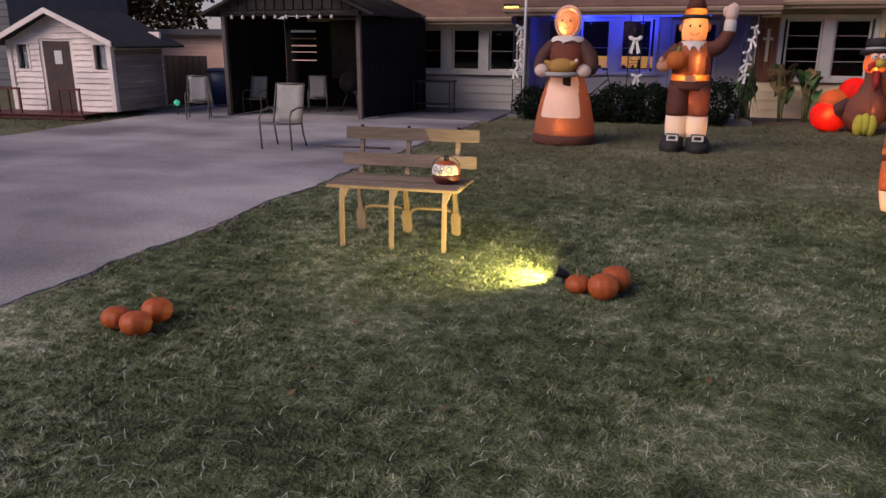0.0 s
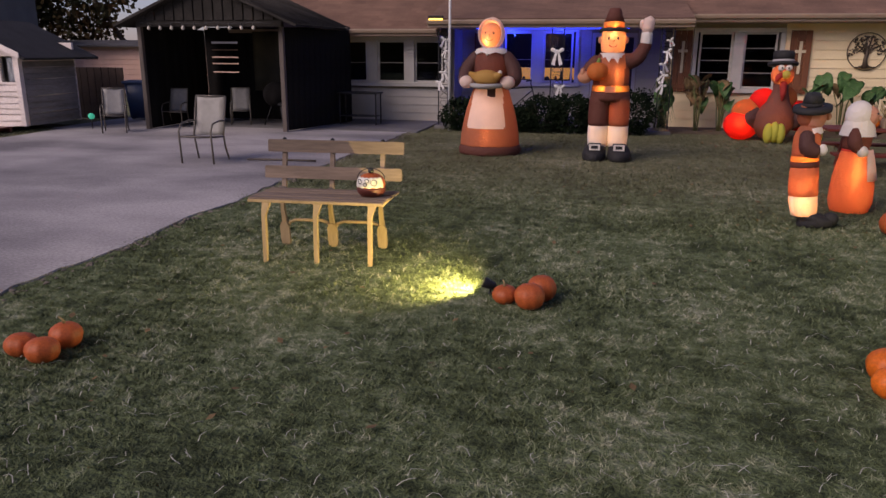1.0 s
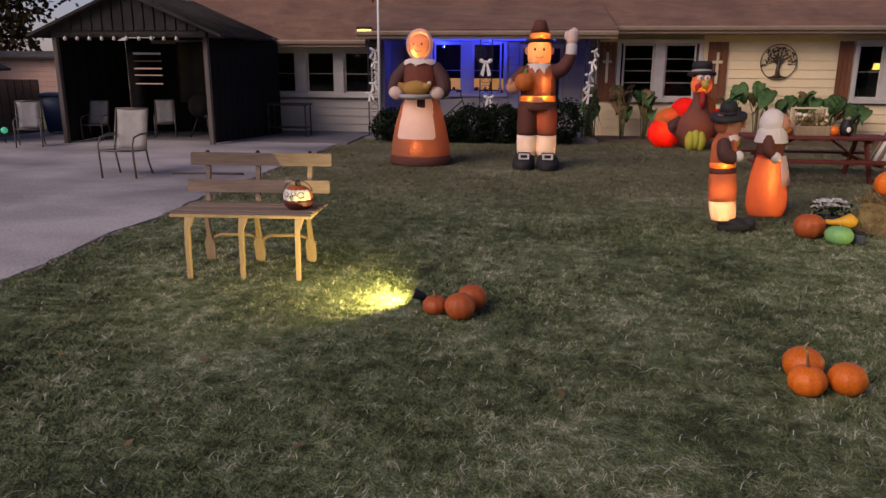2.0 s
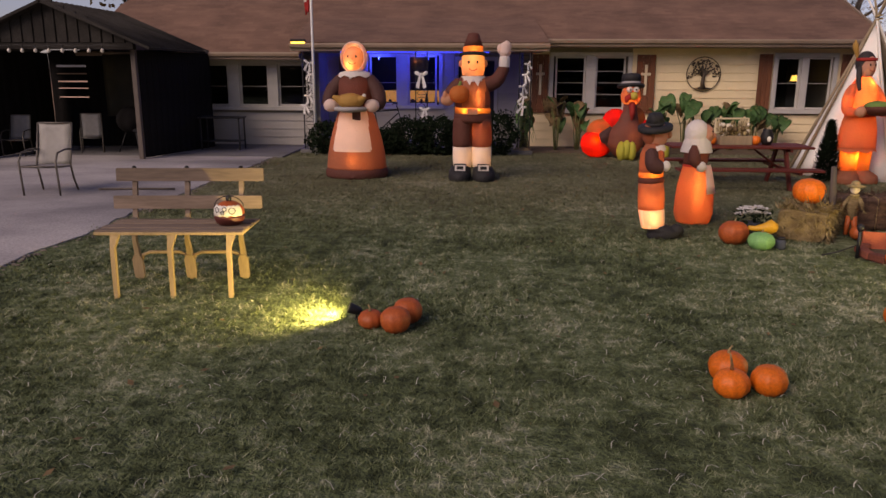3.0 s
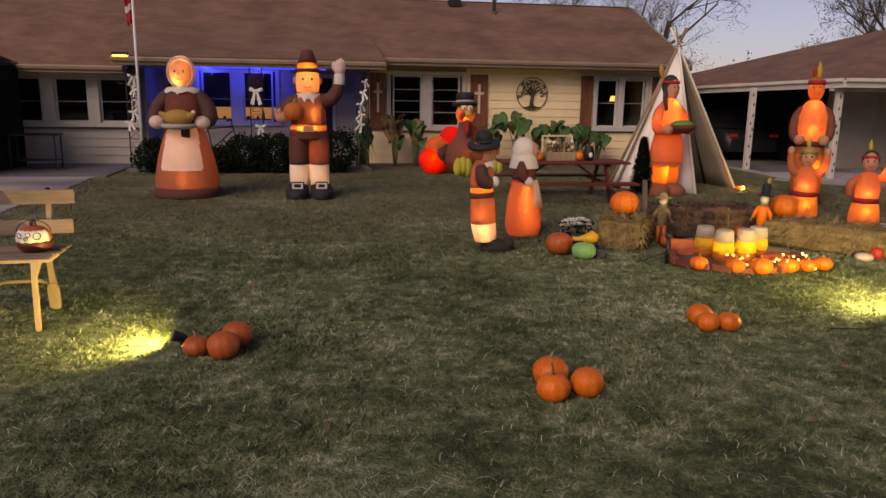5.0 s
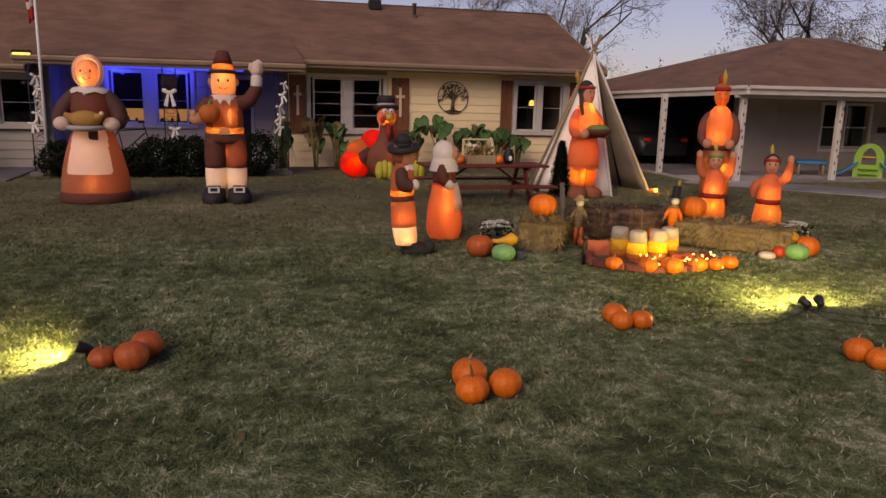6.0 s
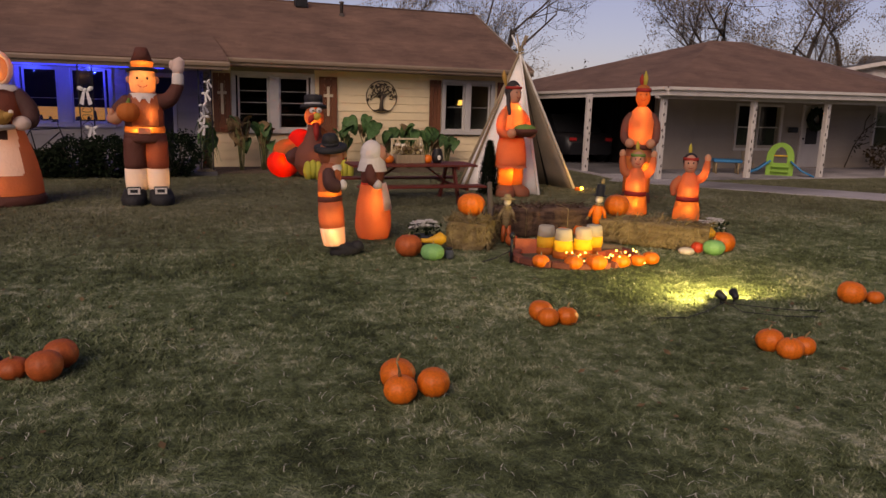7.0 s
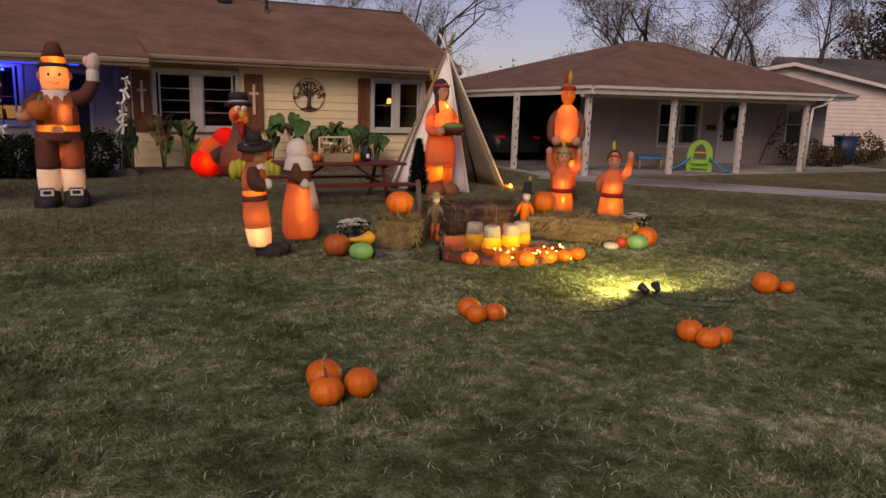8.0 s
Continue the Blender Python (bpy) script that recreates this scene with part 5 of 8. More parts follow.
g.box((0, D2 + 0.04, 1.0), (2 * W2, 0.08, 1.8), 0, 0)
pw = part("wall", g, M["shed_wall"], ph)
sidm = M["shed_wall"]
rr = random.Random(4)
hl = [(-0.5, 0.38, 0.1, 1.74), (-1.18, -0.77, 1.0, 1.66), (0.86, 1.30, 1.0, 1.66)]
z = 0.12
while z < T2 - 0.1:
    ex = 0.125
    lim = W2 if z < E2 else W2 * (T2 - z - 0.16) / (T2 - E2)
    spans = [(-lim, lim)]
    for a, b, c, e in hl:
        if min(z + ex, e) - max(z, c) > 0.05:
            spans = [q for s, t in spans for q in ((s, min(t, a)), (max(s, b), t)) if q[1] - q[0] > 0.03]
    for s, t in spans:
        gg = Geo()
        tilt = rr.uniform(-0.02, 0.02)
        gg.rings([[(x, -0.002, zz), (x, -0.034, zz + 0.004), (x, -0.006, zz + ex), (x, -0.002, zz + ex)] for x, zz in ((s, z), ((s + t) / 2, z + tilt), (t, z))], 0, False)
        part("siding_board", gg, sidm, pw)
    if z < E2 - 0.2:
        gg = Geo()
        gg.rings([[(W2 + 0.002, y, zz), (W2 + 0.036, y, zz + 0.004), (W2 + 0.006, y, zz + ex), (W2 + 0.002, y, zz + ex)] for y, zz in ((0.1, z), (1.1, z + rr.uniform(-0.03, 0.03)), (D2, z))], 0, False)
        # shade of this side is put into the board colour
        part("siding_board", gg, M["shed_side_shaded"], pw, "grey side board, darkened for its shade")
    z += ex
for x in (-W2 + 0.05, W2 - 0.04):
    part("corner_board", block((x, -0.035, 0.92), (0.12, 0.03, 1.6)), M["shed_wall"], ph)
dd = part("door", block((-0.06, 0.02, 0.9), (0.72, 0.05, 1.56)), M["shed_door"], ph, "dark brown door with a small window")
part("door_window", block((-0.02, -0.012, 1.32), (0.2, 0.02, 0.3)), M["white_cloth"], dd)
for x, w in ((-0.975, 0.29), (1.08, 0.32)):
    wf = part("window", block((x, 0.03, 1.325), (w - 0.02, 0.01, 0.52), 0), M["glass"], ph)
    part("curtain", block((x + 0.05, 0.06, 1.325), (w * 0.55, 0.02, 0.5), 0.005), M["white_cloth"], wf)
    part("frame", pierced(Geo(), x - w / 2 - 0.05, x + w / 2 + 0.05, 1.01, 1.65, -0.03, 0.0, [(x - w / 2, x + w / 2, 1.06, 1.6)]), M["shed_wall"], wf)
roof_plane("roof", [(-W2 - 0.25, -0.3, E2 - 0.06), (-W2 - 0.25, D2 + 0.4, E2 - 0.06), (0, D2 + 0.4, T2 + 0.05), (0, -0.3, T2 + 0.05)], M["shed_roof"], ph, 0.05)
roof_plane("roof", [(W2 + 0.36, D2 + 0.5, E2 - 0.11), (W2 + 0.36, -0.3, E2 - 0.11), (0, -0.3, T2 + 0.05), (0, D2 + 0.5, T2 + 0.05)], M["shed_roof"], ph, 0.05)
for s in (-1, 1):
    g = Geo()
    x0 = -W2 - 0.25 if s < 0 else W2 + 0.25
    g.rings([[(x0, -0.33, E2 - 0.12), (x0, -0.30, E2 - 0.12), (x0, -0.30, E2 - 0.0), (x0, -0.33, E2 - 0.0)], [(0, -0.33, T2 - 0.06), (0, -0.30, T2 - 0.06), (0, -0.30, T2 + 0.06), (0, -0.33, T2 + 0.06)]], 0, False)
    part("barge_board", g, M["shed_wall"], ph)
for i in range(8):
    part("deck_board", block((-0.3, -0.08 - i * 0.095, 0.1), (2.7, 0.088, 0.03)), M["paint_maroon"], ph)
for y in (-0.12, -0.72):
    part("deck_joist", block((-0.3, y, 0.04), (2.7, 0.05, 0.085)), M["paint_maroon"], ph)
for x0, x1 in ((-1.5, -0.55), (0.42, 1.0)):
    part("rail", block(((x0 + x1) / 2, -0.72, 0.66), (x1 - x0, 0.04, 0.05)), M["paint_maroon"], ph)
    n = 4 if x1 - x0 > 0.8 else 3
    for i in range(n):
        part("baluster", block((x0 + 0.03 + (x1 - x0 - 0.06) * i / (n - 1), -0.72, 0.38), (0.045, 0.035, 0.53)), M["paint_maroon"], ph)

# buildings beyond the driveway
gh = thing("grey_house", pose(-24, 21, 0), "grey-sided house far behind the playhouse", "house", kind="structure")
w = part("wall", block((-3.5, 3, 2.0), (9, 6, 4.0), 0.02), M["grey_wall"], gh)
for i in range(16):
    part("siding_board", block((-3.5, -0.015, 0.15 + i * 0.24), (9.0, 0.03, 0.22), 0.008), M["grey_wall"], w)
roof_plane("roof", [(-8.5, -0.5, 3.9), (1.5, -0.5, 3.9), (1.5, 3, 5.8), (-8.5, 3, 5.8)], M["shingle_grey"], gh)
sh = thing("salmon_house", pose(-19.5, 27, 0), "pale salmon-sided low building behind the fence", "house", kind="structure")
w = part("wall", block((1.5, 2, 0.95), (10, 4, 1.9), 0.02), M["salmon"], sh)
for i in range(10):
    part("siding_board", block((1.5, -0.012, 0.1 + i * 0.19), (10, 0.024, 0.18), 0.006), M["salmon"], w)
roof_plane("roof", [(-4, -0.4, 1.88), (7, -0.4, 1.88), (7, 2.5, 2.12), (-4, 2.5, 2.12)], M["shingle_grey"], sh)

# ---- lit inflatable figures: each one mesh of coloured nylon ----
class Fig(Geo):
    """A figure's mesh, with cloths called by name."""

    def k(self, key):
        if key not in self.keys:
            self.keys.append(key)
        return self.keys.index(key)

    def tube(self, pts, r, m=0, segs=10, at=None, smooth=True):
        """A puffed limb: the line is rounded between its points and closes softly at both ends."""
        pts = [Vector(p) for p in pts]
        rr2 = list(r) if isinstance(r, (list, tuple)) else [r] * len(pts)
        if max(rr2) < 0.025:
            return Geo.tube(self, pts, rr2, m, segs, at, smooth)
        out, rad = [], []
        n = len(pts)
        for i in range(n - 1):
            p0, p1, p2, p3 = pts[max(i - 1, 0)], pts[i], pts[i + 1], pts[min(i + 2, n - 1)]
            for k in range(5):
                t = k / 5
                out.append(0.5 * (2 * p1 + (p2 - p0) * t + (2 * p0 - 5 * p1 + 4 * p2 - p3) * t * t + (3 * p1 - p0 - 3 * p2 + p3) * t ** 3))
                u = t * t * (3 - 2 * t)
                rad.append(rr2[i] + (rr2[i + 1] - rr2[i]) * u)
        out.append(pts[-1]), rad.append(rr2[-1])
        d0, d1 = (out[0] - out[1]).normalized(), (out[-1] - out[-2]).normalized()
        out = [out[0] + d0 * rad[0] * 0.45, out[0] + d0 * rad[0] * 0.3] + out + [out[-1] + d1 * rad[-1] * 0.3, out[-1] + d1 * rad[-1] * 0.45]
        rad = [rad[0] * 0.3, rad[0] * 0.75] + rad + [rad[-1] * 0.75, rad[-1] * 0.3]
        return Geo.tube(self, out, rad, m, max(segs, 12), at, smooth)

    def paint(self, key, test, only=None):
        """Give another cloth to the faces whose middle passes the test."""
        k = self.k(key)
        ok = None if only is None else [self.k(o) for o in only]
        for i, f in enumerate(self.f):
            if ok is None or self.m[i] in ok:
                c = [sum(self.v[j][a] for j in f) / len(f) for a in range(3)]
                if test(*c):
                    self.m[i] = k

    def done(self, name, at, label, group="lit inflatable figures"):
        ob = new(name, self.mesh(name, [C[k] for k in self.keys]))
        ob.matrix_basis = at
        return tagged(ob, label, "inflatable", group)


WARM = (1.0, 0.46, 0.12)
AMBER = (1.0, 0.58, 0.18)


def inner(at, local, watts, colour=WARM, size=0.03):
    lamp("inflatable_lamp", at @ Vector(local), watts * 0.85, colour, size)


def led(at, local, watts=0.10, colour=(1.0, 0.66, 0.24)):
    """One bright bulb of the string inside, close behind the cloth."""
    lamp("inflatable_led", at @ Vector(local), watts * 2.0, colour, 0.008)


def bulge(sections, steps=4, puff=0.03):
    """Fill between sections so that seams pinch a little."""
    out = []
    for a, b in zip(sections, sections[1:]):
        for i in range(steps):
            t = i / steps
            p = 1 + puff * math.sin(math.pi * t)
            out.append(tuple([a[j] + (b[j] - a[j]) * t for j in range(3)] + [(a[j] + (b[j] - a[j]) * t) * p for j in (3, 4)]))
    out.append(sections[-1])
    return out


def face(f, c, r, eyes="black", smile=True, turn=0.0):
    """Eyes and mouth on a head's front (towards -y)."""
    for s in (-1, 1):
        f.ball((c[0] + s * r * 0.36, c[1] - r * 0.90, c[2] + r * 0.22), (r * 0.10, r * 0.06, r * 0.13), f.k(eyes), 8, 6)
    if smile:
        pts = [(c[0] + r * 0.32 * math.cos(a), c[1] - r * 0.93, c[2] - r * 0.30 + r * 0.16 * math.sin(a)) for a in (math.pi + math.pi * i / 6 for i in range(7))]
        f.tube(pts, r * 0.035, f.k("redband"), 5)
    f.ball((c[0], c[1] - r * 0.98, c[2] + 0.0), (r * 0.10, r * 0.10, r * 0.12), f.k("skin"), 8, 6)


def collar(f, c, rx, ry, drop, key="white"):
    rows = []
    for i in range(28):
        a = 2 * math.pi * i / 28
        z = drop * (1.0 + 0.25 * math.sin(a * 7))
        rows.append((math.cos(a), math.sin(a), z))
    f.rings([[(c[0] + rx * 0.55 * x, c[1] + ry * 0.55 * y, c[2] + 0.03) for x, y, z in rows], [(c[0] + rx * 1.0 * x, c[1] + ry * 1.0 * y, c[2]) for x, y, z in rows],
             [(c[0] + rx * 1.12 * x, c[1] + ry * 1.12 * y, c[2] - z) for x, y, z in rows]], f.k(key), True, caps=False)


def hat(f, c, rb, rt, h, brim, key="black", band="orange", tilt=0.0):
    at = pose(*c, tilt, 0, 0)
    f.lathe([(brim * 0.6, 0.0), (brim, 0.0), (brim * 1.02, 0.025), (brim, 0.05), (rb, 0.055)], f.k(key), 24, at)
    f.lathe([(rb, 0.05), (rb * 1.01, 0.05 + h * 0.32)], f.k(band), 24, at)
    f.lathe([(rb * 1.0, 0.05 + h * 0.32), (rt * 1.08, 0.05 + h * 0.85), (rt * 0.9, 0.05 + h), (rt * 0.3, 0.06 + h)], f.k("brown" if key == "black" and band == "orange" else key), 24, at)


def pilgrim_man(at):
    f = Fig()
    for s in (-1, 1):
        x = s * 0.165
        f.loft(bulge([(x * 1.25, -0.12, 0.0, 0.18, 0.26), (x * 1.25, -0.12, 0.12, 0.19, 0.27), (x * 1.15, -0.03, 0.24, 0.15, 0.17)], 4, 0.05), f.k("black"), 22)
        f.loft(bulge([(x, 0, 0.22, 0.155, 0.16), (x, 0, 0.58, 0.165, 0.17)], 5, 0.06), f.k("white"), 22)
        f.loft(bulge([(x, 0, 0.57, 0.165, 0.18), (x * 0.95, 0, 0.9, 0.175, 0.2), (x * 0.9, 0, 1.05, 0.17, 0.2)], 5, 0.04), f.k("brown"), 22)
        # shoe buckle
        f.add([(x * 1.2 + a * 0.09, -0.318, 0.235 + b * 0.05) for a, b in ((-1, -1), (1, -1), (1, 1), (-1, 1))] + [(x * 1.2 + a * 0.055, -0.319, 0.235 + b * 0.026) for a, b in ((-1, -1), (1, -1), (1, 1), (-1, 1))],
              [(0, 1, 5, 4), (1, 2, 6, 5), (2, 3, 7, 6), (3, 0, 4, 7)], f.k("white"))
        f.box((x * 1.2, -0.285, 0.235), (0.21, 0.06, 0.13), f.k("black"), 0.02)
    f.loft(bulge([(0, 0, 0.98, 0.31, 0.24), (0, 0, 1.13, 0.31, 0.25)], 3, 0.03), f.k("brown"), 28)
    f.loft(bulge([(0, 0, 1.13, 0.30, 0.25), (0, 0, 1.23, 0.295, 0.245)], 3, 0.03), f.k("orange"), 28)
    f.box((0, -0.262, 1.17), (0.18, 0.02, 0.10), f.k("skin"), 0.01)
    f.loft(bulge([(0, 0, 1.23, 0.29, 0.24), (0, 0, 1.5, 0.285, 0.24), (0, 0, 1.68, 0.25, 0.20), (0, 0, 1.78, 0.16, 0.15)], 6, 0.03), f.k("rust"), 48)
    f.paint("brown", lambda x, y, z: 1.24 < z and (x < -0.17 or x > 0.215 or y > 0.1), ["rust"])
    collar(f, (0, -0.01, 1.74), 0.20, 0.19, 0.07)
    f.add([(-0.12, -0.22, 1.70), (0.0, -0.25, 1.70), (-0.05, -0.27, 1.60), (0.12, -0.22, 1.70), (0.09, -0.27, 1.58), (-0.14, -0.2, 1.69), (0.14, -0.2, 1.69)], [(0, 1, 2), (1, 3, 4)], f.k("white"))
    f.loft(bulge([(0, 0, 1.74, 0.17, 0.17), (0, -0.01, 1.86, 0.195, 0.19), (0, -0.01, 2.02, 0.19, 0.19), (0, 0, 2.12, 0.18, 0.18)], 4, 0.02), f.k("skin"), 28)
    for s in (-1, 1):
        f.ball((s * 0.205, 0, 1.95), (0.04, 0.05, 0.06), f.k("skin"), 8, 6)
    face(f, (0, -0.01, 1.93), 0.195)
    hat(f, (0, 0, 2.07), 0.165, 0.10, 0.32, 0.23, tilt=-6)
    # lowered arm round the pumpkin, raised waving arm
    f.tube([(-0.22, 0, 1.62), (-0.36, -0.02, 1.48), (-0.40, -0.10, 1.38)], [0.12, 0.11, 0.09], f.k("brown"), 14)
    f.ball((-0.42, -0.2, 1.36), (0.12, 0.09, 0.10), f.k("skin"), 12, 8)
    f.ball((-0.46, -0.24, 1.44), (0.04, 0.04, 0.07), f.k("skin"), 8, 6)
    f.tube([(0.20, 0, 1.60), (0.38, 0, 1.66), (0.50, 0, 1.84), (0.52, 0, 1.93)], [0.14, 0.12, 0.10, 0.085], f.k("brown"), 14)
    f.tube([(0.52, 0, 1.90), (0.525, 0, 2.05)], [0.095, 0.09], f.k("white"), 14)
    f.tube([(0.525, 0, 2.04), (0.53, 0, 2.14), (0.55, 0, 2.26), (0.555, 0, 2.31)], [0.06, 0.10, 0.09, 0.03], f.k("pinkwhite"), 12)
    f.ball((0.44, 0, 2.19), (0.045, 0.05, 0.08), f.k("pinkwhite"), 8, 6)
    ribbed(f, (-0.22, -0.30, 1.46), 0.17, 0.15, "tail_orange")
    f.tube([(-0.22, -0.30, 1.59), (-0.20, -0.31, 1.66)], [0.03, 0.02], f.k("green"), 6)
    inner(at, (0.08, -0.12, 1.42), 0.8)
    inner(at, (0.0, -0.14, 1.18), 1.5, AMBER)
    inner(at, (0.0, -0.04, 1.93), 1.5, AMBER)
    inner(at, (0.08, -0.06, 0.80), 1.6)
    inner(at, (0.17, -0.03, 0.40), 0.6)
    inner(at, (-0.17, -0.03, 0.40), 0.5)
    inner(at, (0.0, 0.0, 2.2), 0.8, AMBER)
    for z, w in ((1.50, 0.05), (1.42, 0.10), (1.33, 0.05), (1.20, 0.16)):
        led(at, (0.09, -0.215, z), w)
    for z in (0.92, 0.80, 0.66):
        led(at, (0.15, -0.15, z), 0.05)
    led(at, (-0.12, -0.20, 1.18), 0.12)
    led(at, (0.0, -0.15, 2.03), 0.16)
    led(at, (0.02, -0.12, 2.17), 0.14)
    return f.done("inflatable_pilgrim_man", at, "lit inflatable waving pilgrim in brown with a black hat")


def ribbed(f, c, r, h, key, n=9, mat_index=None):
    """A ribbed pumpkin body."""
    rows = []
    segs = n * 4
    for i in range(9):
        a = math.pi * (0.05 + 0.9 * i / 8)
        row = []
        for j in range(segs):
            b = 2 * math.pi * j / segs
            q = 1 - 0.07 * (0.5 + 0.5 * math.cos(b * n)) ** 2
            rr2 = r * math.sin(a) ** 0.8 * q
            row.append((c[0] + rr2 * math.cos(b), c[1] + rr2 * math.sin(b), c[2] - h * math.cos(a) * (0.92 if i > 4 else 1.0)))
        rows.append(row)
    f.rings(rows, f.k(key) if mat_index is None else mat_index, True)


def pilgrim_woman(at):
    f = Fig()
    f.loft(bulge([(0, 0, 0.0, 0.54, 0.50), (0, 0, 0.16, 0.53, 0.49)], 4, 0.04), f.k("brown"), 36)
    f.loft(bulge([(0, 0, 0.16, 0.525, 0.485), (0, 0, 0.55, 0.475, 0.44), (0, 0, 0.95, 0.365, 0.34), (0, 0, 1.2, 0.27, 0.25)], 14, 0.02), [f.k("rust")] * 42, 96)
    f.paint("apron", lambda x, y, z: y < 0 and 0.48 < z < 1.2 and abs(math.atan2(x, -y)) < 0.95 - 0.22 * (1.2 - z) + 0.03 * math.sin(z * 13), ["rust"])
    f.box((0.08, -0.305, 1.08), (0.14, 0.03, 0.16), f.k("dkbrown"), 0.02)
    f.loft(bulge([(0, 0, 1.18, 0.27, 0.25), (0, 0, 1.4, 0.30, 0.26), (0, 0, 1.65, 0.30, 0.24), (0, 0, 1.82, 0.19, 0.17)], 4, 0.02), f.k("brown"), 32)
    collar(f, (0, -0.01, 1.80), 0.26, 0.22, 0.07)
    f.tube([(0, -0.2, 1.78), (-0.03, -0.24, 1.70)], [0.03, 0.02], f.k("white"), 6)
    f.ball((0, -0.03, 2.02), (0.185, 0.19, 0.22), f.k("skin"), 24, 14)
    # bonnet round the face
    rows = []
    for y, q in ((-0.13, 0.90), (-0.165, 0.97), (-0.12, 1.06), (-0.02, 1.10), (0.10, 1.0), (0.19, 0.6), (0.21, 0.1)):
        rows.append([(0.21 * q * math.cos(a), y, 2.05 + 0.25 * q * math.sin(a)) for a in (2 * math.pi * i / 28 for i in range(28))])
    f.rings(rows, f.k("pinkwhite"), True, caps=False)
    face(f, (0, -0.03, 2.02), 0.185)
    for s in (-1, 1):
        f.tube([(s * 0.24, 0, 1.68), (s * 0.40, -0.04, 1.48), (s * 0.44, -0.12, 1.30), (s * 0.38, -0.24, 1.24)], [0.12, 0.13, 0.12, 0.09], f.k("dkbrown"), 14)
        f.ball((s * 0.36, -0.32, 1.25), (0.13, 0.10, 0.11), f.k("pinkwhite"), 12, 8)
    # roast turkey on a platter
    f.lathe([(0.10, 0.0), (0.26, 0.02), (0.29, 0.05), (0.27, 0.09), (0.1, 0.09)], f.k("grey"), 28, pose(0, -0.36, 1.14))
    f.ball((0.0, -0.38, 1.33), (0.24, 0.17, 0.13), f.k("tan"), 20, 10)
    for s in (-1, 1):
        f.tube([(s * 0.16, -0.42, 1.34), (s * 0.27, -0.46, 1.40)], [0.08, 0.035], f.k("tan"), 10)
    f.ball((0.26, -0.46, 1.42), 0.035, f.k("white"), 8, 6)
    inner(at, (-0.05, -0.15, 1.93), 0.7, AMBER, 0.03)
    inner(at, (0.0, 0.17, 2.16), 1.0, AMBER, 0.03)
    inner(at, (0.02, -0.38, 0.34), 0.45, WARM)
    inner(at, (0.2, -0.30, 0.26), 0.3, WARM)
    inner(at, (0.0, -0.05, 0.78), 1.9, (1.0, 0.56, 0.28))
    inner(at, (0.0, -0.02, 1.45), 0.9)
    led(at, (-0.06, -0.175, 1.95), 0.22)
    led(at, (0.02, -0.425, 0.36), 0.07)
    led(at, (0.02, -0.435, 0.27), 0.06)
    return f.done("inflatable_pilgrim_woman", at, "lit inflatable pilgrim woman in an apron holding a roast")


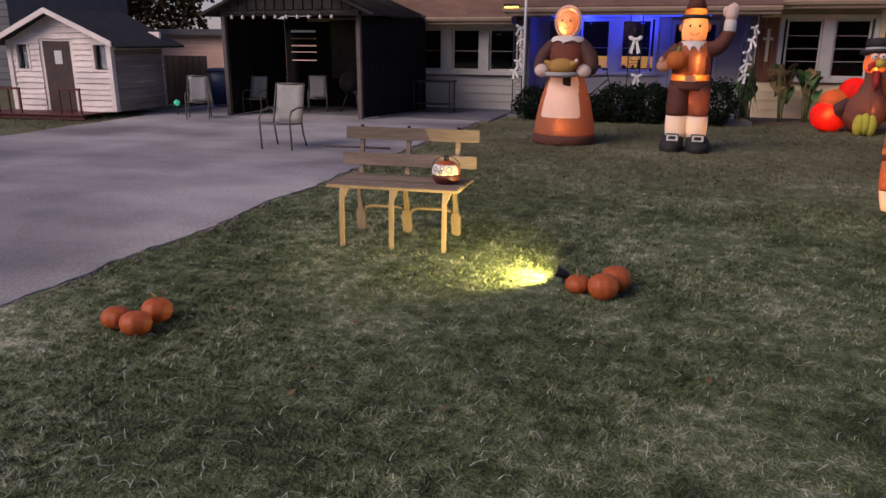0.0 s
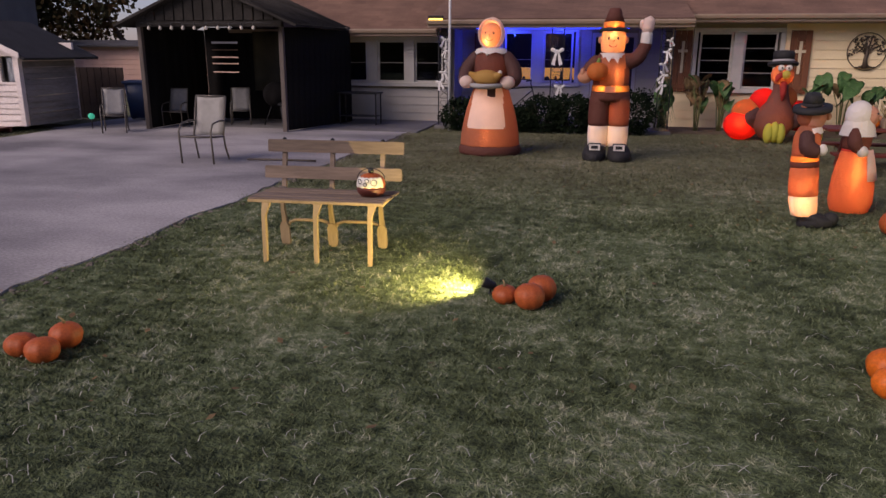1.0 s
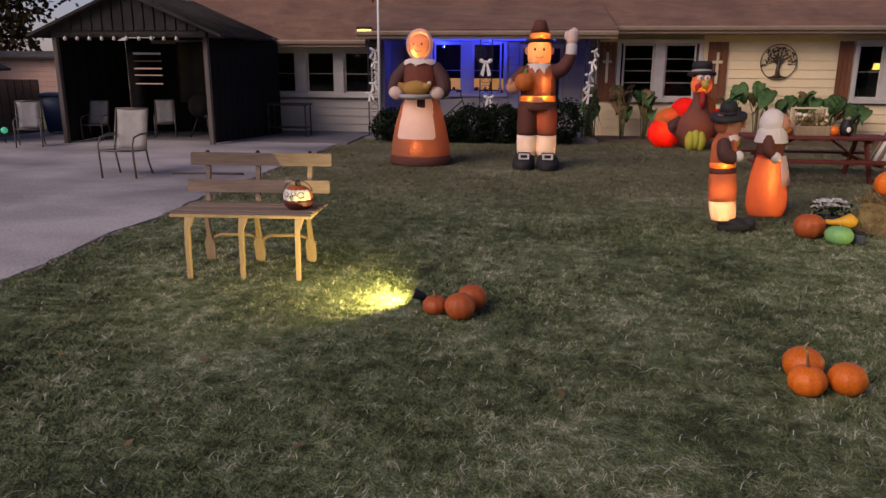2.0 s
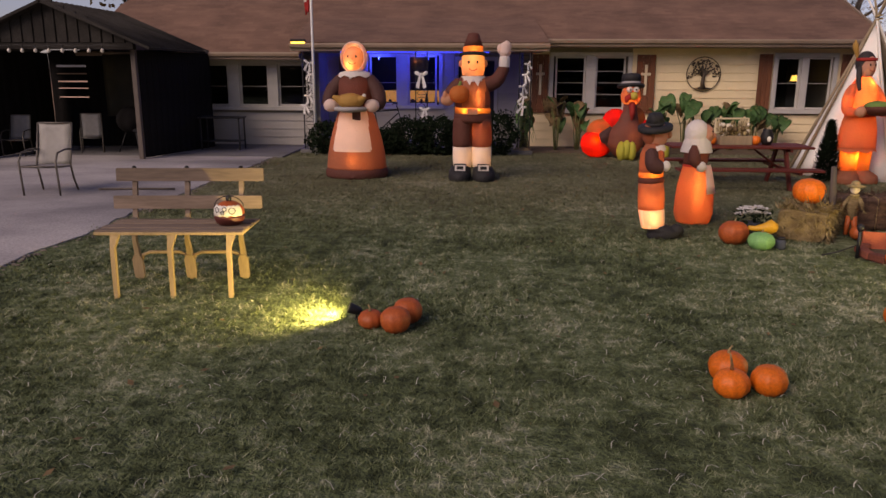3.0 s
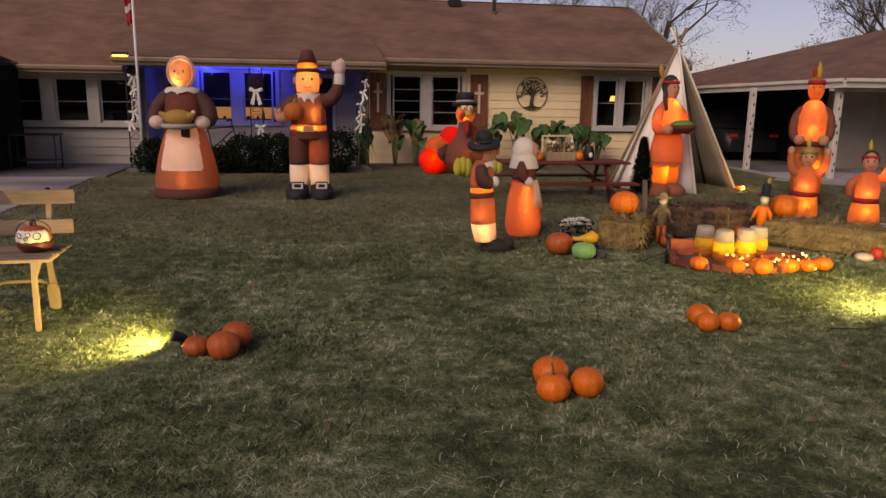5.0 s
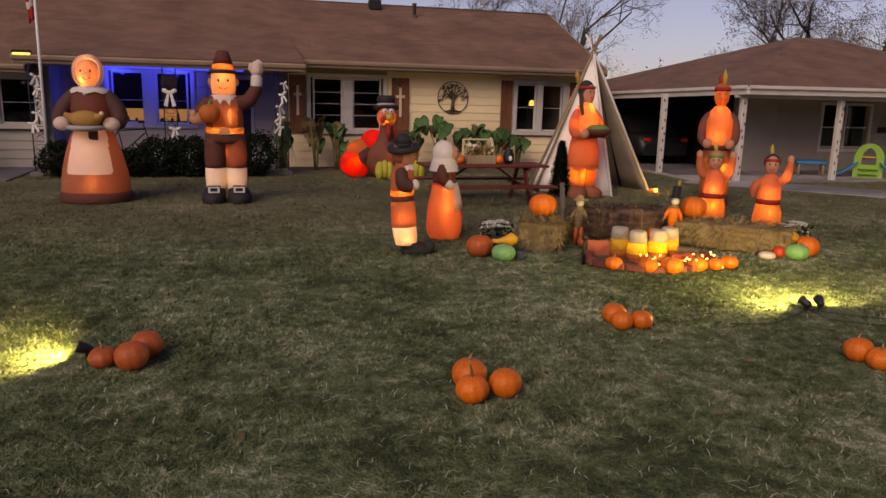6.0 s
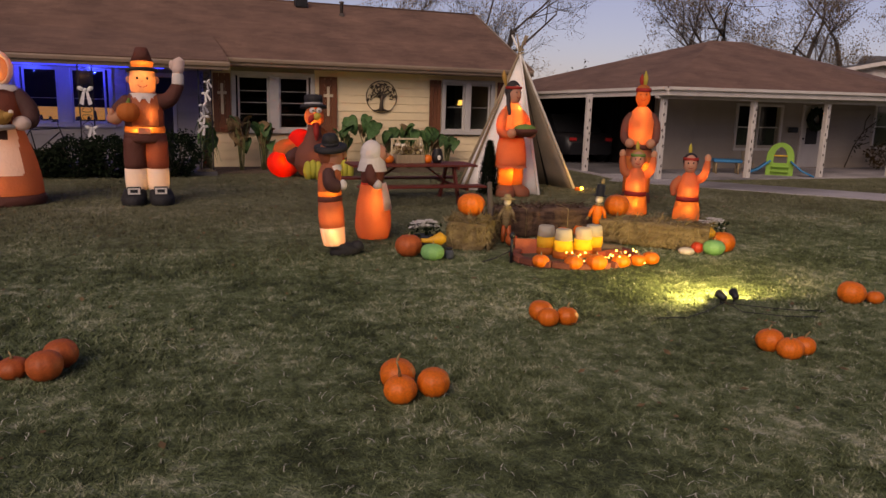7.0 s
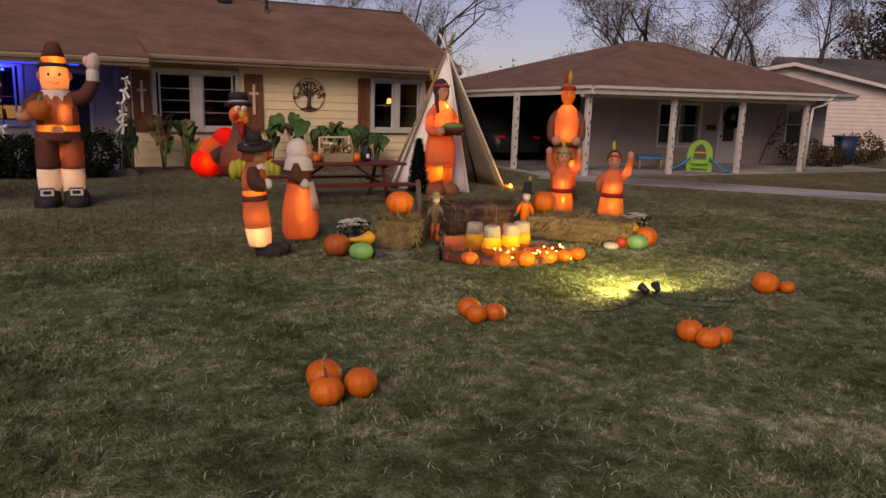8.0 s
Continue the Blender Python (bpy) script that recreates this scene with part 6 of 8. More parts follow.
def turkey(at):
    f = Fig()
    for c, r, key in (((-0.52, 0.12, 0.31), (0.36, 0.26, 0.31), "red"), ((-0.42, 0.16, 0.57), (0.32, 0.24, 0.27), "tail_orange"), ((-0.13, 0.18, 0.79), (0.28, 0.24, 0.27), "red"),
                      ((0.24, 0.20, 0.84), (0.27, 0.22, 0.27), "tail_orange"), ((0.56, 0.16, 0.52), (0.30, 0.24, 0.31), "red")):
        f.ball(c, r, f.k(key), 28, 16)
    f.loft(bulge([(0.06, 0, 0.06, 0.22, 0.22), (0.05, 0, 0.3, 0.40, 0.36), (0.06, -0.02, 0.55, 0.38, 0.34), (0.1, -0.05, 0.8, 0.22, 0.2), (0.12, -0.06, 1.0, 0.15, 0.15), (0.12, -0.06, 1.2, 0.13, 0.13)], 4, 0.02), f.k("turkey"), 28)
    for s in (-1, 1):
        f.tube([(0.05 + s * 0.3, 0, 0.62), (0.05 + s * 0.44, -0.03, 0.45), (0.05 + s * 0.36, -0.05, 0.28)], [0.09, 0.15, 0.06], f.k("dkbrown"), 12)
        for k in (-1, 0, 1):
            f.ball((0.38 + s * 0.345 + k * 0.11, -0.36, 0.19 + 0.03 * (k == 0)), (0.10, 0.14, 0.21), f.k("lemon"), 12, 8)
    f.ball((0.12, -0.08, 1.33), (0.215, 0.20, 0.22), f.k("coral"), 22, 12)
    f.tube([(0.08, -0.28, 1.34), (0.0, -0.34, 1.30), (-0.03, -0.34, 1.22)], [0.05, 0.06, 0.03], f.k("redband"), 8)
    f.tube([(0.12, -0.24, 1.18), (0.13, -0.27, 1.0), (0.13, -0.25, 0.84)], [0.07, 0.06, 0.02], f.k("redband"), 8)
    f.ball((0.14, -0.31, 1.34), (0.085, 0.10, 0.085), f.k("yellow"), 12, 8)
    for s in (-1, 1):
        f.ball((0.12 + s * 0.07, -0.25, 1.47), (0.066, 0.05, 0.062), f.k("white"), 12, 8)
        f.ball((0.12 + s * 0.062, -0.297, 1.468), 0.017, f.k("black"), 8, 6)
    f.lathe([(0.2, 0.0), (0.28, 0.0), (0.29, 0.03), (0.28, 0.06), (0.2, 0.06)], f.k("black"), 24, pose(0.12, -0.02, 1.51, -8, 0, 0))
    f.lathe([(0.2, 0.0), (0.2, 0.06)], f.k("grey"), 24, pose(0.12, -0.02, 1.565, -6, 0, 0))
    f.lathe([(0.2, 0.0), (0.20, 0.14), (0.175, 0.175), (0.05, 0.185)], f.k("black"), 24, pose(0.12, -0.01, 1.62, -4, 0, 0))
    inner(at, (-0.55, -0.04, 0.42), 1.6, (1.0, 0.16, 0.04))
    inner(at, (-0.5, -0.07, 0.40), 0.25, AMBER)
    inner(at, (-0.46, 0.12, 0.60), 1.2, (1.0, 0.14, 0.03))
    inner(at, (0.58, 0.1, 0.5), 0.8, (1.0, 0.12, 0.03))
    inner(at, (-0.12, 0.16, 0.86), 1.0, (1.0, 0.10, 0.03))
    inner(at, (0.1, -0.14, 1.26), 0.8, AMBER)
    inner(at, (0.3, -0.36, 0.2), 0.12, AMBER)
    inner(at, (-0.2, -0.36, 0.2), 0.12, AMBER)
    inner(at, (0.12, -0.2, 0.5), 0.8, WARM)
    led(at, (-0.58, -0.09, 0.36), 0.5)
    led(at, (-0.46, -0.08, 0.38), 0.12)
    led(at, (0.08, -0.25, 1.27), 0.10)
    led(at, (0.12, -0.30, 0.5), 0.05)
    return f.done("inflatable_turkey", at, "lit inflatable turkey with a red tail and black top hat")


def small_man(at):
    """Seen from its side, walking towards +x."""
    f = Fig()
    f.loft(bulge([(0.10, 0, 0.0, 0.22, 0.13), (0.11, 0, 0.07, 0.22, 0.14), (0.0, 0, 0.14, 0.15, 0.13)], 4, 0.05), f.k("black"), 22)
    f.ball((0.29, 0.02, 0.075), (0.10, 0.09, 0.075), f.k("black"), 14, 8)
    f.loft(bulge([(-0.04, 0, 0.12, 0.16, 0.15), (-0.06, 0, 0.33, 0.18, 0.165)], 5, 0.04), f.k("pinkwhite"), 22)
    f.loft(bulge([(-0.06, 0, 0.33, 0.182, 0.17), (-0.06, 0, 0.63, 0.172, 0.165)], 5, 0.05), f.k("rust"), 22)
    f.loft(bulge([(-0.06, 0, 0.63, 0.178, 0.17), (-0.06, 0, 0.69, 0.17, 0.165)], 2, 0.02), f.k("brown"), 22)
    f.loft(bulge([(-0.06, 0, 0.69, 0.172, 0.168), (-0.06, 0, 0.75, 0.17, 0.165)], 2, 0.02), f.k("orange"), 22)
    f.loft(bulge([(-0.06, 0, 0.75, 0.165, 0.16), (-0.04, 0, 0.95, 0.165, 0.16), (-0.02, 0, 1.06, 0.11, 0.12)], 4, 0.03), f.k("rust"), 22)
    f.paint("white", lambda x, y, z: 0.13 < z < 0.34 and math.sin(x * 60) > 0.75 and y < 0, ["pinkwhite"])
    f.tube([(-0.05, -0.13, 0.96), (-0.04, -0.2, 0.85), (0.08, -0.2, 0.80)], [0.09, 0.10, 0.07], f.k("dkbrown"), 12)
    f.ball((0.14, -0.19, 0.82), 0.06, f.k("white"), 10, 8)
    collar(f, (0.0, 0, 1.03), 0.13, 0.13, 0.05)
    f.ball((0.02, 0, 1.15), (0.155, 0.14, 0.15), f.k("tanskin"), 22, 12)
    f.ball((-0.05, 0, 1.16), (0.135, 0.148, 0.13), f.k("rust"), 18, 10)
    f.ball((0.19, 0, 1.14), 0.04, f.k("skin"), 8, 6)
    for s in (-1, 1):
        f.ball((0.14, s * 0.08, 1.19), (0.02, 0.02, 0.028), f.k("black"), 8, 6)
    hat(f, (0.0, 0, 1.20), 0.125, 0.095, 0.13, 0.235, "black", "black", 8)
    inner(at, (-0.06, -0.06, 0.24), 0.62, (1.0, 0.40, 0.07))
    inner(at, (-0.05, -0.06, 0.46), 0.85)
    inner(at, (-0.06, -0.06, 0.72), 0.45, AMBER)
    inner(at, (-0.05, 0, 0.88), 0.35)
    inner(at, (0.0, 0, 1.1), 0.12)
    led(at, (-0.06, -0.135, 0.28), 0.06)
    led(at, (-0.03, -0.135, 0.20), 0.04)
    led(at, (-0.06, -0.14, 0.44), 0.035)
    led(at, (-0.04, -0.14, 0.72), 0.05)
    return f.done("inflatable_small_pilgrim", at, "small lit inflatable pilgrim boy with a black hat")


def small_woman(at):
    f = Fig()
    f.loft(bulge([(0, 0, 0.0, 0.21, 0.20), (0.0, 0, 0.12, 0.25, 0.24), (0, 0, 0.4, 0.235, 0.22), (0, 0, 0.62, 0.19, 0.18), (-0.02, 0, 0.72, 0.15, 0.15)], 4, 0.02), f.k("coral"), 28)
    rows = []
    for z, r in ((0.38, 0.262), (0.5, 0.235), (0.62, 0.205), (0.72, 0.172)):
        rows.append([(r * math.cos(a), r * math.sin(a), z) for a in [-1.0 + 1.2 * i / 10 for i in range(11)]])
    f.rings([r + [(x * 0.95, y * 0.95, z) for x, y, z in r][::-1] for r in rows], f.k("pinkwhite"), True)
    f.loft(bulge([(-0.02, 0, 0.72, 0.15, 0.15), (-0.01, 0, 0.88, 0.16, 0.15), (0.0, 0, 1.0, 0.10, 0.11)], 4, 0.03), f.k("brown"), 24)
    f.paint("redband", lambda x, y, z: 0.70 < z < 0.735, ["coral", "brown"])
    f.tube([(-0.05, -0.12, 0.93), (-0.05, -0.19, 0.80), (0.02, -0.2, 0.72)], [0.07, 0.08, 0.05], f.k("brown"), 12)
    f.ball((0.04, -0.21, 0.71), 0.065, f.k("white"), 10, 8)
    f.ball((0.06, 0, 1.08), (0.125, 0.12, 0.13), f.k("tanskin"), 20, 12)
    f.ball((0.185, 0, 1.07), 0.03, f.k("tanskin"), 8, 6)
    f.ball((-0.03, 0, 1.09), (0.155, 0.17, 0.17), f.k("white"), 22, 12)
    rows = [[(-0.02 + 0.17 * q * math.cos(a), 0.17 * q * math.sin(a), z) for a in (2 * math.pi * i / 24 for i in range(24))] for q, z in ((0.85, 1.08), (1.0, 1.0), (1.12, 0.93), (1.2, 0.87))]
    f.rings(rows, f.k("white"), True, caps=False)
    for s in (-1, 1):
        f.ball((0.155, s * 0.06, 1.12), 0.015, f.k("black"), 6, 5)
    inner(at, (0.02, -0.12, 0.18), 0.35)
    inner(at, (0.02, -0.10, 0.45), 0.5)
    inner(at, (0.0, -0.05, 0.85), 0.2)
    for z in (0.67, 0.62, 0.57, 0.52, 0.47, 0.42, 0.37, 0.32, 0.27):
        led(at, (0.02, -0.185 + max(0, z - 0.4) * 0.14, z), 0.032)
    return f.done("inflatable_small_woman", at, "small lit inflatable pilgrim girl in a white bonnet on the lawn")


def native_lady(at):
    f = Fig()
    for s in (-1, 1):
        f.loft(bulge([(s * 0.2, -0.1, 0.0, 0.2, 0.2), (s * 0.2, -0.09, 0.12, 0.2, 0.2), (s * 0.14, 0, 0.22, 0.14, 0.14)], 4, 0.06), f.k("rust"), 22)
        f.loft(bulge([(s * 0.14, 0, 0.2, 0.15, 0.15), (s * 0.13, 0, 0.62, 0.17, 0.17)], 5, 0.05), f.k("tail_orange"), 22)
    f.loft(bulge([(0, 0, 0.56, 0.35, 0.27), (0, 0, 0.85, 0.33, 0.26), (0, 0, 1.12, 0.26, 0.22), (0, 0, 1.45, 0.28, 0.22), (0, 0, 1.62, 0.2, 0.17), (0, 0, 1.72, 0.11, 0.11)], 4, 0.02), [f.k("coral")] * 20, 30)
    f.loft([(0, 0, 1.09, 0.27, 0.228), (0, 0, 1.13, 0.272, 0.23)], f.k("redband"), 30)
    collar(f, (0, 0, 0.60), 0.335, 0.262, 0.07, "coral")
    f.ball((0, -0.02, 1.88), (0.14, 0.145, 0.2), f.k("tanskin"), 24, 14)
    f.ball((0, 0.03, 1.94), (0.165, 0.16, 0.19), f.k("hair"), 22, 12)
    f.lathe([(0.168, 0.0), (0.17, 0.05)], f.k("redband"), 24, pose(0, 0.01, 1.97))
    f.tube([(-0.13, 0.0, 1.86), (-0.18, -0.06, 1.70), (-0.2, -0.14, 1.52)], [0.05, 0.04, 0.03], f.k("hair"), 8)
    f.tube([(-0.12, 0.1, 2.02), (-0.17, 0.12, 2.2), (-0.18, 0.12, 2.3)], [0.02, 0.05, 0.01], f.k("tan"), 6)
    face(f, (0, -0.02, 1.88), 0.15)
    for s in (-1, 1):
        f.tube([(s * 0.20, 0, 1.55), (s * 0.31, -0.03, 1.40), (s * 0.35, -0.09, 1.20), (s * 0.26, -0.24, 1.15)], [0.085, 0.10, 0.09, 0.06], f.k("coral"), 14)
        f.ball((s * 0.26, -0.3, 1.18), (0.1, 0.09, 0.09), f.k("skin"), 12, 8)
    f.lathe([(0.12, 0.0), (0.24, 0.08), (0.26, 0.13), (0.2, 0.15)], f.k("brown"), 22, pose(0.03, -0.36, 1.12))
    f.ball((0.03, -0.36, 1.27), (0.23, 0.2, 0.08), f.k("green"), 18, 8)
    inner(at, (0.02, -0.12, 1.62), 1.1, AMBER)
    inner(at, (0.0, -0.02, 1.35), 3.2, AMBER)
    inner(at, (-0.10, -0.08, 0.42), 1.5, AMBER)
    inner(at, (0.13, -0.05, 0.42), 0.7, AMBER)
    inner(at, (0.32, -0.05, 1.33), 0.45)
    inner(at, (-0.32, -0.05, 1.33), 0.45)
    inner(at, (0.0, -0.06, 1.80), 0.4, AMBER)
    inner(at, (0.0, 0.0, 0.85), 1.5)
    led(at, (0.02, -0.15, 1.63), 0.22)
    led(at, (-0.10, -0.135, 0.45), 0.3)
    led(at, (0.0, -0.2, 1.35), 0.05)
    return f.done("inflatable_native_lady", at, "lit orange inflatable woman carrying a basket, before the tipi")


def chief(at):
    f = Fig()
    for s in (-1, 1):
        f.loft(bulge([(s * 0.15, -0.1, 0.0, 0.16, 0.22), (s * 0.15, -0.08, 0.12, 0.16, 0.2), (s * 0.14, 0, 0.2, 0.14, 0.15)], 4, 0.05), f.k("brown"), 20)
        f.loft(bulge([(s * 0.14, 0, 0.18, 0.15, 0.16), (s * 0.13, 0, 0.85, 0.16, 0.18)], 6, 0.03), f.k("tail_orange"), 22)
    f.loft(bulge([(0, 0, 0.75, 0.29, 0.22), (0, 0, 1.1, 0.26, 0.21), (0, 0, 1.5, 0.30, 0.23), (0, 0, 1.68, 0.2, 0.18), (0, 0, 1.76, 0.11, 0.12)], 4, 0.02), f.k("coral"), 30)
    f.loft([(0, 0, 0.98, 0.275, 0.222), (0, 0, 1.07, 0.275, 0.222)], f.k("brown"), 30)
    f.ball((0, -0.02, 1.94), (0.155, 0.16, 0.2), f.k("orange"), 24, 14)
    f.lathe([(0.165, 0.0), (0.165, 0.07)], f.k("redband"), 24, pose(0, -0.01, 2.02))
    f.ball((0, 0.04, 2.06), (0.15, 0.14, 0.1), f.k("tail_orange"), 18, 10)
    f.tube([(0.02, 0.05, 2.1), (0.03, 0.05, 2.26), (0.02, 0.05, 2.40)], [0.025, 0.055, 0.01], f.k("yellow"), 8)
    f.tube([(-0.03, 0.06, 2.1), (-0.05, 0.06, 2.24), (-0.05, 0.06, 2.34)], [0.025, 0.05, 0.01], f.k("redband"), 8)
    face(f, (0, -0.02, 1.94), 0.155)
    for s in (-1, 1):
        f.tube([(s * 0.20, 0, 1.58), (s * 0.31, -0.02, 1.45), (s * 0.34, -0.08, 1.20), (s * 0.24, -0.2, 1.08)], [0.10, 0.095, 0.085, 0.065], f.k("turkey"), 14)
        f.ball((s * 0.22, -0.27, 1.10), (0.1, 0.08, 0.09), f.k("skin"), 12, 8)
    inner(at, (0.0, -0.06, 1.66), 0.8, AMBER)
    inner(at, (0.0, -0.10, 1.22), 1.4, AMBER)
    inner(at, (0.12, -0.05, 0.6), 1.0, AMBER)
    inner(at, (0.31, -0.03, 1.38), 0.12)
    inner(at, (-0.31, -0.03, 1.38), 0.12)
    inner(at, (0, 0, 1.95), 0.6)
    led(at, (0.0, -0.15, 1.66), 0.10)
    led(at, (0.0, -0.20, 1.30), 0.14)
    led(at, (0.03, -0.19, 1.48), 0.06)
    led(at, (0.13, -0.13, 0.68), 0.12)
    return f.done("inflatable_native_man", at, "lit orange inflatable man with feathers in his headband")


def child(at, name, label, both, key, hairkey):
    f = Fig()
    f.loft(bulge([(0, 0, 0.0, 0.23, 0.2), (0, 0, 0.1, 0.24, 0.21), (0, 0, 0.32, 0.2, 0.18)], 4, 0.03), f.k(key), 26)
    f.loft([(0, 0, 0.32, 0.203, 0.183), (0, 0, 0.39, 0.2, 0.18)], f.k("redband"), 26)
    f.loft(bulge([(0, 0, 0.38, 0.19, 0.17), (0, 0, 0.58, 0.19, 0.17), (0, 0, 0.72, 0.13, 0.12), (0, 0, 0.78, 0.07, 0.08)], 4, 0.03), f.k("coral"), 26)
    f.ball((0, -0.02, 0.90), (0.12, 0.12, 0.15), f.k("tanskin"), 22, 12)
    f.ball((0, 0.035, 0.94), (0.135, 0.125, 0.14), f.k(hairkey), 18, 10)
    f.lathe([(0.137, 0.0), (0.137, 0.045)], f.k("redband" if hairkey == "hair" else "green"), 20, pose(0, 0.01, 0.96))
    f.tube([(0.0, 0.08, 1.0), (-0.02, 0.09, 1.13), (-0.02, 0.09, 1.22)], [0.015, 0.035, 0.008], f.k("yellow"), 6)
    face(f, (0, -0.02, 0.90), 0.125)
    for s in (-1, 1):
        if both or s > 0:
            f.tube([(s * 0.14, 0, 0.66), (s * 0.24, -0.02, 0.72), (s * 0.28, -0.03, 0.86), (s * 0.29, -0.03, 0.96)], [0.07, 0.075, 0.065, 0.05], f.k("coral"), 12)
            f.ball((s * 0.29, -0.03, 1.0), (0.06, 0.05, 0.07), f.k("skin"), 10, 8)
        else:
            f.tube([(s * 0.14, 0, 0.66), (s * 0.25, -0.02, 0.56), (s * 0.25, -0.05, 0.42)], [0.07, 0.075, 0.05], f.k("coral"), 12)
    inner(at, (0.0, -0.07, 0.46), 0.5, AMBER)
    inner(at, (0.0, -0.05, 0.2), 0.75, AMBER)
    inner(at, (0.24, -0.03, 0.75), 0.3, AMBER)
    inner(at, (0.0, -0.05, 0.88), 0.16, AMBER)
    led(at, (0.0, -0.15, 0.47), 0.14)
    led(at, (0.02, -0.18, 0.20), 0.16)
    return f.done(name, at, label)


pilgrim_man(pose(-0.19, 12.85, 0, 0, 0, 0))
pilgrim_woman(pose(-2.24, 13.15, 0, 0, 0, -4))
turkey(pose(3.03, 16.35, 0, 0, 0, 0))
SLIM = Matrix.Diagonal((0.78, 0.80, 1.0, 1.0))
small_man(pose(1.92, 8.30, 0, 0, -4, -12) @ SLIM)
small_woman(pose(2.59, 9.25, 0, 0, 0, -12) @ Matrix.Diagonal((0.93, 0.93, 1.0, 1.0)))
native_lady(pose(6.29, 12.92, 0, 0, 0, 14) @ Matrix.Diagonal((0.92, 0.95, 1.02, 1.0)))
chief(pose(8.35, 11.75, 0, 0, 0, -32) @ Matrix.Diagonal((0.84, 0.9, 1.0, 1.0)))
KID = Matrix.Diagonal((0.86, 0.9, 1.0, 1.0))
child(pose(7.36, 10.35, 0, 0, 0, -34) @ KID, "inflatable_child", "small lit orange inflatable child with both arms raised", True, "tail_orange", "tan")
child(pose(7.83, 9.62, 0, 0, 0, -36) @ KID, "inflatable_child", "small lit orange inflatable child waving one arm", False, "orange", "hair")

# ---- bench ----
BENCH = pose(-2.56, 5.74, 0, 0, 0, 4)
bench = thing("bench", BENCH, "weathered slatted wooden bench on three leg frames", "bench")


def plank(name, rows, material, label=""):
    return part(name, Geo().rings(rows, 0, False), material, bench, label)


def quad(x, y, z, w, d):
    return [(x - w / 2, y - d / 2, z), (x + w / 2, y - d / 2, z), (x + w / 2, y + d / 2, z), (x - w / 2, y + d / 2, z)]


for i in range(5):
    part("seat_slat", block((0.0 + 0.008 * i, 0.065 + i * 0.098, 0.553 + 0.004 * math.sin(i * 2.2)), (1.19, 0.078, 0.018), 0.004), M["bench_wood"], bench)
part("front_apron", block((0.0, 0.014, 0.536), (1.19, 0.02, 0.026), 0.004), M["bench_leg"], bench)
part("end_cleat", block((0.575, 0.26, 0.534), (0.03, 0.46, 0.03), 0.004), M["bench_leg"], bench, "end cleat in the paler lit-wood tone")
for x in (-0.455, 0.0, 0.47):
    # each leg frame: a front leg flared at its top, a leaning hind leg that carries the back post
    plank("front_leg", [quad(x, 0.0, 0.0, 0.034, 0.04), quad(x + 0.004, 0.005, 0.42, 0.036, 0.042), quad(x + 0.018, 0.025, 0.50, 0.062, 0.045), quad(x + 0.022, 0.035, 0.541, 0.075, 0.045)], M["bench_leg"])
    plank("hind_leg", [quad(x - 0.02, 0.60, 0.0, 0.05, 0.05), quad(x - 0.024, 0.575, 0.2, 0.046, 0.05), quad(x - 0.03, 0.545, 0.36, 0.034, 0.045), quad(x - 0.03, 0.54, 0.541, 0.034, 0.045)], M["bench_leg"])
    plank("back_post", [quad(x - 0.03, 0.60, 0.50, 0.04, 0.035), quad(x - 0.03, 0.655, 0.78, 0.04, 0.035), quad(x - 0.03, 0.69, 0.965, 0.04, 0.035)], M["bench_wood"])
    part("seat_rail", block((x - 0.005, 0.28, 0.522), (0.035, 0.50, 0.038), 0.004), M["bench_leg"], bench)
    part("bolt", Geo().ball((x - 0.03, 0.675, 0.985), (0.02, 0.02, 0.016), 0, 8, 6), M["iron"], bench)
    part("bracket", block((x - 0.03, 0.565, 0.549), (0.055, 0.05, 0.014), 0.003), M["chair_frame"], bench, "small metal bracket")
for x0, x1 in ((-0.455, 0.0), (0.0, 0.47)):
    pts = [(x0 - 0.01, 0.58, 0.16), (x0 + 0.02, 0.575, 0.225), (x0 + 0.08, 0.57, 0.25), (x1 - 0.12, 0.57, 0.25), (x1 - 0.06, 0.575, 0.225), (x1 - 0.03, 0.58, 0.16)]
    part("stretcher", bar(pts, 0.016), M["bench_leg"], bench)
for x in (-0.475, -0.02, 0.45):
    plank("leg_block", [quad(x, 0.565, 0.02, 0.075, 0.03), quad(x, 0.56, 0.06, 0.088, 0.03), quad(x - 0.004, 0.552, 0.19, 0.088, 0.03), quad(x - 0.006, 0.545, 0.23, 0.05, 0.03)], M["bench_leg"])
for z, y in ((0.69, 0.605), (0.925, 0.652)):
    x0, x1 = (-0.66, 0.625) if z < 0.8 else (-0.635, 0.64)
    h = 0.056
    plank("back_board", [[(xx, y + dy, z + dz * k) for dy, dz in ((-0.014, -h), (0.008, -h), (0.018, h), (-0.004, h))] for xx, k in ((x0, 0.92), (x0 + 0.012, 1.0), (x1 - 0.012, 1.0), (x1, 0.94))], M["bench_wood"])


# ---- pumpkins ----
PB = {}


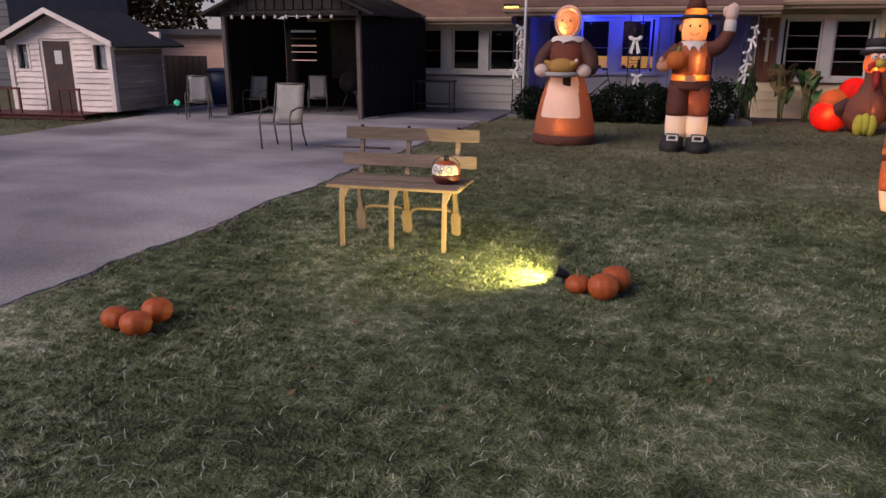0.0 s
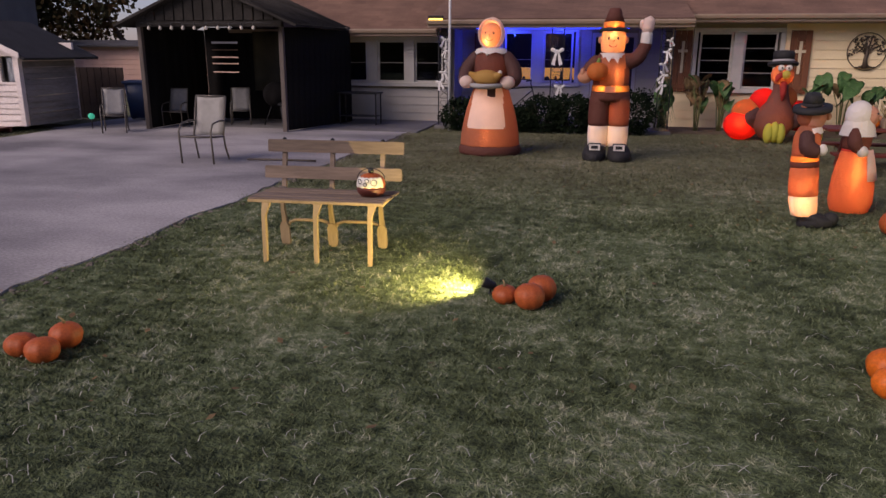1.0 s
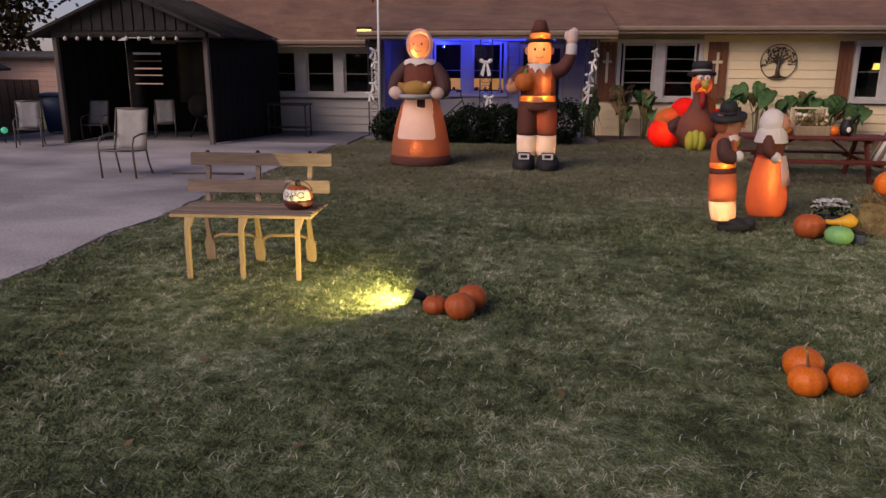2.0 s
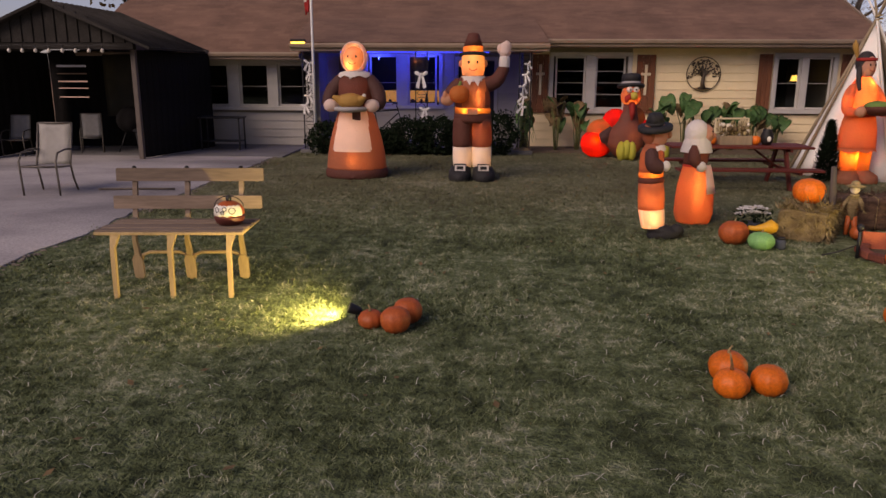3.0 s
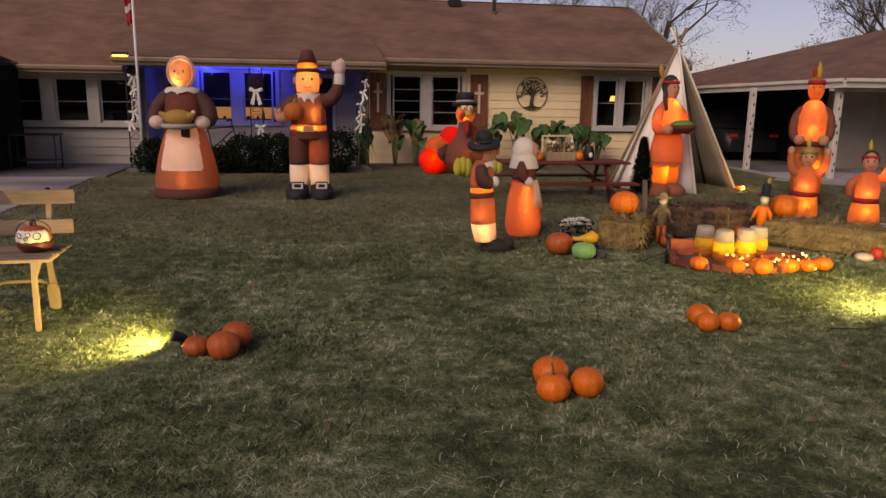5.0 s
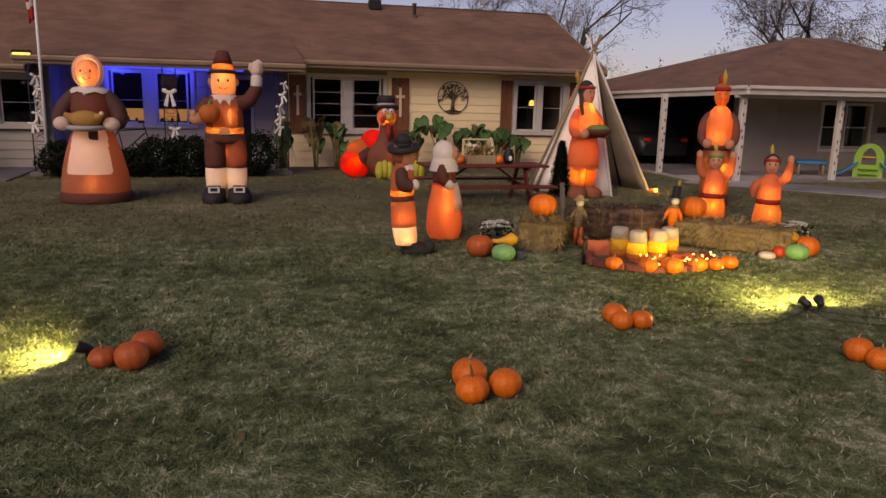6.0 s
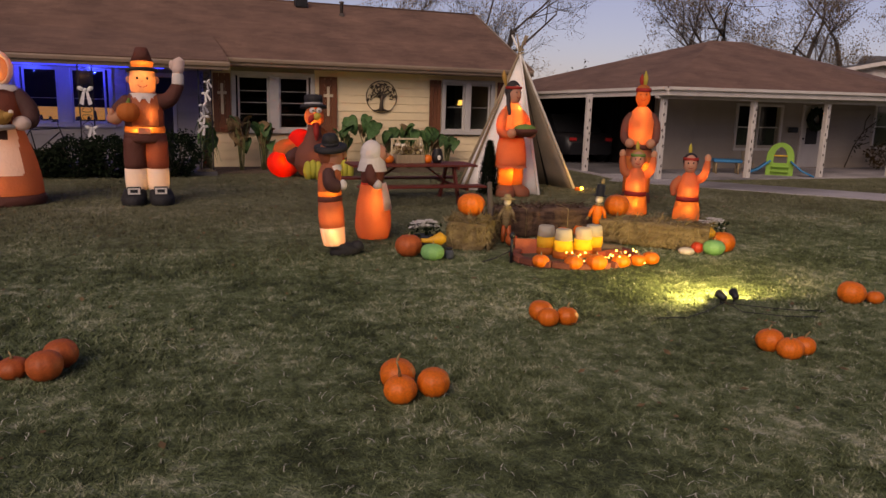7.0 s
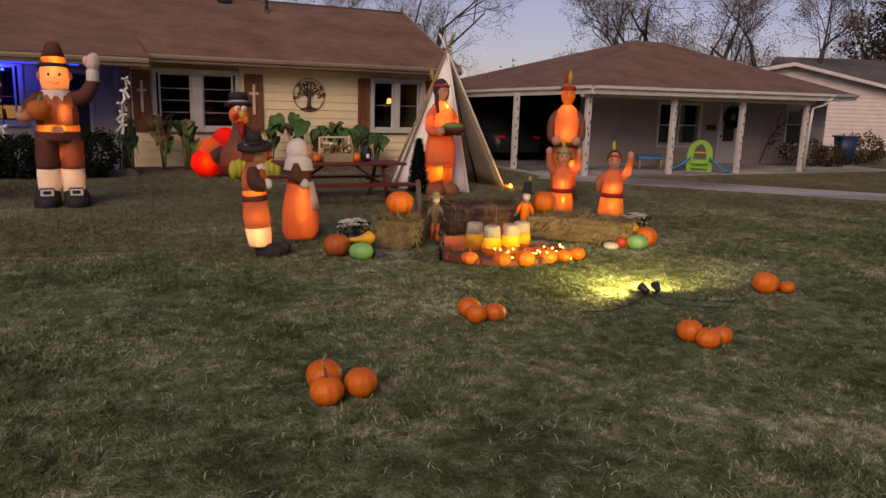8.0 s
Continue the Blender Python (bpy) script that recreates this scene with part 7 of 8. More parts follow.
def pumpkin(at, r, h, material, label, stem=0.07, lean=0.3, category="pumpkin", group="", name="pumpkin", ribs=9):
    p = thing(name, at, label, category, group)
    key = (ribs, material.name)
    if key not in PB:
        f = Fig()
        ribbed(f, (0, 0, 0.93), 1.0, 1.0, "orange", ribs)
        PB[key] = f.mesh("pumpkin_body", [material])
    b = part("body", PB[key], None, p, "", pose(0, 0, 0) @ Matrix.Diagonal((r, r, h, 1)))
    if stem:
        part("stem", Geo().tube([(0, 0, h * 1.75), (lean * stem * 0.4, 0, h * 1.82 + stem * 0.5), (lean * stem * 1.4, 0.01, h * 1.82 + stem)], [0.013, 0.007, 0.005], 0, 6), M["stem"], p)
    return p


PL = "orange pumpkin lying on the lawn in a small cluster"
rng = random.Random(8)
for x, y, r, h, dark in (
    (-3.54, 3.50, 0.098, 0.075, 1), (-3.35, 3.45, 0.10, 0.08, 1), (-3.37, 3.68, 0.10, 0.085, 1),
    (-0.85, 5.13, 0.095, 0.07, 1), (-0.655, 5.04, 0.112, 0.10, 1), (-0.59, 5.25, 0.112, 0.10, 1),
    (1.37, 4.07, 0.104, 0.088, 0), (1.60, 4.12, 0.104, 0.092, 0), (1.42, 4.30, 0.115, 0.10, 0),
    (2.98, 5.20, 0.092, 0.08, 0), (3.15, 5.20, 0.092, 0.078, 0), (2.99, 5.37, 0.105, 0.09, 0),
    (4.34, 4.20, 0.105, 0.09, 0), (4.36, 4.03, 0.10, 0.08, 0), (4.53, 4.06, 0.082, 0.072, 0),
    (6.17, 5.10, 0.128, 0.112, 0), (6.41, 5.02, 0.08, 0.062, 0),
):
    pumpkin(pose(x, y, 0.0, rng.uniform(-6, 6), rng.uniform(-6, 6), rng.uniform(0, 360)), r, h, M["pumpkin_dark"] if dark else M["pumpkin"], PL, rng.choice((0.0, 0.03, 0.04, 0.05)) if not 1.35 < x < 1.39 else 0.12, rng.uniform(-0.5, 0.6), group="pumpkins on the lawn")
# decorated pumpkin on the bench
dp = pumpkin(BENCH @ pose(0.43, 0.25, 0.562), 0.122, 0.108, M["pumpkin_dark"], "painted pumpkin with white picture and maroon foot on the bench", 0.0, name="painted_pumpkin")
part("foot", Geo().lathe([(0.085, 0.0), (0.116, 0.035), (0.127, 0.075), (0.124, 0.082)], 0, 24), M["paint_maroon"], dp, "maroon painted base")


def shell(z0, z1, a0, a1, lift, wave):
    """A patch of paint that follows the pumpkin's round."""
    rows = []
    for i in range(7):
        row = []
        for j in range(19):
            a = a0 + (a1 - a0) * j / 18
            z = z0 + (z1 - z0) * i / 6 + (wave * math.sin(j * 1.7) if i == 0 else wave * 0.7 * math.sin(j * 2.3 + 1) if i == 6 else 0)
            c = max(-0.99, min(0.99, (0.100 - z) / 0.108))
            q = (0.122 * math.sin(math.acos(c)) ** 0.8) + lift
            row.append((q * math.cos(a), q * math.sin(a), z))
        rows.append(row)
    inn = [[(x * 0.96, y * 0.96, z) for x, y, z in r] for r in rows]
    return Geo().rings([r + q[::-1] for r, q in zip(rows, inn)], 0, True)


part("white_paint", shell(0.088, 0.172, -2.95, -0.35, 0.0035, 0.006), M["paint_white"], dp, "white painted picture")
for a, z, r in ((-1.15, 0.135, 0.026), (-1.62, 0.150, 0.016), (-2.15, 0.142, 0.02), (-1.75, 0.118, 0.014)):
    q = 0.131
    pts = [(q * math.cos(a + r * 8 * math.cos(b)), q * math.sin(a + r * 8 * math.cos(b)), z + r * math.sin(b)) for b in (2 * math.pi * k / 14 for k in range(15))]
    part("dark_outline", bar(pts, 0.0028, 5), M["black_plastic"], dp, "thin black painted outline")
part("knob", Geo().ball((0, 0, 0.218), (0.025, 0.025, 0.03), 0, 10, 8), M["black_plastic"], dp)
part("handle", bar([(0.12 * math.cos(a), 0, 0.15 + 0.09 * math.sin(a)) for a in (math.pi * i / 10 for i in range(11))], 0.004, 5), M["iron"], dp)


# ---- ground spotlights ----
def flood(at, label, heads):
    f = thing("ground_spotlight", at @ Matrix.Scale(0.78, 4), label, "spotlight", "ground spotlights")
    for x, rz in heads:
        h = part("head", Geo().lathe([(0.02, -0.06), (0.04, -0.04), (0.05, 0.04), (0.054, 0.06), (0.054, 0.075)], 0, 18, pose(x, 0, 0.10, 68, 0, rz)), M["black_plastic"], f, "black lamp head")
        part("lens", Geo().lathe([(0.046, 0.060), (0.046, 0.066)], 0, 18, pose(x, 0, 0.10, 68, 0, rz)), glow("spot_lens", (1.0, 0.85, 0.35), 12.0), h, "bright yellow-white lens")
        part("yoke", bar([(x, 0, 0.0), (x, 0.02, 0.05), (x, 0, 0.09)], 0.01), M["black_plastic"], f)
        part("stake", Geo().lathe([(0.004, -0.10), (0.016, 0.0), (0.02, 0.02)], 0, 8, pose(x, 0, 0)), M["black_plastic"], f)
    return f


flood(pose(-0.985, 5.28, 0.0), "black ground spotlight throwing yellow light at the bench", [(0.0, -80)])
spot("bench_spot", (-1.065, 5.285, 0.145), (-2.4, 5.68, 0.20), 74.0, (1.0, 0.83, 0.30), 150, 0.8)
flood(pose(4.95, 5.36, 0.0), "pair of black ground spotlights lighting the display", [(-0.09, 195), (0.10, 160)])
for dx, tx in ((-0.1, 3.9), (0.1, 5.5)):
    spot("display_spot", (4.95 + dx, 5.48, 0.21), (tx, 6.3, 0.10), 70.0, (1.0, 0.86, 0.33), 165, 0.9)
g = Geo()
g.tube([(3.9, 5.08, 0.03), (4.2, 5.0, 0.035), (4.5, 5.12, 0.03), (4.85, 5.3, 0.04), (5.0, 5.15, 0.04), (5.3, 4.95, 0.035), (5.6, 4.85, 0.03)], 0.004, 0, 6)
g.tube([(4.85, 5.3, 0.05), (4.8, 5.0, 0.04), (5.1, 4.8, 0.035), (5.4, 4.75, 0.02)], 0.004, 0, 6)
solid("power_cable", g, M["black_plastic"], "black power cable looping across the lawn", "cable")

# ---- tipi ----
tp = thing("tipi", pose(6.98, 14.0, 0), "white canvas tipi with an open front and wooden poles", "tipi")
AP = Vector((-0.03, 0.1, 2.72))
base = [Vector((1.22 * math.cos(radians(a)), 1.1 * math.sin(radians(a)), 0)) for a in (-175, -93, -18, 45, 110, 160)]
def panel(a, b, lift=0.0, narrow=1.0):
    g = Geo()
    n = 8
    rows = []
    for i in range(n + 1):
        t = i / n * 0.985
        p, q = a.lerp(AP, t), b.lerp(AP, t)
        sag = -0.05 * math.sin(math.pi * min(1, t * 1.2)) * (1 - t)
        nrm = Vector((p.x + q.x, p.y + q.y, 0)).normalized()
        row = []
        for k in range(7):
            c = p.lerp(q, k / 6) + nrm * sag * math.sin(math.pi * k / 6)
            row.append(c)
        rows.append(row)
    inn = [[c * 0.985 for c in r] for r in rows]
    g.rings([[tuple(c) for c in r] + [tuple(c) for c in s[::-1]] for r, s in zip(rows, inn)], 0, True)
    return g
for i in range(6):
    if i == 1:
        continue
    # only the front-left panels keep the white; the others have shade painted in
    part("canvas_panel", panel(base[i], base[(i + 1) % 6]), M["canvas"] if i in (0, 5) else M["canvas_shaded"], tp)
for i, b in enumerate(base):
    top = AP + (AP - b) * 0.14
    part("pole", Geo().tube([tuple(b * 1.02), tuple(AP * 1.0 + Vector((b.x, b.y, 0)) * 0.02), tuple(top)], [0.03, 0.022, 0.016], 0, 8), M["pole_wood"] if i not in (1, 2) else M["canvas"], tp)
seam = base[3].lerp(base[2], 0.35)
part("door_seam", Geo().tube([tuple(seam * 0.97), tuple((seam * 0.97).lerp(AP, 0.5)), tuple((seam * 0.97).lerp(AP, 0.96))], [0.035, 0.026, 0.01], 0, 6), M["iron"], tp, "dark laced seam of the canvas")
part("rope", Geo().tube([(0.06 * math.cos(a), 0.1 + 0.06 * math.sin(a), 2.70 + 0.01 * a) for a in (0.6 * i for i in range(24))], 0.012, 0, 6), M["stem"], tp)
tl = thing("tipi_lamp", pose(8.12, 13.45, 0.0), "small glowing amber lamp at the tipi pole's foot", "lamp")
part("body", Geo().lathe([(0.05, 0), (0.07, 0.03), (0.05, 0.07)], 0, 12), M["pumpkin"], tl)
part("lens", Geo().ball((0.07, -0.03, 0.045), (0.045, 0.035, 0.035), 0, 10, 8), glow("amber_lens", (1.0, 0.5, 0.06), 8.0), tl)
lamp("tipi_foot_lamp", (8.16, 13.28, 0.16), 2.5, (1.0, 0.62, 0.18), 0.04)

# small conifer before the tipi
cf = thing("small_conifer", pose(5.86, 12.95, 0), "small dark potted conifer beside the picnic table", "conifer")
part("trunk", bar([(0, 0, 0), (0, 0, 0.5)], 0.03), M["bark"], cf)
rr = random.Random(6)
g = Geo()
for i in range(2600):
    z = rr.uniform(0.04, 1.02)
    r0 = 0.22 * (1 - (z / 1.1) ** 1.5) * math.sqrt(rr.uniform(0.2, 1))
    a = rr.uniform(0, 6.28)
    p = Vector((r0 * math.cos(a), r0 * math.sin(a), z))
    d = Vector((math.cos(a) + rr.uniform(-0.5, 0.5), math.sin(a) + rr.uniform(-0.5, 0.5), 0.9)).normalized() * rr.uniform(0.05, 0.09)
    s = d.cross(Vector((0, 0, 1))).normalized() * 0.02
    g.add([p - s, p + s, p + d], [(0, 1, 2)])
part("foliage", g, M["hedge"], cf)

# ---- picnic table ----
pt = thing("picnic_table", pose(4.13, 12.42, 0, 0, 0, -1), "dark red wooden picnic table with benches", "picnic table")
for i in range(5):
    part("top_board", block((0, -0.30 + i * 0.15, 0.655), (2.22, 0.14, 0.038)), M["picnic"], pt)
for y in (-0.70, 0.70):
    for k in (-0.07, 0.07):
        part("seat_board", block((0, y + k, 0.345), (2.2, 0.13, 0.038)), M["picnic"], pt)
for x in (-0.72, 0.72):
    for s in (-1, 1):
        part("leg", Geo().rings([[(x + dx, s * (0.52 + dy), 0) for dx, dy in ((-0.02, -0.05), (0.02, -0.05), (0.02, 0.05), (-0.02, 0.05))], [(x + dx, s * (0.18 + dy), 0.64) for dx, dy in ((-0.02, -0.05), (0.02, -0.05), (0.02, 0.05), (-0.02, 0.05))]], 0, False), M["picnic"], pt)
    part("cross_bearer", block((x + 0.042, 0, 0.30), (0.04, 1.60, 0.05)), M["picnic"], pt)
    part("top_bearer", block((x + 0.042, 0, 0.61), (0.04, 0.7, 0.05)), M["picnic"], pt)
    part("brace", bar([(x - 0.02, 0, 0.31), (x * 0.35, 0, 0.63)], 0.022, 4), M["picnic"], pt)
# what stands on it
pt_z = 0.674
cr = thing("wood_crate", pose(4.09, 12.45, pt_z, 0, 0, 4), "low wooden crate of dried flowers on the picnic table", "crate")
for y in (-0.11, 0.11):
    part("side", block((0, y, 0.075), (0.52, 0.018, 0.15)), M["pole_wood"], cr)
for x in (-0.25, 0.25):
    part("end", block((x, 0, 0.075), (0.018, 0.2, 0.149)), M["pole_wood"], cr)
part("floor", block((0, 0, 0.012), (0.48, 0.2, 0.015)), M["pole_wood"], cr)
rr = random.Random(12)
g = Geo()
for i in range(60):
    g.ball((rr.uniform(-0.22, 0.22), rr.uniform(-0.08, 0.08), rr.uniform(0.12, 0.34)), rr.uniform(0.02, 0.045), rr.choice((0, 1, 2)), 7, 5)
for i in range(40):
    x, y = rr.uniform(-0.2, 0.2), rr.uniform(-0.07, 0.07)
    g.tube([(x, y, 0.05), (x * 1.2, y, 0.2), (x * 1.3 + rr.uniform(-0.05, 0.05), y, rr.uniform(0.25, 0.4))], 0.006, 2, 4)
for x in (-0.27, 0.27):
    part("frame_stile", block((x, 0.13, 0.21), (0.035, 0.02, 0.42), 0.004), M["cream"], cr, "pale old frame stile")
for z in (0.19, 0.41):
    part("frame_rail", block((0, 0.13, z), (0.50, 0.02, 0.03), 0.004), M["cream"], cr)
part("dried_flowers", g, [M["gourd_white"], M["leaf_dry"], M["straw"]], cr, "dried cream and brown flowers")
for x in (3.72, 4.43):
    pumpkin(pose(x, 12.42, pt_z), 0.085, 0.08, M["pumpkin"], "small orange pumpkin on the picnic table", 0.04)
jar = thing("dark_jar", pose(4.61, 12.42, pt_z), "dark glazed jar on the picnic table", "jar")
part("body", Geo().lathe([(0.06, 0), (0.09, 0.05), (0.10, 0.14), (0.07, 0.22), (0.075, 0.25)], 0, 18), M["iron"], jar)
part("badge", Geo().ball((0, -0.10, 0.10), (0.035, 0.01, 0.045), 0, 8, 6), M["paint_white"], jar, "pale painted badge")

# ---- hay bales, fire-pit display ----
def bale(at, l, w, h, material, label, shag=260, seed=1, drape=0.0):
    b = thing("hay_bale", at, label, "hay bale", "hay bales round the display")
    g = Geo()
    rows = []
    n = 12
    for i in range(n + 1):
        x = -l / 2 + l * i / n
        e = 1.0 - 0.06 * (abs(i / n * 2 - 1) ** 6)
        row = []
        for j in range(24):
            a = 2 * math.pi * (j + 0.5) / 24
            ca, sa = math.cos(a), math.sin(a)
            y = w / 2 * math.copysign(abs(ca) ** 0.32, ca) * e
            z = h / 2 + h / 2 * math.copysign(abs(sa) ** 0.32, sa) * e
            q = 0.02 * noise.noise((x * 9 + seed, y * 9, z * 9))
            row.append((x, y + q, max(0.0, z + q)))
        rows.append(row)
    g.rings(rows, 0, False)
    part("bale", g, material, b)
    rr = random.Random(seed)
    g = Geo()
    for i in range(shag):
        side = rr.choice((0, 0, 1, 2, 2))
        if side == 0:
            p = Vector((rr.uniform(-l / 2, l / 2), -w / 2, rr.uniform(0, h)))
            d = Vector((rr.uniform(-1, 1), -0.5, rr.uniform(-1.2, 0.4)))
        elif side == 1:
            p = Vector((rr.choice((-1, 1)) * l / 2, rr.uniform(-w / 2, w / 2), rr.uniform(0, h)))
            d = Vector((math.copysign(0.6, p.x), rr.uniform(-0.8, 0.8), rr.uniform(-1.2, 0.4)))
        else:
            p = Vector((rr.uniform(-l / 2, l / 2), rr.uniform(-w / 2, w / 2), h))
            d = Vector((rr.uniform(-1, 1), rr.uniform(-1, 1), rr.uniform(0.0, 0.5)))
        d = d.normalized() * rr.uniform(0.05, 0.14)
        s = d.cross(Vector((rr.random(), rr.random(), 1))).normalized() * 0.006
        g.add([p - s, p + s, p + d + s * 0.4, p + d - s * 0.4], [(0, 1, 2, 3)])
    tagged(part("loose_straw", g, M["straw"] if material is M["hay"] else M["hay_dark"], b), kind="stuff")
    for x in (-l * 0.22, l * 0.22):
        part("twine", bar([(x, -w / 2 - 0.012, 0.02), (x, -w / 2 - 0.014, h / 2), (x, -w / 2 - 0.006, h - 0.01), (x, 0, h + 0.012), (x, w / 2, h - 0.01)], 0.005, 5), M["stem"], b)
    return b


bale(pose(3.72, 8.62, 0, 0, 0, 58), 0.98, 0.52, 0.34, M["hay"], "shaggy golden hay bale on the lawn", 1700, 1)
bale(pose(4.88, 8.98, 0, 0, 0, -6), 1.35, 0.48, 0.40, M["hay_dark"], "dark reddish hay bale behind the fire display", 900, 2)
bale(pose(6.04, 7.98, 0, 0, 0, -44), 1.35, 0.50, 0.33, M["hay"], "golden hay bale beside the fire display", 1100, 3)

pumpkin(pose(3.74, 8.72, 0.34), 0.18, 0.155, M["pumpkin"], "large orange pumpkin resting on the hay bale", 0.0, ribs=10)
pumpkin(pose(5.74, 8.45, 0.33), 0.17, 0.15, M["pumpkin"], "large orange pumpkin resting on the hay bale", 0.0, ribs=10)

# dark bed and brick ring of the fire pit
g = Geo()
rows = []
for r, z in ((0.0, 0.03), (0.5, 0.03), (0.72, 0.025), (0.82, -0.01)):
    rows.append([(r * 1.0 * math.cos(a), r * 0.75 * math.sin(a), z + 0.008 * math.sin(a * 9) * (r > 0.1)) for a in (2 * math.pi * i / 40 for i in range(40))])
g.rings(rows, 0, True, caps=False)
solid("fire_bed", g, M["dirt"], "bare dark earth under the fire display", "earth", pose(4.55, 7.45, 0.0), kind="structure")
rng = random.Random(21)
br = thing("fire_ring", pose(4.55, 7.45, 0), "ring of low red-brown bricks", "fire ring")
bm_ = block((0, 0, 0.045), (0.2, 0.1, 0.07), 0.01).mesh("brick", [M["brick_red"]])
for i in range(20):
    a = 2 * math.pi * i / 20
    part("brick", bm_, None, br, "", pose(0.74 * math.cos(a), 0.55 * math.sin(a), 0.0, rng.uniform(-3, 3), rng.uniform(-3, 3), math.degrees(a) + 90 + rng.uniform(-8, 8)))
solid("red_board", block((0, 0, 0.09), (0.40, 0.03, 0.18), 0.006), M["board_red"], "short red board standing in the fire ring", "board", pose(4.13, 7.75, 0.02, -12, 0, -18))
solid("red_board", block((0, 0, 0.035), (0.5, 0.14, 0.05), 0.008), M["board_red"], "short red board lying in the fire ring", "board", pose(5.0, 7.35, 0.04, 0, 4, 25))
solid("log", Geo().tube([(-0.3, 0, 0.06), (0, 0.01, 0.065), (0.32, 0, 0.06)], [0.06, 0.062, 0.055], 0, 12), M["bark"], "short dark log in the fire ring", "log", pose(4.9, 7.6, 0.03, 0, 0, -30))
solid("log", Geo().tube([(-0.28, 0, 0.05), (0, 0.01, 0.055), (0.3, 0, 0.05)], [0.05, 0.052, 0.045], 0, 12), M["bark"], "short dark log in the fire ring", "log", pose(4.72, 7.80, 0.03, 0, 0, 15))


def candy(at, s=1.0):
    b = thing("candy_corn_bucket", at, "lit white, yellow and orange candy-corn bucket", "bucket", "lit buckets in the fire ring")
    zs = [(0.0, 0.132, 0), (0.085, 0.126, 0), (0.085, 0.126, 1), (0.215, 0.114, 1), (0.215, 0.114, 2), (0.33, 0.102, 2), (0.345, 0.088, 2)]
    for idx, key in enumerate(("corn_orange", "corn_yellow", "corn_white")):
        prof = [(r * s, z * s) for z, r, k in zs if k == idx]
        part(("base_band", "middle_band", "top_band")[idx], Geo().lathe(prof, 0, 20), C[key], b)
    return b


for x, y, s, w in ((4.30, 7.72, 0.97, 0.10), (4.38, 7.45, 0.97, 0.45), (4.66, 7.48, 0.97, 0.50), (4.89, 7.62, 0.97, 0.28)):
    candy(pose(x, y, 0.03, 0, 0, 0) @ Matrix.Diagonal((0.95, 0.95, 1, 1)), s)
    lamp("bucket_lamp", (x, y - 0.02, 0.20), w, (1.0, 0.66, 0.24), 0.03)
# two small amber jars glow behind the buckets
for x, y in ((4.60, 7.86), (4.86, 7.92)):
    aj = thing("amber_jar", pose(x, y, 0.02), "small lit amber jar behind the buckets", "jar", "lit amber jars")
    part("stand", Geo().lathe([(0.05, 0.0), (0.045, 0.15), (0.055, 0.16)], 0, 12), M["brick_red"], aj)
    part("bowl", Geo().lathe([(0.05, 0.16), (0.066, 0.19), (0.068, 0.24), (0.052, 0.28), (0.046, 0.28)], 0, 16), C["corn_orange"], aj, "glowing amber bowl")
    lamp("amber_jar_lamp", (x, y - 0.01, 0.24), 0.05, (1.0, 0.55, 0.16), 0.02)
# fairy lights over the logs
fl = thing("fairy_lights", pose(4.74, 7.08, 0), "string of warm fairy lights over the fire ring", "fairy lights")
rng = random.Random(31)
pts = [(-0.45 + 0.03 * i, 0.18 * math.sin(i * 1.1) + 0.05 * math.sin(i * 2.7), 0.09 + 0.05 * math.sin(i * 0.9)) for i in range(34)]
part("wire", bar(pts, 0.003, 4), M["stem"], fl)
fm = glow("fairy_bulb", (1.0, 0.42, 0.08), 12.0)
bm2 = Geo().ball((0, 0, 0), 0.010, 0, 6, 5).mesh("bulb", [fm])
for i in range(34):
    part("bulb", bm2, None, fl, "", pose(*pts[i]))
lamp("fairy_lamp", (4.6, 7.25, 0.20), 0.9, (1.0, 0.45, 0.10), 0.08)
lamp("fairy_lamp", (4.98, 7.25, 0.20), 0.6, (1.0, 0.45, 0.10), 0.08)
# row of small pumpkins before the fire
for x, y, r in ((3.93, 7.14, 0.098), (4.24, 6.96, 0.105), (4.48, 6.88, 0.12), (4.82, 6.92, 0.105), (5.06, 6.94, 0.09), (5.26, 6.98, 0.10)):
    pumpkin(pose(x, y, 0.01, 0, 0, rng.uniform(0, 90)), r, r * 0.75, M["pumpkin"], "small orange pumpkin in a row before the fire ring", 0.03, group="row of small pumpkins")
pumpkin(pose(4.12, 8.28, 0.02), 0.085, 0.075, M["pumpkin_dark"], "small dark orange pumpkin by the scarecrow", 0.02)


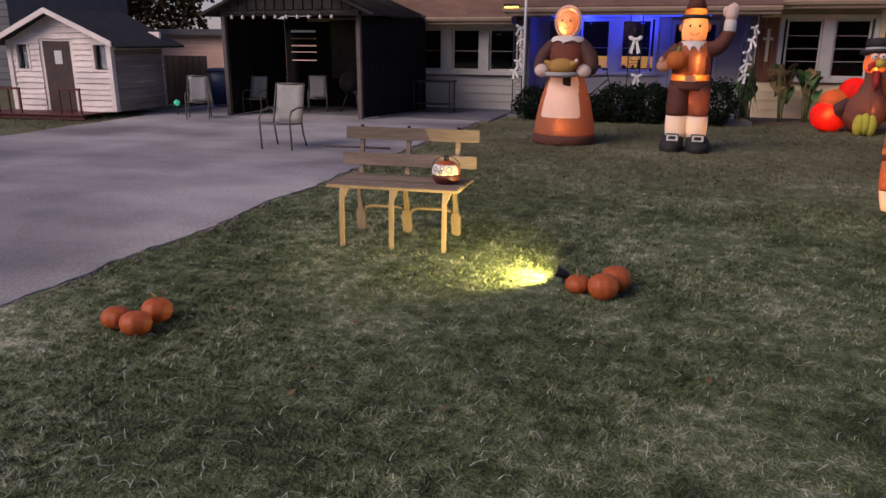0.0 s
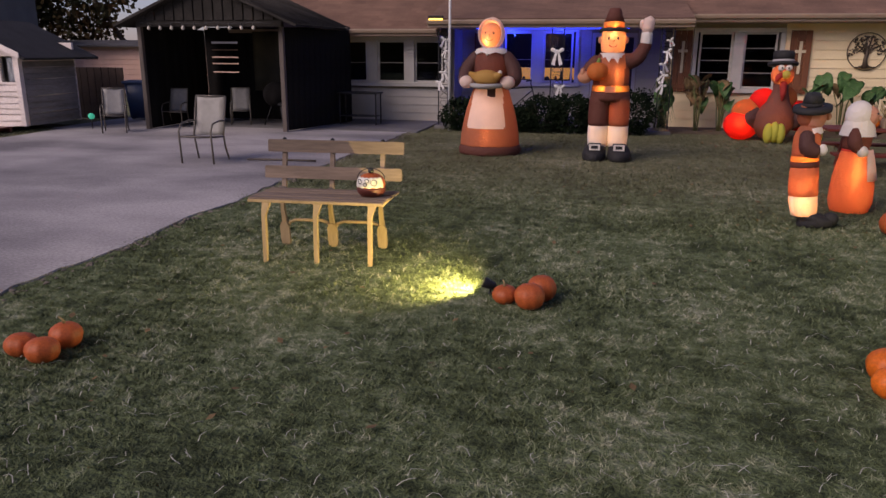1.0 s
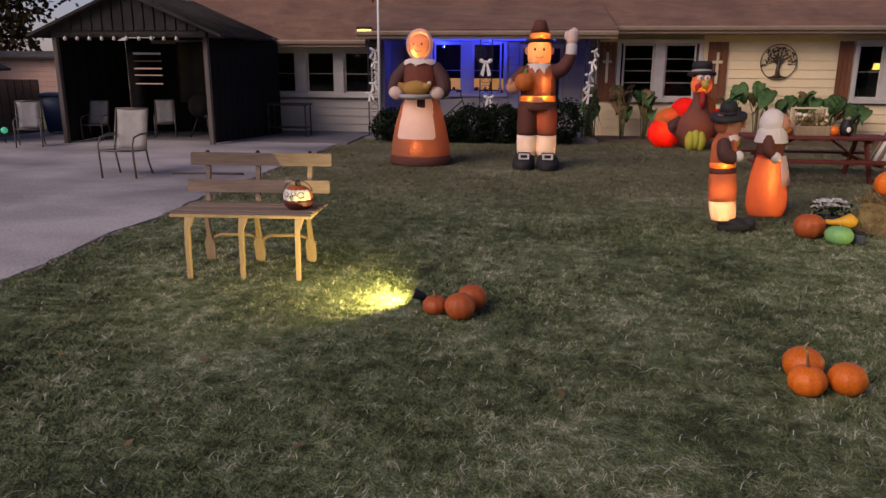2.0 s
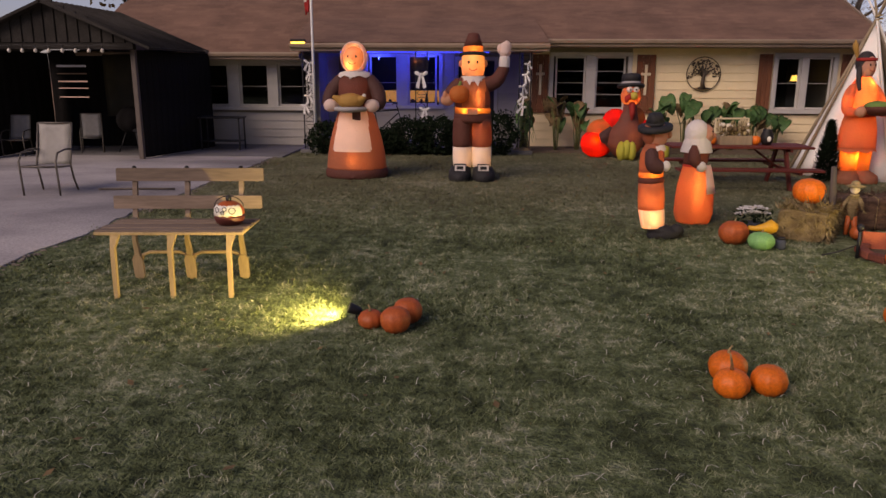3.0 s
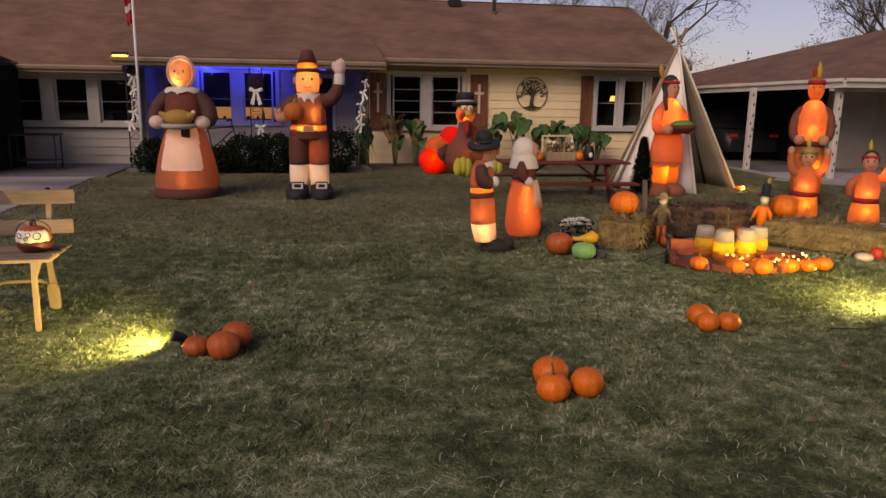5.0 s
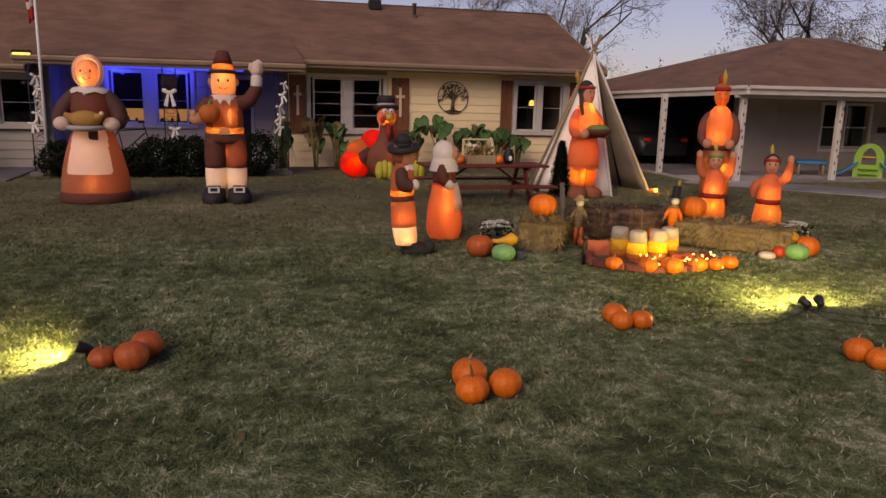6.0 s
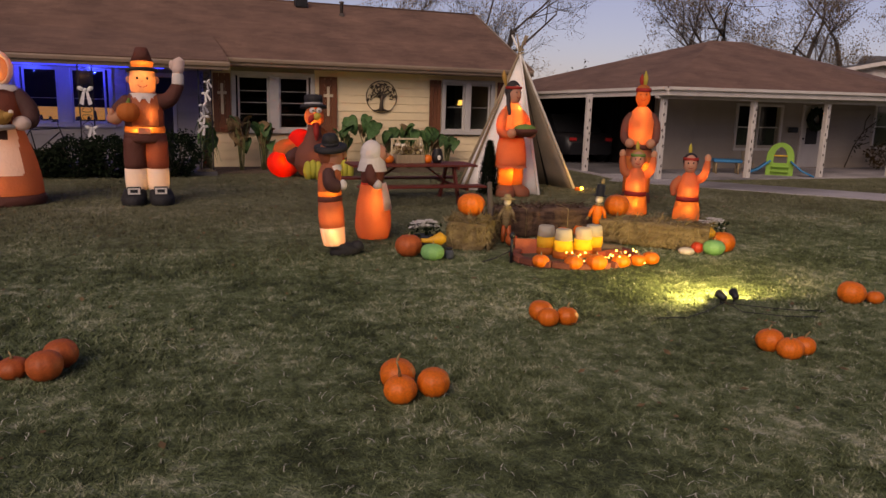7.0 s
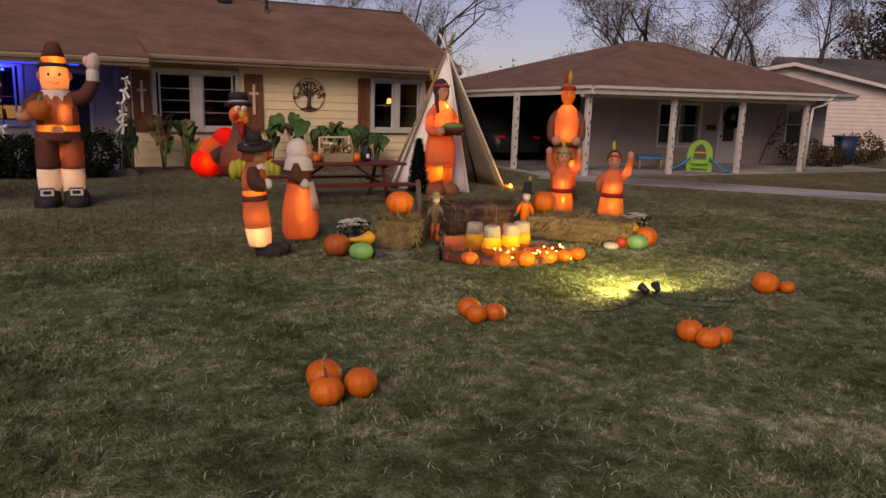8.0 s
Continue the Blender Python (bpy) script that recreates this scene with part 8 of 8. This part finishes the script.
def gourds(at, flip):
    """A heap of squash and gourds with flowers behind."""
    s = -1 if flip else 1
    pumpkin(at @ pose(-0.20 if not flip else 0.13, 0.10 if not flip else 0.17, 0), 0.16, 0.135, M["pumpkin_dark"] if not flip else M["pumpkin"], "deep orange pumpkin in a heap of squash", 0.03)
    pumpkin(at @ pose(0.06 if not flip else 0.02, -0.10, 0), 0.14, 0.10, M["gourd_green"], "pale green ribbed squash in the heap", 0.03, ribs=8, name="squash", category="squash")
    yg = thing("gourd", at @ pose(0.10 * s, 0.10, 0.165 if not flip else 0.19) @ Matrix.Scale(0.8, 4), "yellow-orange necked gourd on the heap", "gourd")
    part("body", Geo().tube([(-0.2, -0.02, 0.03), (-0.12, 0, 0.02), (-0.03, 0, 0.035), (0.08, 0, 0.055), (0.16, 0, 0.04)], [0.03, 0.035, 0.05, 0.10, 0.05], 0, 14), M["gourd_yellow"], yg)
    fw = thing("flower_pot", at @ pose(0.0, 0.34, 0.0), "pot of white flowers behind the squash", "flowers")
    part("pot", Geo().lathe([(0.10, 0), (0.13, 0.18), (0.145, 0.2), (0.12, 0.2)], 0, 18), M["denim"], fw)
    rr = random.Random(17 + flip)
    g = Geo()
    for i in range(26):
        a, r0 = rr.uniform(0, 6.28), 0.15 * math.sqrt(rr.random())
        z = 0.30 + 0.07 * (1 - (r0 / 0.15) ** 2) + rr.uniform(-0.03, 0.03)
        for k in range(5):
            b = k * 1.256 + rr.uniform(0, 0.5)
            c = Vector((r0 * math.cos(a), r0 * math.sin(a), z))
            g.add([c, c + Vector((0.045 * math.cos(b - 0.5), 0.045 * math.sin(b - 0.5), 0.012)), c + Vector((0.055 * math.cos(b), 0.055 * math.sin(b), 0.004)), c + Vector((0.045 * math.cos(b + 0.5), 0.045 * math.sin(b + 0.5), 0.012))], [(0, 1, 2, 3)])
    part("blossoms", g, M["white_cloth"], fw, "white blossoms")
    g = Geo()
    for i in range(110):
        a, r0 = rr.uniform(0, 6.28), 0.2 * math.sqrt(rr.random())
        c = Vector((r0 * math.cos(a), r0 * math.sin(a), rr.uniform(0.18, 0.33)))
        d = Vector((rr.uniform(-1, 1), rr.uniform(-1, 1), rr.uniform(0, 1))).normalized() * 0.06
        q = d.cross(Vector((0, 0, 1))).normalized() * 0.02
        g.add([c, c + d * 0.5 + q, c + d, c + d * 0.5 - q], [(0, 1, 2, 3)])
    part("leaves", g, M["hedge"], fw)


gourds(pose(2.86, 7.90, 0, 0, 0, -15), False)
gourds(pose(6.46, 7.38, 0, 0, 0, -38), True)
pumpkin(pose(6.06, 7.36, 0), 0.10, 0.05, M["gourd_white"], "flat cream squash beside the heap", 0.0, name="squash", category="squash")
pumpkin(pose(6.27, 7.42, 0), 0.08, 0.075, M["gourd_red"], "small red gourd tucked into the heap", 0.0, name="gourd", category="gourd")
lt = thing("lantern", pose(3.10, 7.80, 0) @ Matrix.Scale(0.72, 4), "small dark glass lantern by the hay", "lantern")
part("jar", Geo().lathe([(0.06, 0), (0.075, 0.03), (0.075, 0.12), (0.05, 0.15)], 0, 14), M["denim"], lt)
part("cap", Geo().lathe([(0.055, 0.15), (0.055, 0.18)], 0, 14), M["iron"], lt)


def scarecrow(at, label, tall):
    """A plain stuffed doll on a stake."""
    g = Geo()
    g.tube([(0, 0.03, 0), (0, 0.03, 0.75)], 0.014, 4, 6)
    g.loft([(0, 0, 0.22, 0.05, 0.04), (0, 0, 0.42, 0.075, 0.05), (0, 0, 0.52, 0.07, 0.05), (0, 0, 0.56, 0.03, 0.03)], 0, 14)
    for s in (-1, 1):
        g.tube([(s * 0.05, 0, 0.52), (s * 0.10, -0.02, 0.44), (s * 0.12, -0.03, 0.36)], [0.03, 0.028, 0.022], 0, 8)
        g.tube([(s * 0.03, 0, 0.26), (s * 0.045, -0.01, 0.12), (s * 0.05, -0.02, 0.0)], [0.04, 0.035, 0.03], 1, 8)
        for k in range(5):
            g.tube([(s * 0.12, -0.03, 0.37), (s * (0.13 + 0.01 * k), -0.05 + 0.015 * k, 0.31)], 0.004, 2, 4)
    g.ball((0, -0.005, 0.63), (0.06, 0.058, 0.065), 3, 14, 10)
    if tall:
        g.lathe([(0.07, 0.0), (0.11, 0.005), (0.11, 0.015), (0.065, 0.02), (0.06, 0.17), (0.02, 0.18)], 5, 18, pose(0, 0, 0.68))
        g.ball((0.02, 0, 0.90), (0.03, 0.02, 0.05), 2, 6, 5)
    else:
        g.lathe([(0.07, 0.0), (0.12, 0.0), (0.12, 0.012), (0.06, 0.025), (0.05, 0.07), (0.015, 0.08)], 2, 18, pose(0, 0, 0.67))
    g.tube([(-0.05, -0.03, 0.56), (0, -0.06, 0.55), (0.05, -0.03, 0.56)], 0.018, 2, 8)
    return solid("scarecrow", g, [M["pumpkin"] if tall else M["hay"], M["denim"] if tall else M["pumpkin_dark"], M["straw"], M["gourd_white"], M["pole_wood"], M["black_plastic"]], label, "scarecrow", at)


scarecrow(pose(4.12, 8.45, 0.03, 0, 0, -25) @ Matrix.Scale(0.82, 4), "small straw scarecrow doll with a straw hat on a stake", False)
scarecrow(pose(5.36, 8.36, 0.02, 0, 4, -25) @ Matrix.Scale(0.87, 4), "small scarecrow doll in a tall dark hat", True)
g = Geo()
g.tube([(0, 0, 0), (0.01, 0, 0.4), (0.0, 0, 0.78)], [0.045, 0.04, 0.03], 0, 10)
g.tube([(0.0, 0, 0.35), (-0.09, -0.01, 0.38), (-0.1, -0.01, 0.52)], [0.022, 0.024, 0.02], 0, 8)
solid("wooden_cactus", g, M["old_post"], "rough wooden post with a side arm by the hay", "post", pose(3.98, 8.62, 0.0, 0, -3, 0))
st = thing("light_stake", pose(3.72, 7.45, 0), "black stake light at the fire ring's edge", "stake light")
part("stake", bar([(0, 0, 0), (0.0, 0, 0.3)], 0.018), M["black_plastic"], st)
part("arm", bar([(0.0, 0, 0.14), (-0.18, 0.02, 0.06), (-0.34, 0.03, 0.02)], 0.008), M["black_plastic"], st)
part("head", Geo().ball((0, 0, 0.31), (0.035, 0.035, 0.04), 0, 10, 8), M["black_plastic"], st)


# ---- planting along the wall ----
def big_leaf(size, droop, seed):
    """A heart-shaped leaf with a folded midrib, hanging from its stalk."""
    rr = random.Random(seed)
    rows = []
    for i in range(8):
        t = i / 7
        w = size * 0.42 * (math.sin(math.pi * min(1.0, t * 0.9 + 0.12)) ** 0.75) * (1 - 0.25 * t)
        if i == 7:
            w = 0.005
        y = -size * (t - 0.12) * math.cos(droop * t)
        z = -size * t * math.sin(droop * (0.4 + 0.6 * t))
        rows.append([(w * k, y + 0.02 * size * rr.uniform(-1, 1), z + abs(k) * w * 0.35) for k in (-1, -0.5, 0, 0.5, 1)])
    g = Geo()
    g.rings([r + [(x, y, z - 0.006) for x, y, z in r][::-1] for r in rows], 0, True)
    return g


LEAFS = [big_leaf(1.0, d, i).mesh("leaf", [M["leaf_big"]]) for i, d in enumerate((0.7, 1.1, 1.4, 1.0))]
DRY = [big_leaf(1.0, d, 9 + i).mesh("leaf", [M["leaf_dry"]]) for i, d in enumerate((1.5, 1.35, 1.55))]


def elephant_ear(at, tall, n, dry, seed, label):
    rr = random.Random(seed)
    p = thing("elephant_ear", at, label, "plant", "large-leaved plants along the wall")
    for i in range(n):
        a = rr.uniform(0, 2 * math.pi)
        h = tall * rr.uniform(0.6, 1.0)
        out = rr.uniform(0.08, 0.3) * (1 if i else 0.3)
        top = Vector((out * math.cos(a), out * math.sin(a) * 0.7, h))
        part("stalk", bar([(0.04 * math.cos(a), 0.04 * math.sin(a), 0), (top.x * 0.4, top.y * 0.4, h * 0.6), tuple(top)], 0.012, 6), M["stalk"], p)
        isdry = rr.random() < dry
        part("leaf", rr.choice(DRY if isdry else LEAFS), None, p, "", Matrix.Translation(top) @ pose(0, 0, 0, rr.uniform(-10, 15), rr.uniform(-25, 25), math.degrees(math.atan2(-math.cos(a), math.sin(a))) * 0.4 + rr.uniform(-50, 50)) @ Matrix.Scale(rr.uniform(0.28, 0.47), 4))
    return p


EL = "tall large-leaved plant with drooping green leaves by the wall"
DL = "withered large-leaved plant with brown hanging leaves by the wall"
for x, y, t, n, dry, lab in ((0.98, 17.6, 1.15, 8, 0.3, EL), (1.75, 17.7, 1.15, 10, 0.55, DL), (2.25, 17.8, 1.05, 8, 0.55, DL), (4.15, 17.7, 1.2, 8, 0.1, EL), (4.75, 17.8, 1.25, 5, 0.1, EL), (5.25, 17.9, 0.95, 7, 0.15, EL), (5.85, 17.9, 1.05, 9, 0.15, EL), (6.35, 17.95, 1.0, 8, 0.15, EL), (6.85, 17.9, 0.85, 7, 0.3, EL)):
    elephant_ear(pose(x, y, 0.0), t * 1.1, n + 2, dry, int(x * 31 + 7), lab)


def corn_bundle(at, seed):
    rr = random.Random(seed)
    p = thing("corn_stalks", at, "bundle of dried corn stalks tied to the porch column", "corn stalks")
    for i in range(9):
        a = rr.uniform(0, 6.28)
        pts = [(0.16 * math.cos(a), 0.12 * math.sin(a), 0), (0.04 * math.cos(a), 0.04 * math.sin(a), 0.6), (0.16 * math.cos(a), 0.1 * math.sin(a), 1.2)]
        part("stalk", bar(pts, 0.013, 6), M["stalk"], p)
        for k in range(3):
            z = rr.uniform(0.4, 1.15)
            b = rr.uniform(0, 6.28)
            r0 = 0.1
            g = Geo()
            rows = []
            for q in range(6):
                t = q / 5
                c = Vector((r0 * math.cos(a) + 0.3 * t * math.cos(b), r0 * math.sin(a) + 0.2 * t * math.sin(b), z + 0.14 * math.sin(3 * t) - 0.4 * t * t))
                w = 0.025 * (1 - t) + 0.002
                s = Vector((-math.sin(b), math.cos(b), 0)) * w
                rows.append([tuple(c - s), tuple(c), tuple(c + s), tuple(c + Vector((0, 0, -0.004)))])
            g.rings(rows, 0, True)
            part("leaf", g, M["leaf_dry"] if rr.random() < 0.25 else M["leaf_big"], p)
    part("foot_husks", Geo().ball((0, -0.05, 0.06), (0.22, 0.16, 0.09), 0, 10, 6), M["straw"], p)
    return p


corn_bundle(pose(0.92, 17.2, 0.0), 3)


def bush(at, r, h, seed, label, n=3200, material=None, leaf=0.055, name="shrub"):
    rr = random.Random(seed)
    p = thing(name, at, label, "shrub", "dark shrubs before the porch")
    g = Geo()
    for i in range(6):
        a = i * 1.05
        g.tube([(0, 0, 0), (r * 0.4 * math.cos(a), r * 0.4 * math.sin(a), h * 0.5), (r * 0.7 * math.cos(a), r * 0.7 * math.sin(a), h * 0.8)], [0.02, 0.012, 0.005], 0, 5)
    part("stems", g, M["bark"], p)
    g = Geo()
    for i in range(n):
        u, v = rr.uniform(0, 6.28), rr.uniform(-1, 1)
        k = rr.uniform(0.45, 1.08) ** 0.4 * (1 + 0.34 * noise.noise((math.cos(u) * 2 + seed, math.sin(u) * 2, v * 2)))
        c = Vector((r * k * math.cos(u) * math.sqrt(1 - v * v * 0.9), r * 0.8 * k * math.sin(u) * math.sqrt(1 - v * v * 0.9), max(0.03, h * (0.5 + 0.5 * v * k))))
        d = Vector((rr.uniform(-1, 1), rr.uniform(-1, 1), rr.uniform(-0.2, 1))).normalized() * leaf * rr.uniform(0.7, 1.5)
        s = d.cross(Vector((rr.uniform(-1, 1), rr.uniform(-1, 1), 0.5))).normalized() * leaf * 0.4
        g.add([c, c + d * 0.5 + s, c + d, c + d * 0.5 - s], [(0, 1, 2, 3)])
    part("foliage", g, material or M["hedge"], p)
    return p


for i, (x, r, h) in enumerate(((-3.45, 0.48, 0.72), (-2.85, 0.50, 0.62), (-2.2, 0.46, 0.55), (-1.62, 0.52, 0.80), (-1.0, 0.50, 0.84), (-0.35, 0.52, 0.8), (0.28, 0.50, 0.95))):
    bush(pose(x, 16.75, 0), r, h, 40 + i, "dark clipped evergreen shrub before the porch")
for i, (x, y, r, h) in enumerate(((21.0, 16.6, 0.8, 0.9), (21.9, 16.3, 0.6, 0.7), (24.6, 17.2, 0.9, 1.1), (25.6, 17.6, 0.8, 0.9))):
    bush(pose(x, y, 0), r, h, 60 + i, "dull autumn shrub beside the neighbour's house", 900, M["far_leaf"], 0.07)

# bicycle on the porch
bk = thing("bicycle", pose(-2.35, 17.85, 0.08, 0, 0, 4), "dark bicycle leaning on the porch", "bicycle")
for x in (-0.5, 0.5):
    wheel = [(x + 0.33 * math.cos(a), 0, 0.34 + 0.33 * math.sin(a)) for a in (2 * math.pi * i / 28 for i in range(29))]
    wp = part("wheel", bar(wheel, 0.018, 6), M["black_plastic"], bk)
    g = Geo()
    for i in range(10):
        a = 2 * math.pi * i / 10
        g.tube([(x, 0, 0.34), (x + 0.32 * math.cos(a), 0, 0.34 + 0.32 * math.sin(a))], 0.0025, 0, 4)
    part("spokes", g, M["iron"], wp)
g = Geo()
for a, b in (((-0.5, 0.34), (-0.12, 0.36)), ((-0.5, 0.34), (-0.2, 0.82)), ((-0.12, 0.36), (-0.22, 0.92)), ((-0.2, 0.82), (0.33, 0.86)), ((-0.12, 0.36), (0.35, 0.78)), ((0.32, 0.95), (0.5, 0.34))):
    g.tube([(a[0], 0, a[1]), (b[0], 0, b[1])], 0.014, 0, 6)
part("frame", g, M["iron"], bk)
part("handlebar", bar([(0.22, -0.25, 1.0), (0.33, -0.2, 1.02), (0.32, 0, 0.96), (0.33, 0.2, 1.02), (0.22, 0.25, 1.0)], 0.012), M["iron"], bk)
part("saddle", Geo().ball((-0.23, 0, 0.95), (0.13, 0.07, 0.035), 0, 12, 6), M["black_plastic"], bk)

# flower bed edge under the wall
g = Geo()
rows = []
for i in range(60):
    x = 0.6 + i * 0.147
    w = 0.08 * noise.noise((x * 1.5, 0, 0))
    rows.append([(x, 17.2 + w, -0.01), (x, 17.35 + w, 0.03), (x, 18.0, 0.045), (x, 18.55, 0.04)])
g.rings(rows, 0, True, caps=False, wrap=False)
solid("flower_bed", g, M["dirt"], "bare mulch bed along the house wall", "flower bed", kind="structure")
rng = random.Random(77)
g = Geo()
for i in range(420):
    x, y = rng.uniform(-4, 12), rng.uniform(3, 17.5)
    if abs(x) > 2.0 + 0.8 * y:
        continue
    a = rng.uniform(0, 6.28)
    s = rng.uniform(0.018, 0.04)
    d, q = Vector((math.cos(a), math.sin(a), rng.uniform(-0.2, 0.4))) * s, Vector((-math.sin(a), math.cos(a), rng.uniform(-0.3, 0.3))) * s * 0.6
    c = Vector((x, y, 0.03))
    g.add([c - d, c + q, c + d, c - q], [(0, 1, 2, 3)])
solid("fallen_leaves", g, M["leaf_dry"], "scattered small brown fallen leaves on the lawn", "leaves", kind="stuff")


# ---- trees ----
def branches(g, p, d, length, r, depth, rr, tips, m=0):
    pts, radii = [p], [r]
    n = 4
    q = p
    for i in range(n):
        d = (d + Vector((rr.uniform(-0.22, 0.22), rr.uniform(-0.22, 0.22), rr.uniform(-0.06, 0.16)))).normalized()
        q = q + d * length / n
        pts.append(q), radii.append(r * (1 - 0.45 * (i + 1) / n))
    g.tube(pts, radii, m, 7 if depth > 3 else 4 if depth > 2 else 3)
    if depth == 0:
        tips.append((q, d))
        return
    for i in range(rr.choice((3, 4)) if depth > 1 else 4):
        k = rr.randint(1, n)
        a = rr.uniform(0, 6.28)
        side = d.orthogonal().normalized()
        side = side * math.cos(a) + d.cross(side) * math.sin(a)
        nd = (d * rr.uniform(0.5, 1.0) + side * rr.uniform(0.5, 1.0) + Vector((0, 0, 0.18))).normalized()
        branches(g, pts[k], nd, length * rr.uniform(0.5, 0.72), max(radii[k] * 0.6, 0.009), depth - 1, rr, tips, m)


def tree(at, height, seed, label, leaves=0, leaf=0.12, depth=4, material=None, group="bare autumn trees"):
    rr = random.Random(seed)
    t = thing("tree", at, label, "tree", group)
    g, tips = Geo(), []
    branches(g, Vector((0, 0, -0.1)), Vector((rr.uniform(-0.1, 0.1), rr.uniform(-0.1, 0.1), 1)).normalized(), height * 0.42, height * 0.015, depth, rr, tips)
    part("trunk", g, M["bark"], t)
    if leaves:
        g = Geo()
        for q, d in tips:
            for i in range(leaves):
                c = q + Vector((rr.gauss(0, 1), rr.gauss(0, 1), rr.gauss(0, 1))) * leaf * 2.2
                e = Vector((rr.uniform(-1, 1), rr.uniform(-1, 1), rr.uniform(-1, 1))).normalized() * leaf * rr.uniform(0.6, 1.3)
                s = e.cross(Vector((rr.uniform(-1, 1), rr.uniform(-1, 1), rr.uniform(-1, 1)))).normalized() * leaf * 0.4
                g.add([c, c + e * 0.5 + s, c + e, c + e * 0.5 - s], [(0, 1, 2, 3)])
        part("crown", g, material or M["far_leaf"], t)
    return t


BARE = "tall bare autumn tree behind the houses"
for i, (x, y, h, n) in enumerate(((17, 38, 13, 1), (25, 36, 6.5, 0), (29, 35, 14, 0), (34, 33, 14, 1), (38, 30, 13, 0), (43, 31, 15, 0), (12, 34, 11, 1), (20, 44, 15, 0), (47, 30, 14, 2), (33, 42, 16, 0), (41, 36, 15, 0), (51, 34, 15, 1), (37, 37, 13, 0), (15, 46, 13, 0))):
    tree(pose(x, y, 0, 0, 0, i * 50), h, 100 + i, BARE, n + (11 if x > 28 else 4), 0.08, 5, M["leaf_dry"])
DARKT = "dark leafy tree behind the driveway"
for i, (x, y, h) in enumerate(((-22.5, 32.5, 11), (-26, 31, 12), (-15, 31, 11), (-29, 26, 12), (-11.5, 33, 10))):
    tree(pose(x, y, 0, 0, 0, i * 50), h, 200 + i, DARKT, 42, 0.26, 4, None, "dark trees behind the driveway")
for i, (x, y, h) in enumerate(((16, 33, 4.5), (19.5, 32, 4), (26, 31, 4.5), (13, 31, 4))):
    tree(pose(x, y, 0, 0, 0, i * 50), h, 300 + i, "low reddish-brown autumn tree beyond the roofs", 10, 0.13, 3, M["far_leaf"], "low trees beyond the roofs")

tree(pose(43.5, 29.5, 0), 13, 333, "dark leafy tree beyond the white house", 34, 0.2, 4, None, "dark trees behind the driveway")
tree(pose(47.5, 26.5, 0), 12, 334, "dark leafy tree beyond the white house", 34, 0.2, 4, None, "dark trees behind the driveway")
# unseen woods added behind the viewer, to darken window reflections and block low sky
rr = random.Random(91)
g = Geo()
for i in range(24000):
    x = rr.uniform(-70, 70)
    top = 7.0 + 3.0 * noise.noise((x * 0.12, 0, 0))
    c = Vector((x, -26 + rr.uniform(-3, 3), rr.uniform(0, top)))
    e = Vector((rr.uniform(-1, 1), rr.uniform(-1, 1), rr.uniform(-1, 1))).normalized() * rr.uniform(0.7, 1.5)
    s = e.cross(Vector((rr.uniform(-1, 1), rr.uniform(-1, 1), 1))).normalized() * 0.6
    g.add([c, c + e * 0.5 + s, c + e, c + e * 0.5 - s], [(0, 1, 2, 3)])
solid("far_woods", g, M["far_leaf"], "unseen leafy backdrop behind the viewer, darkening reflections", "woods", kind="stuff")
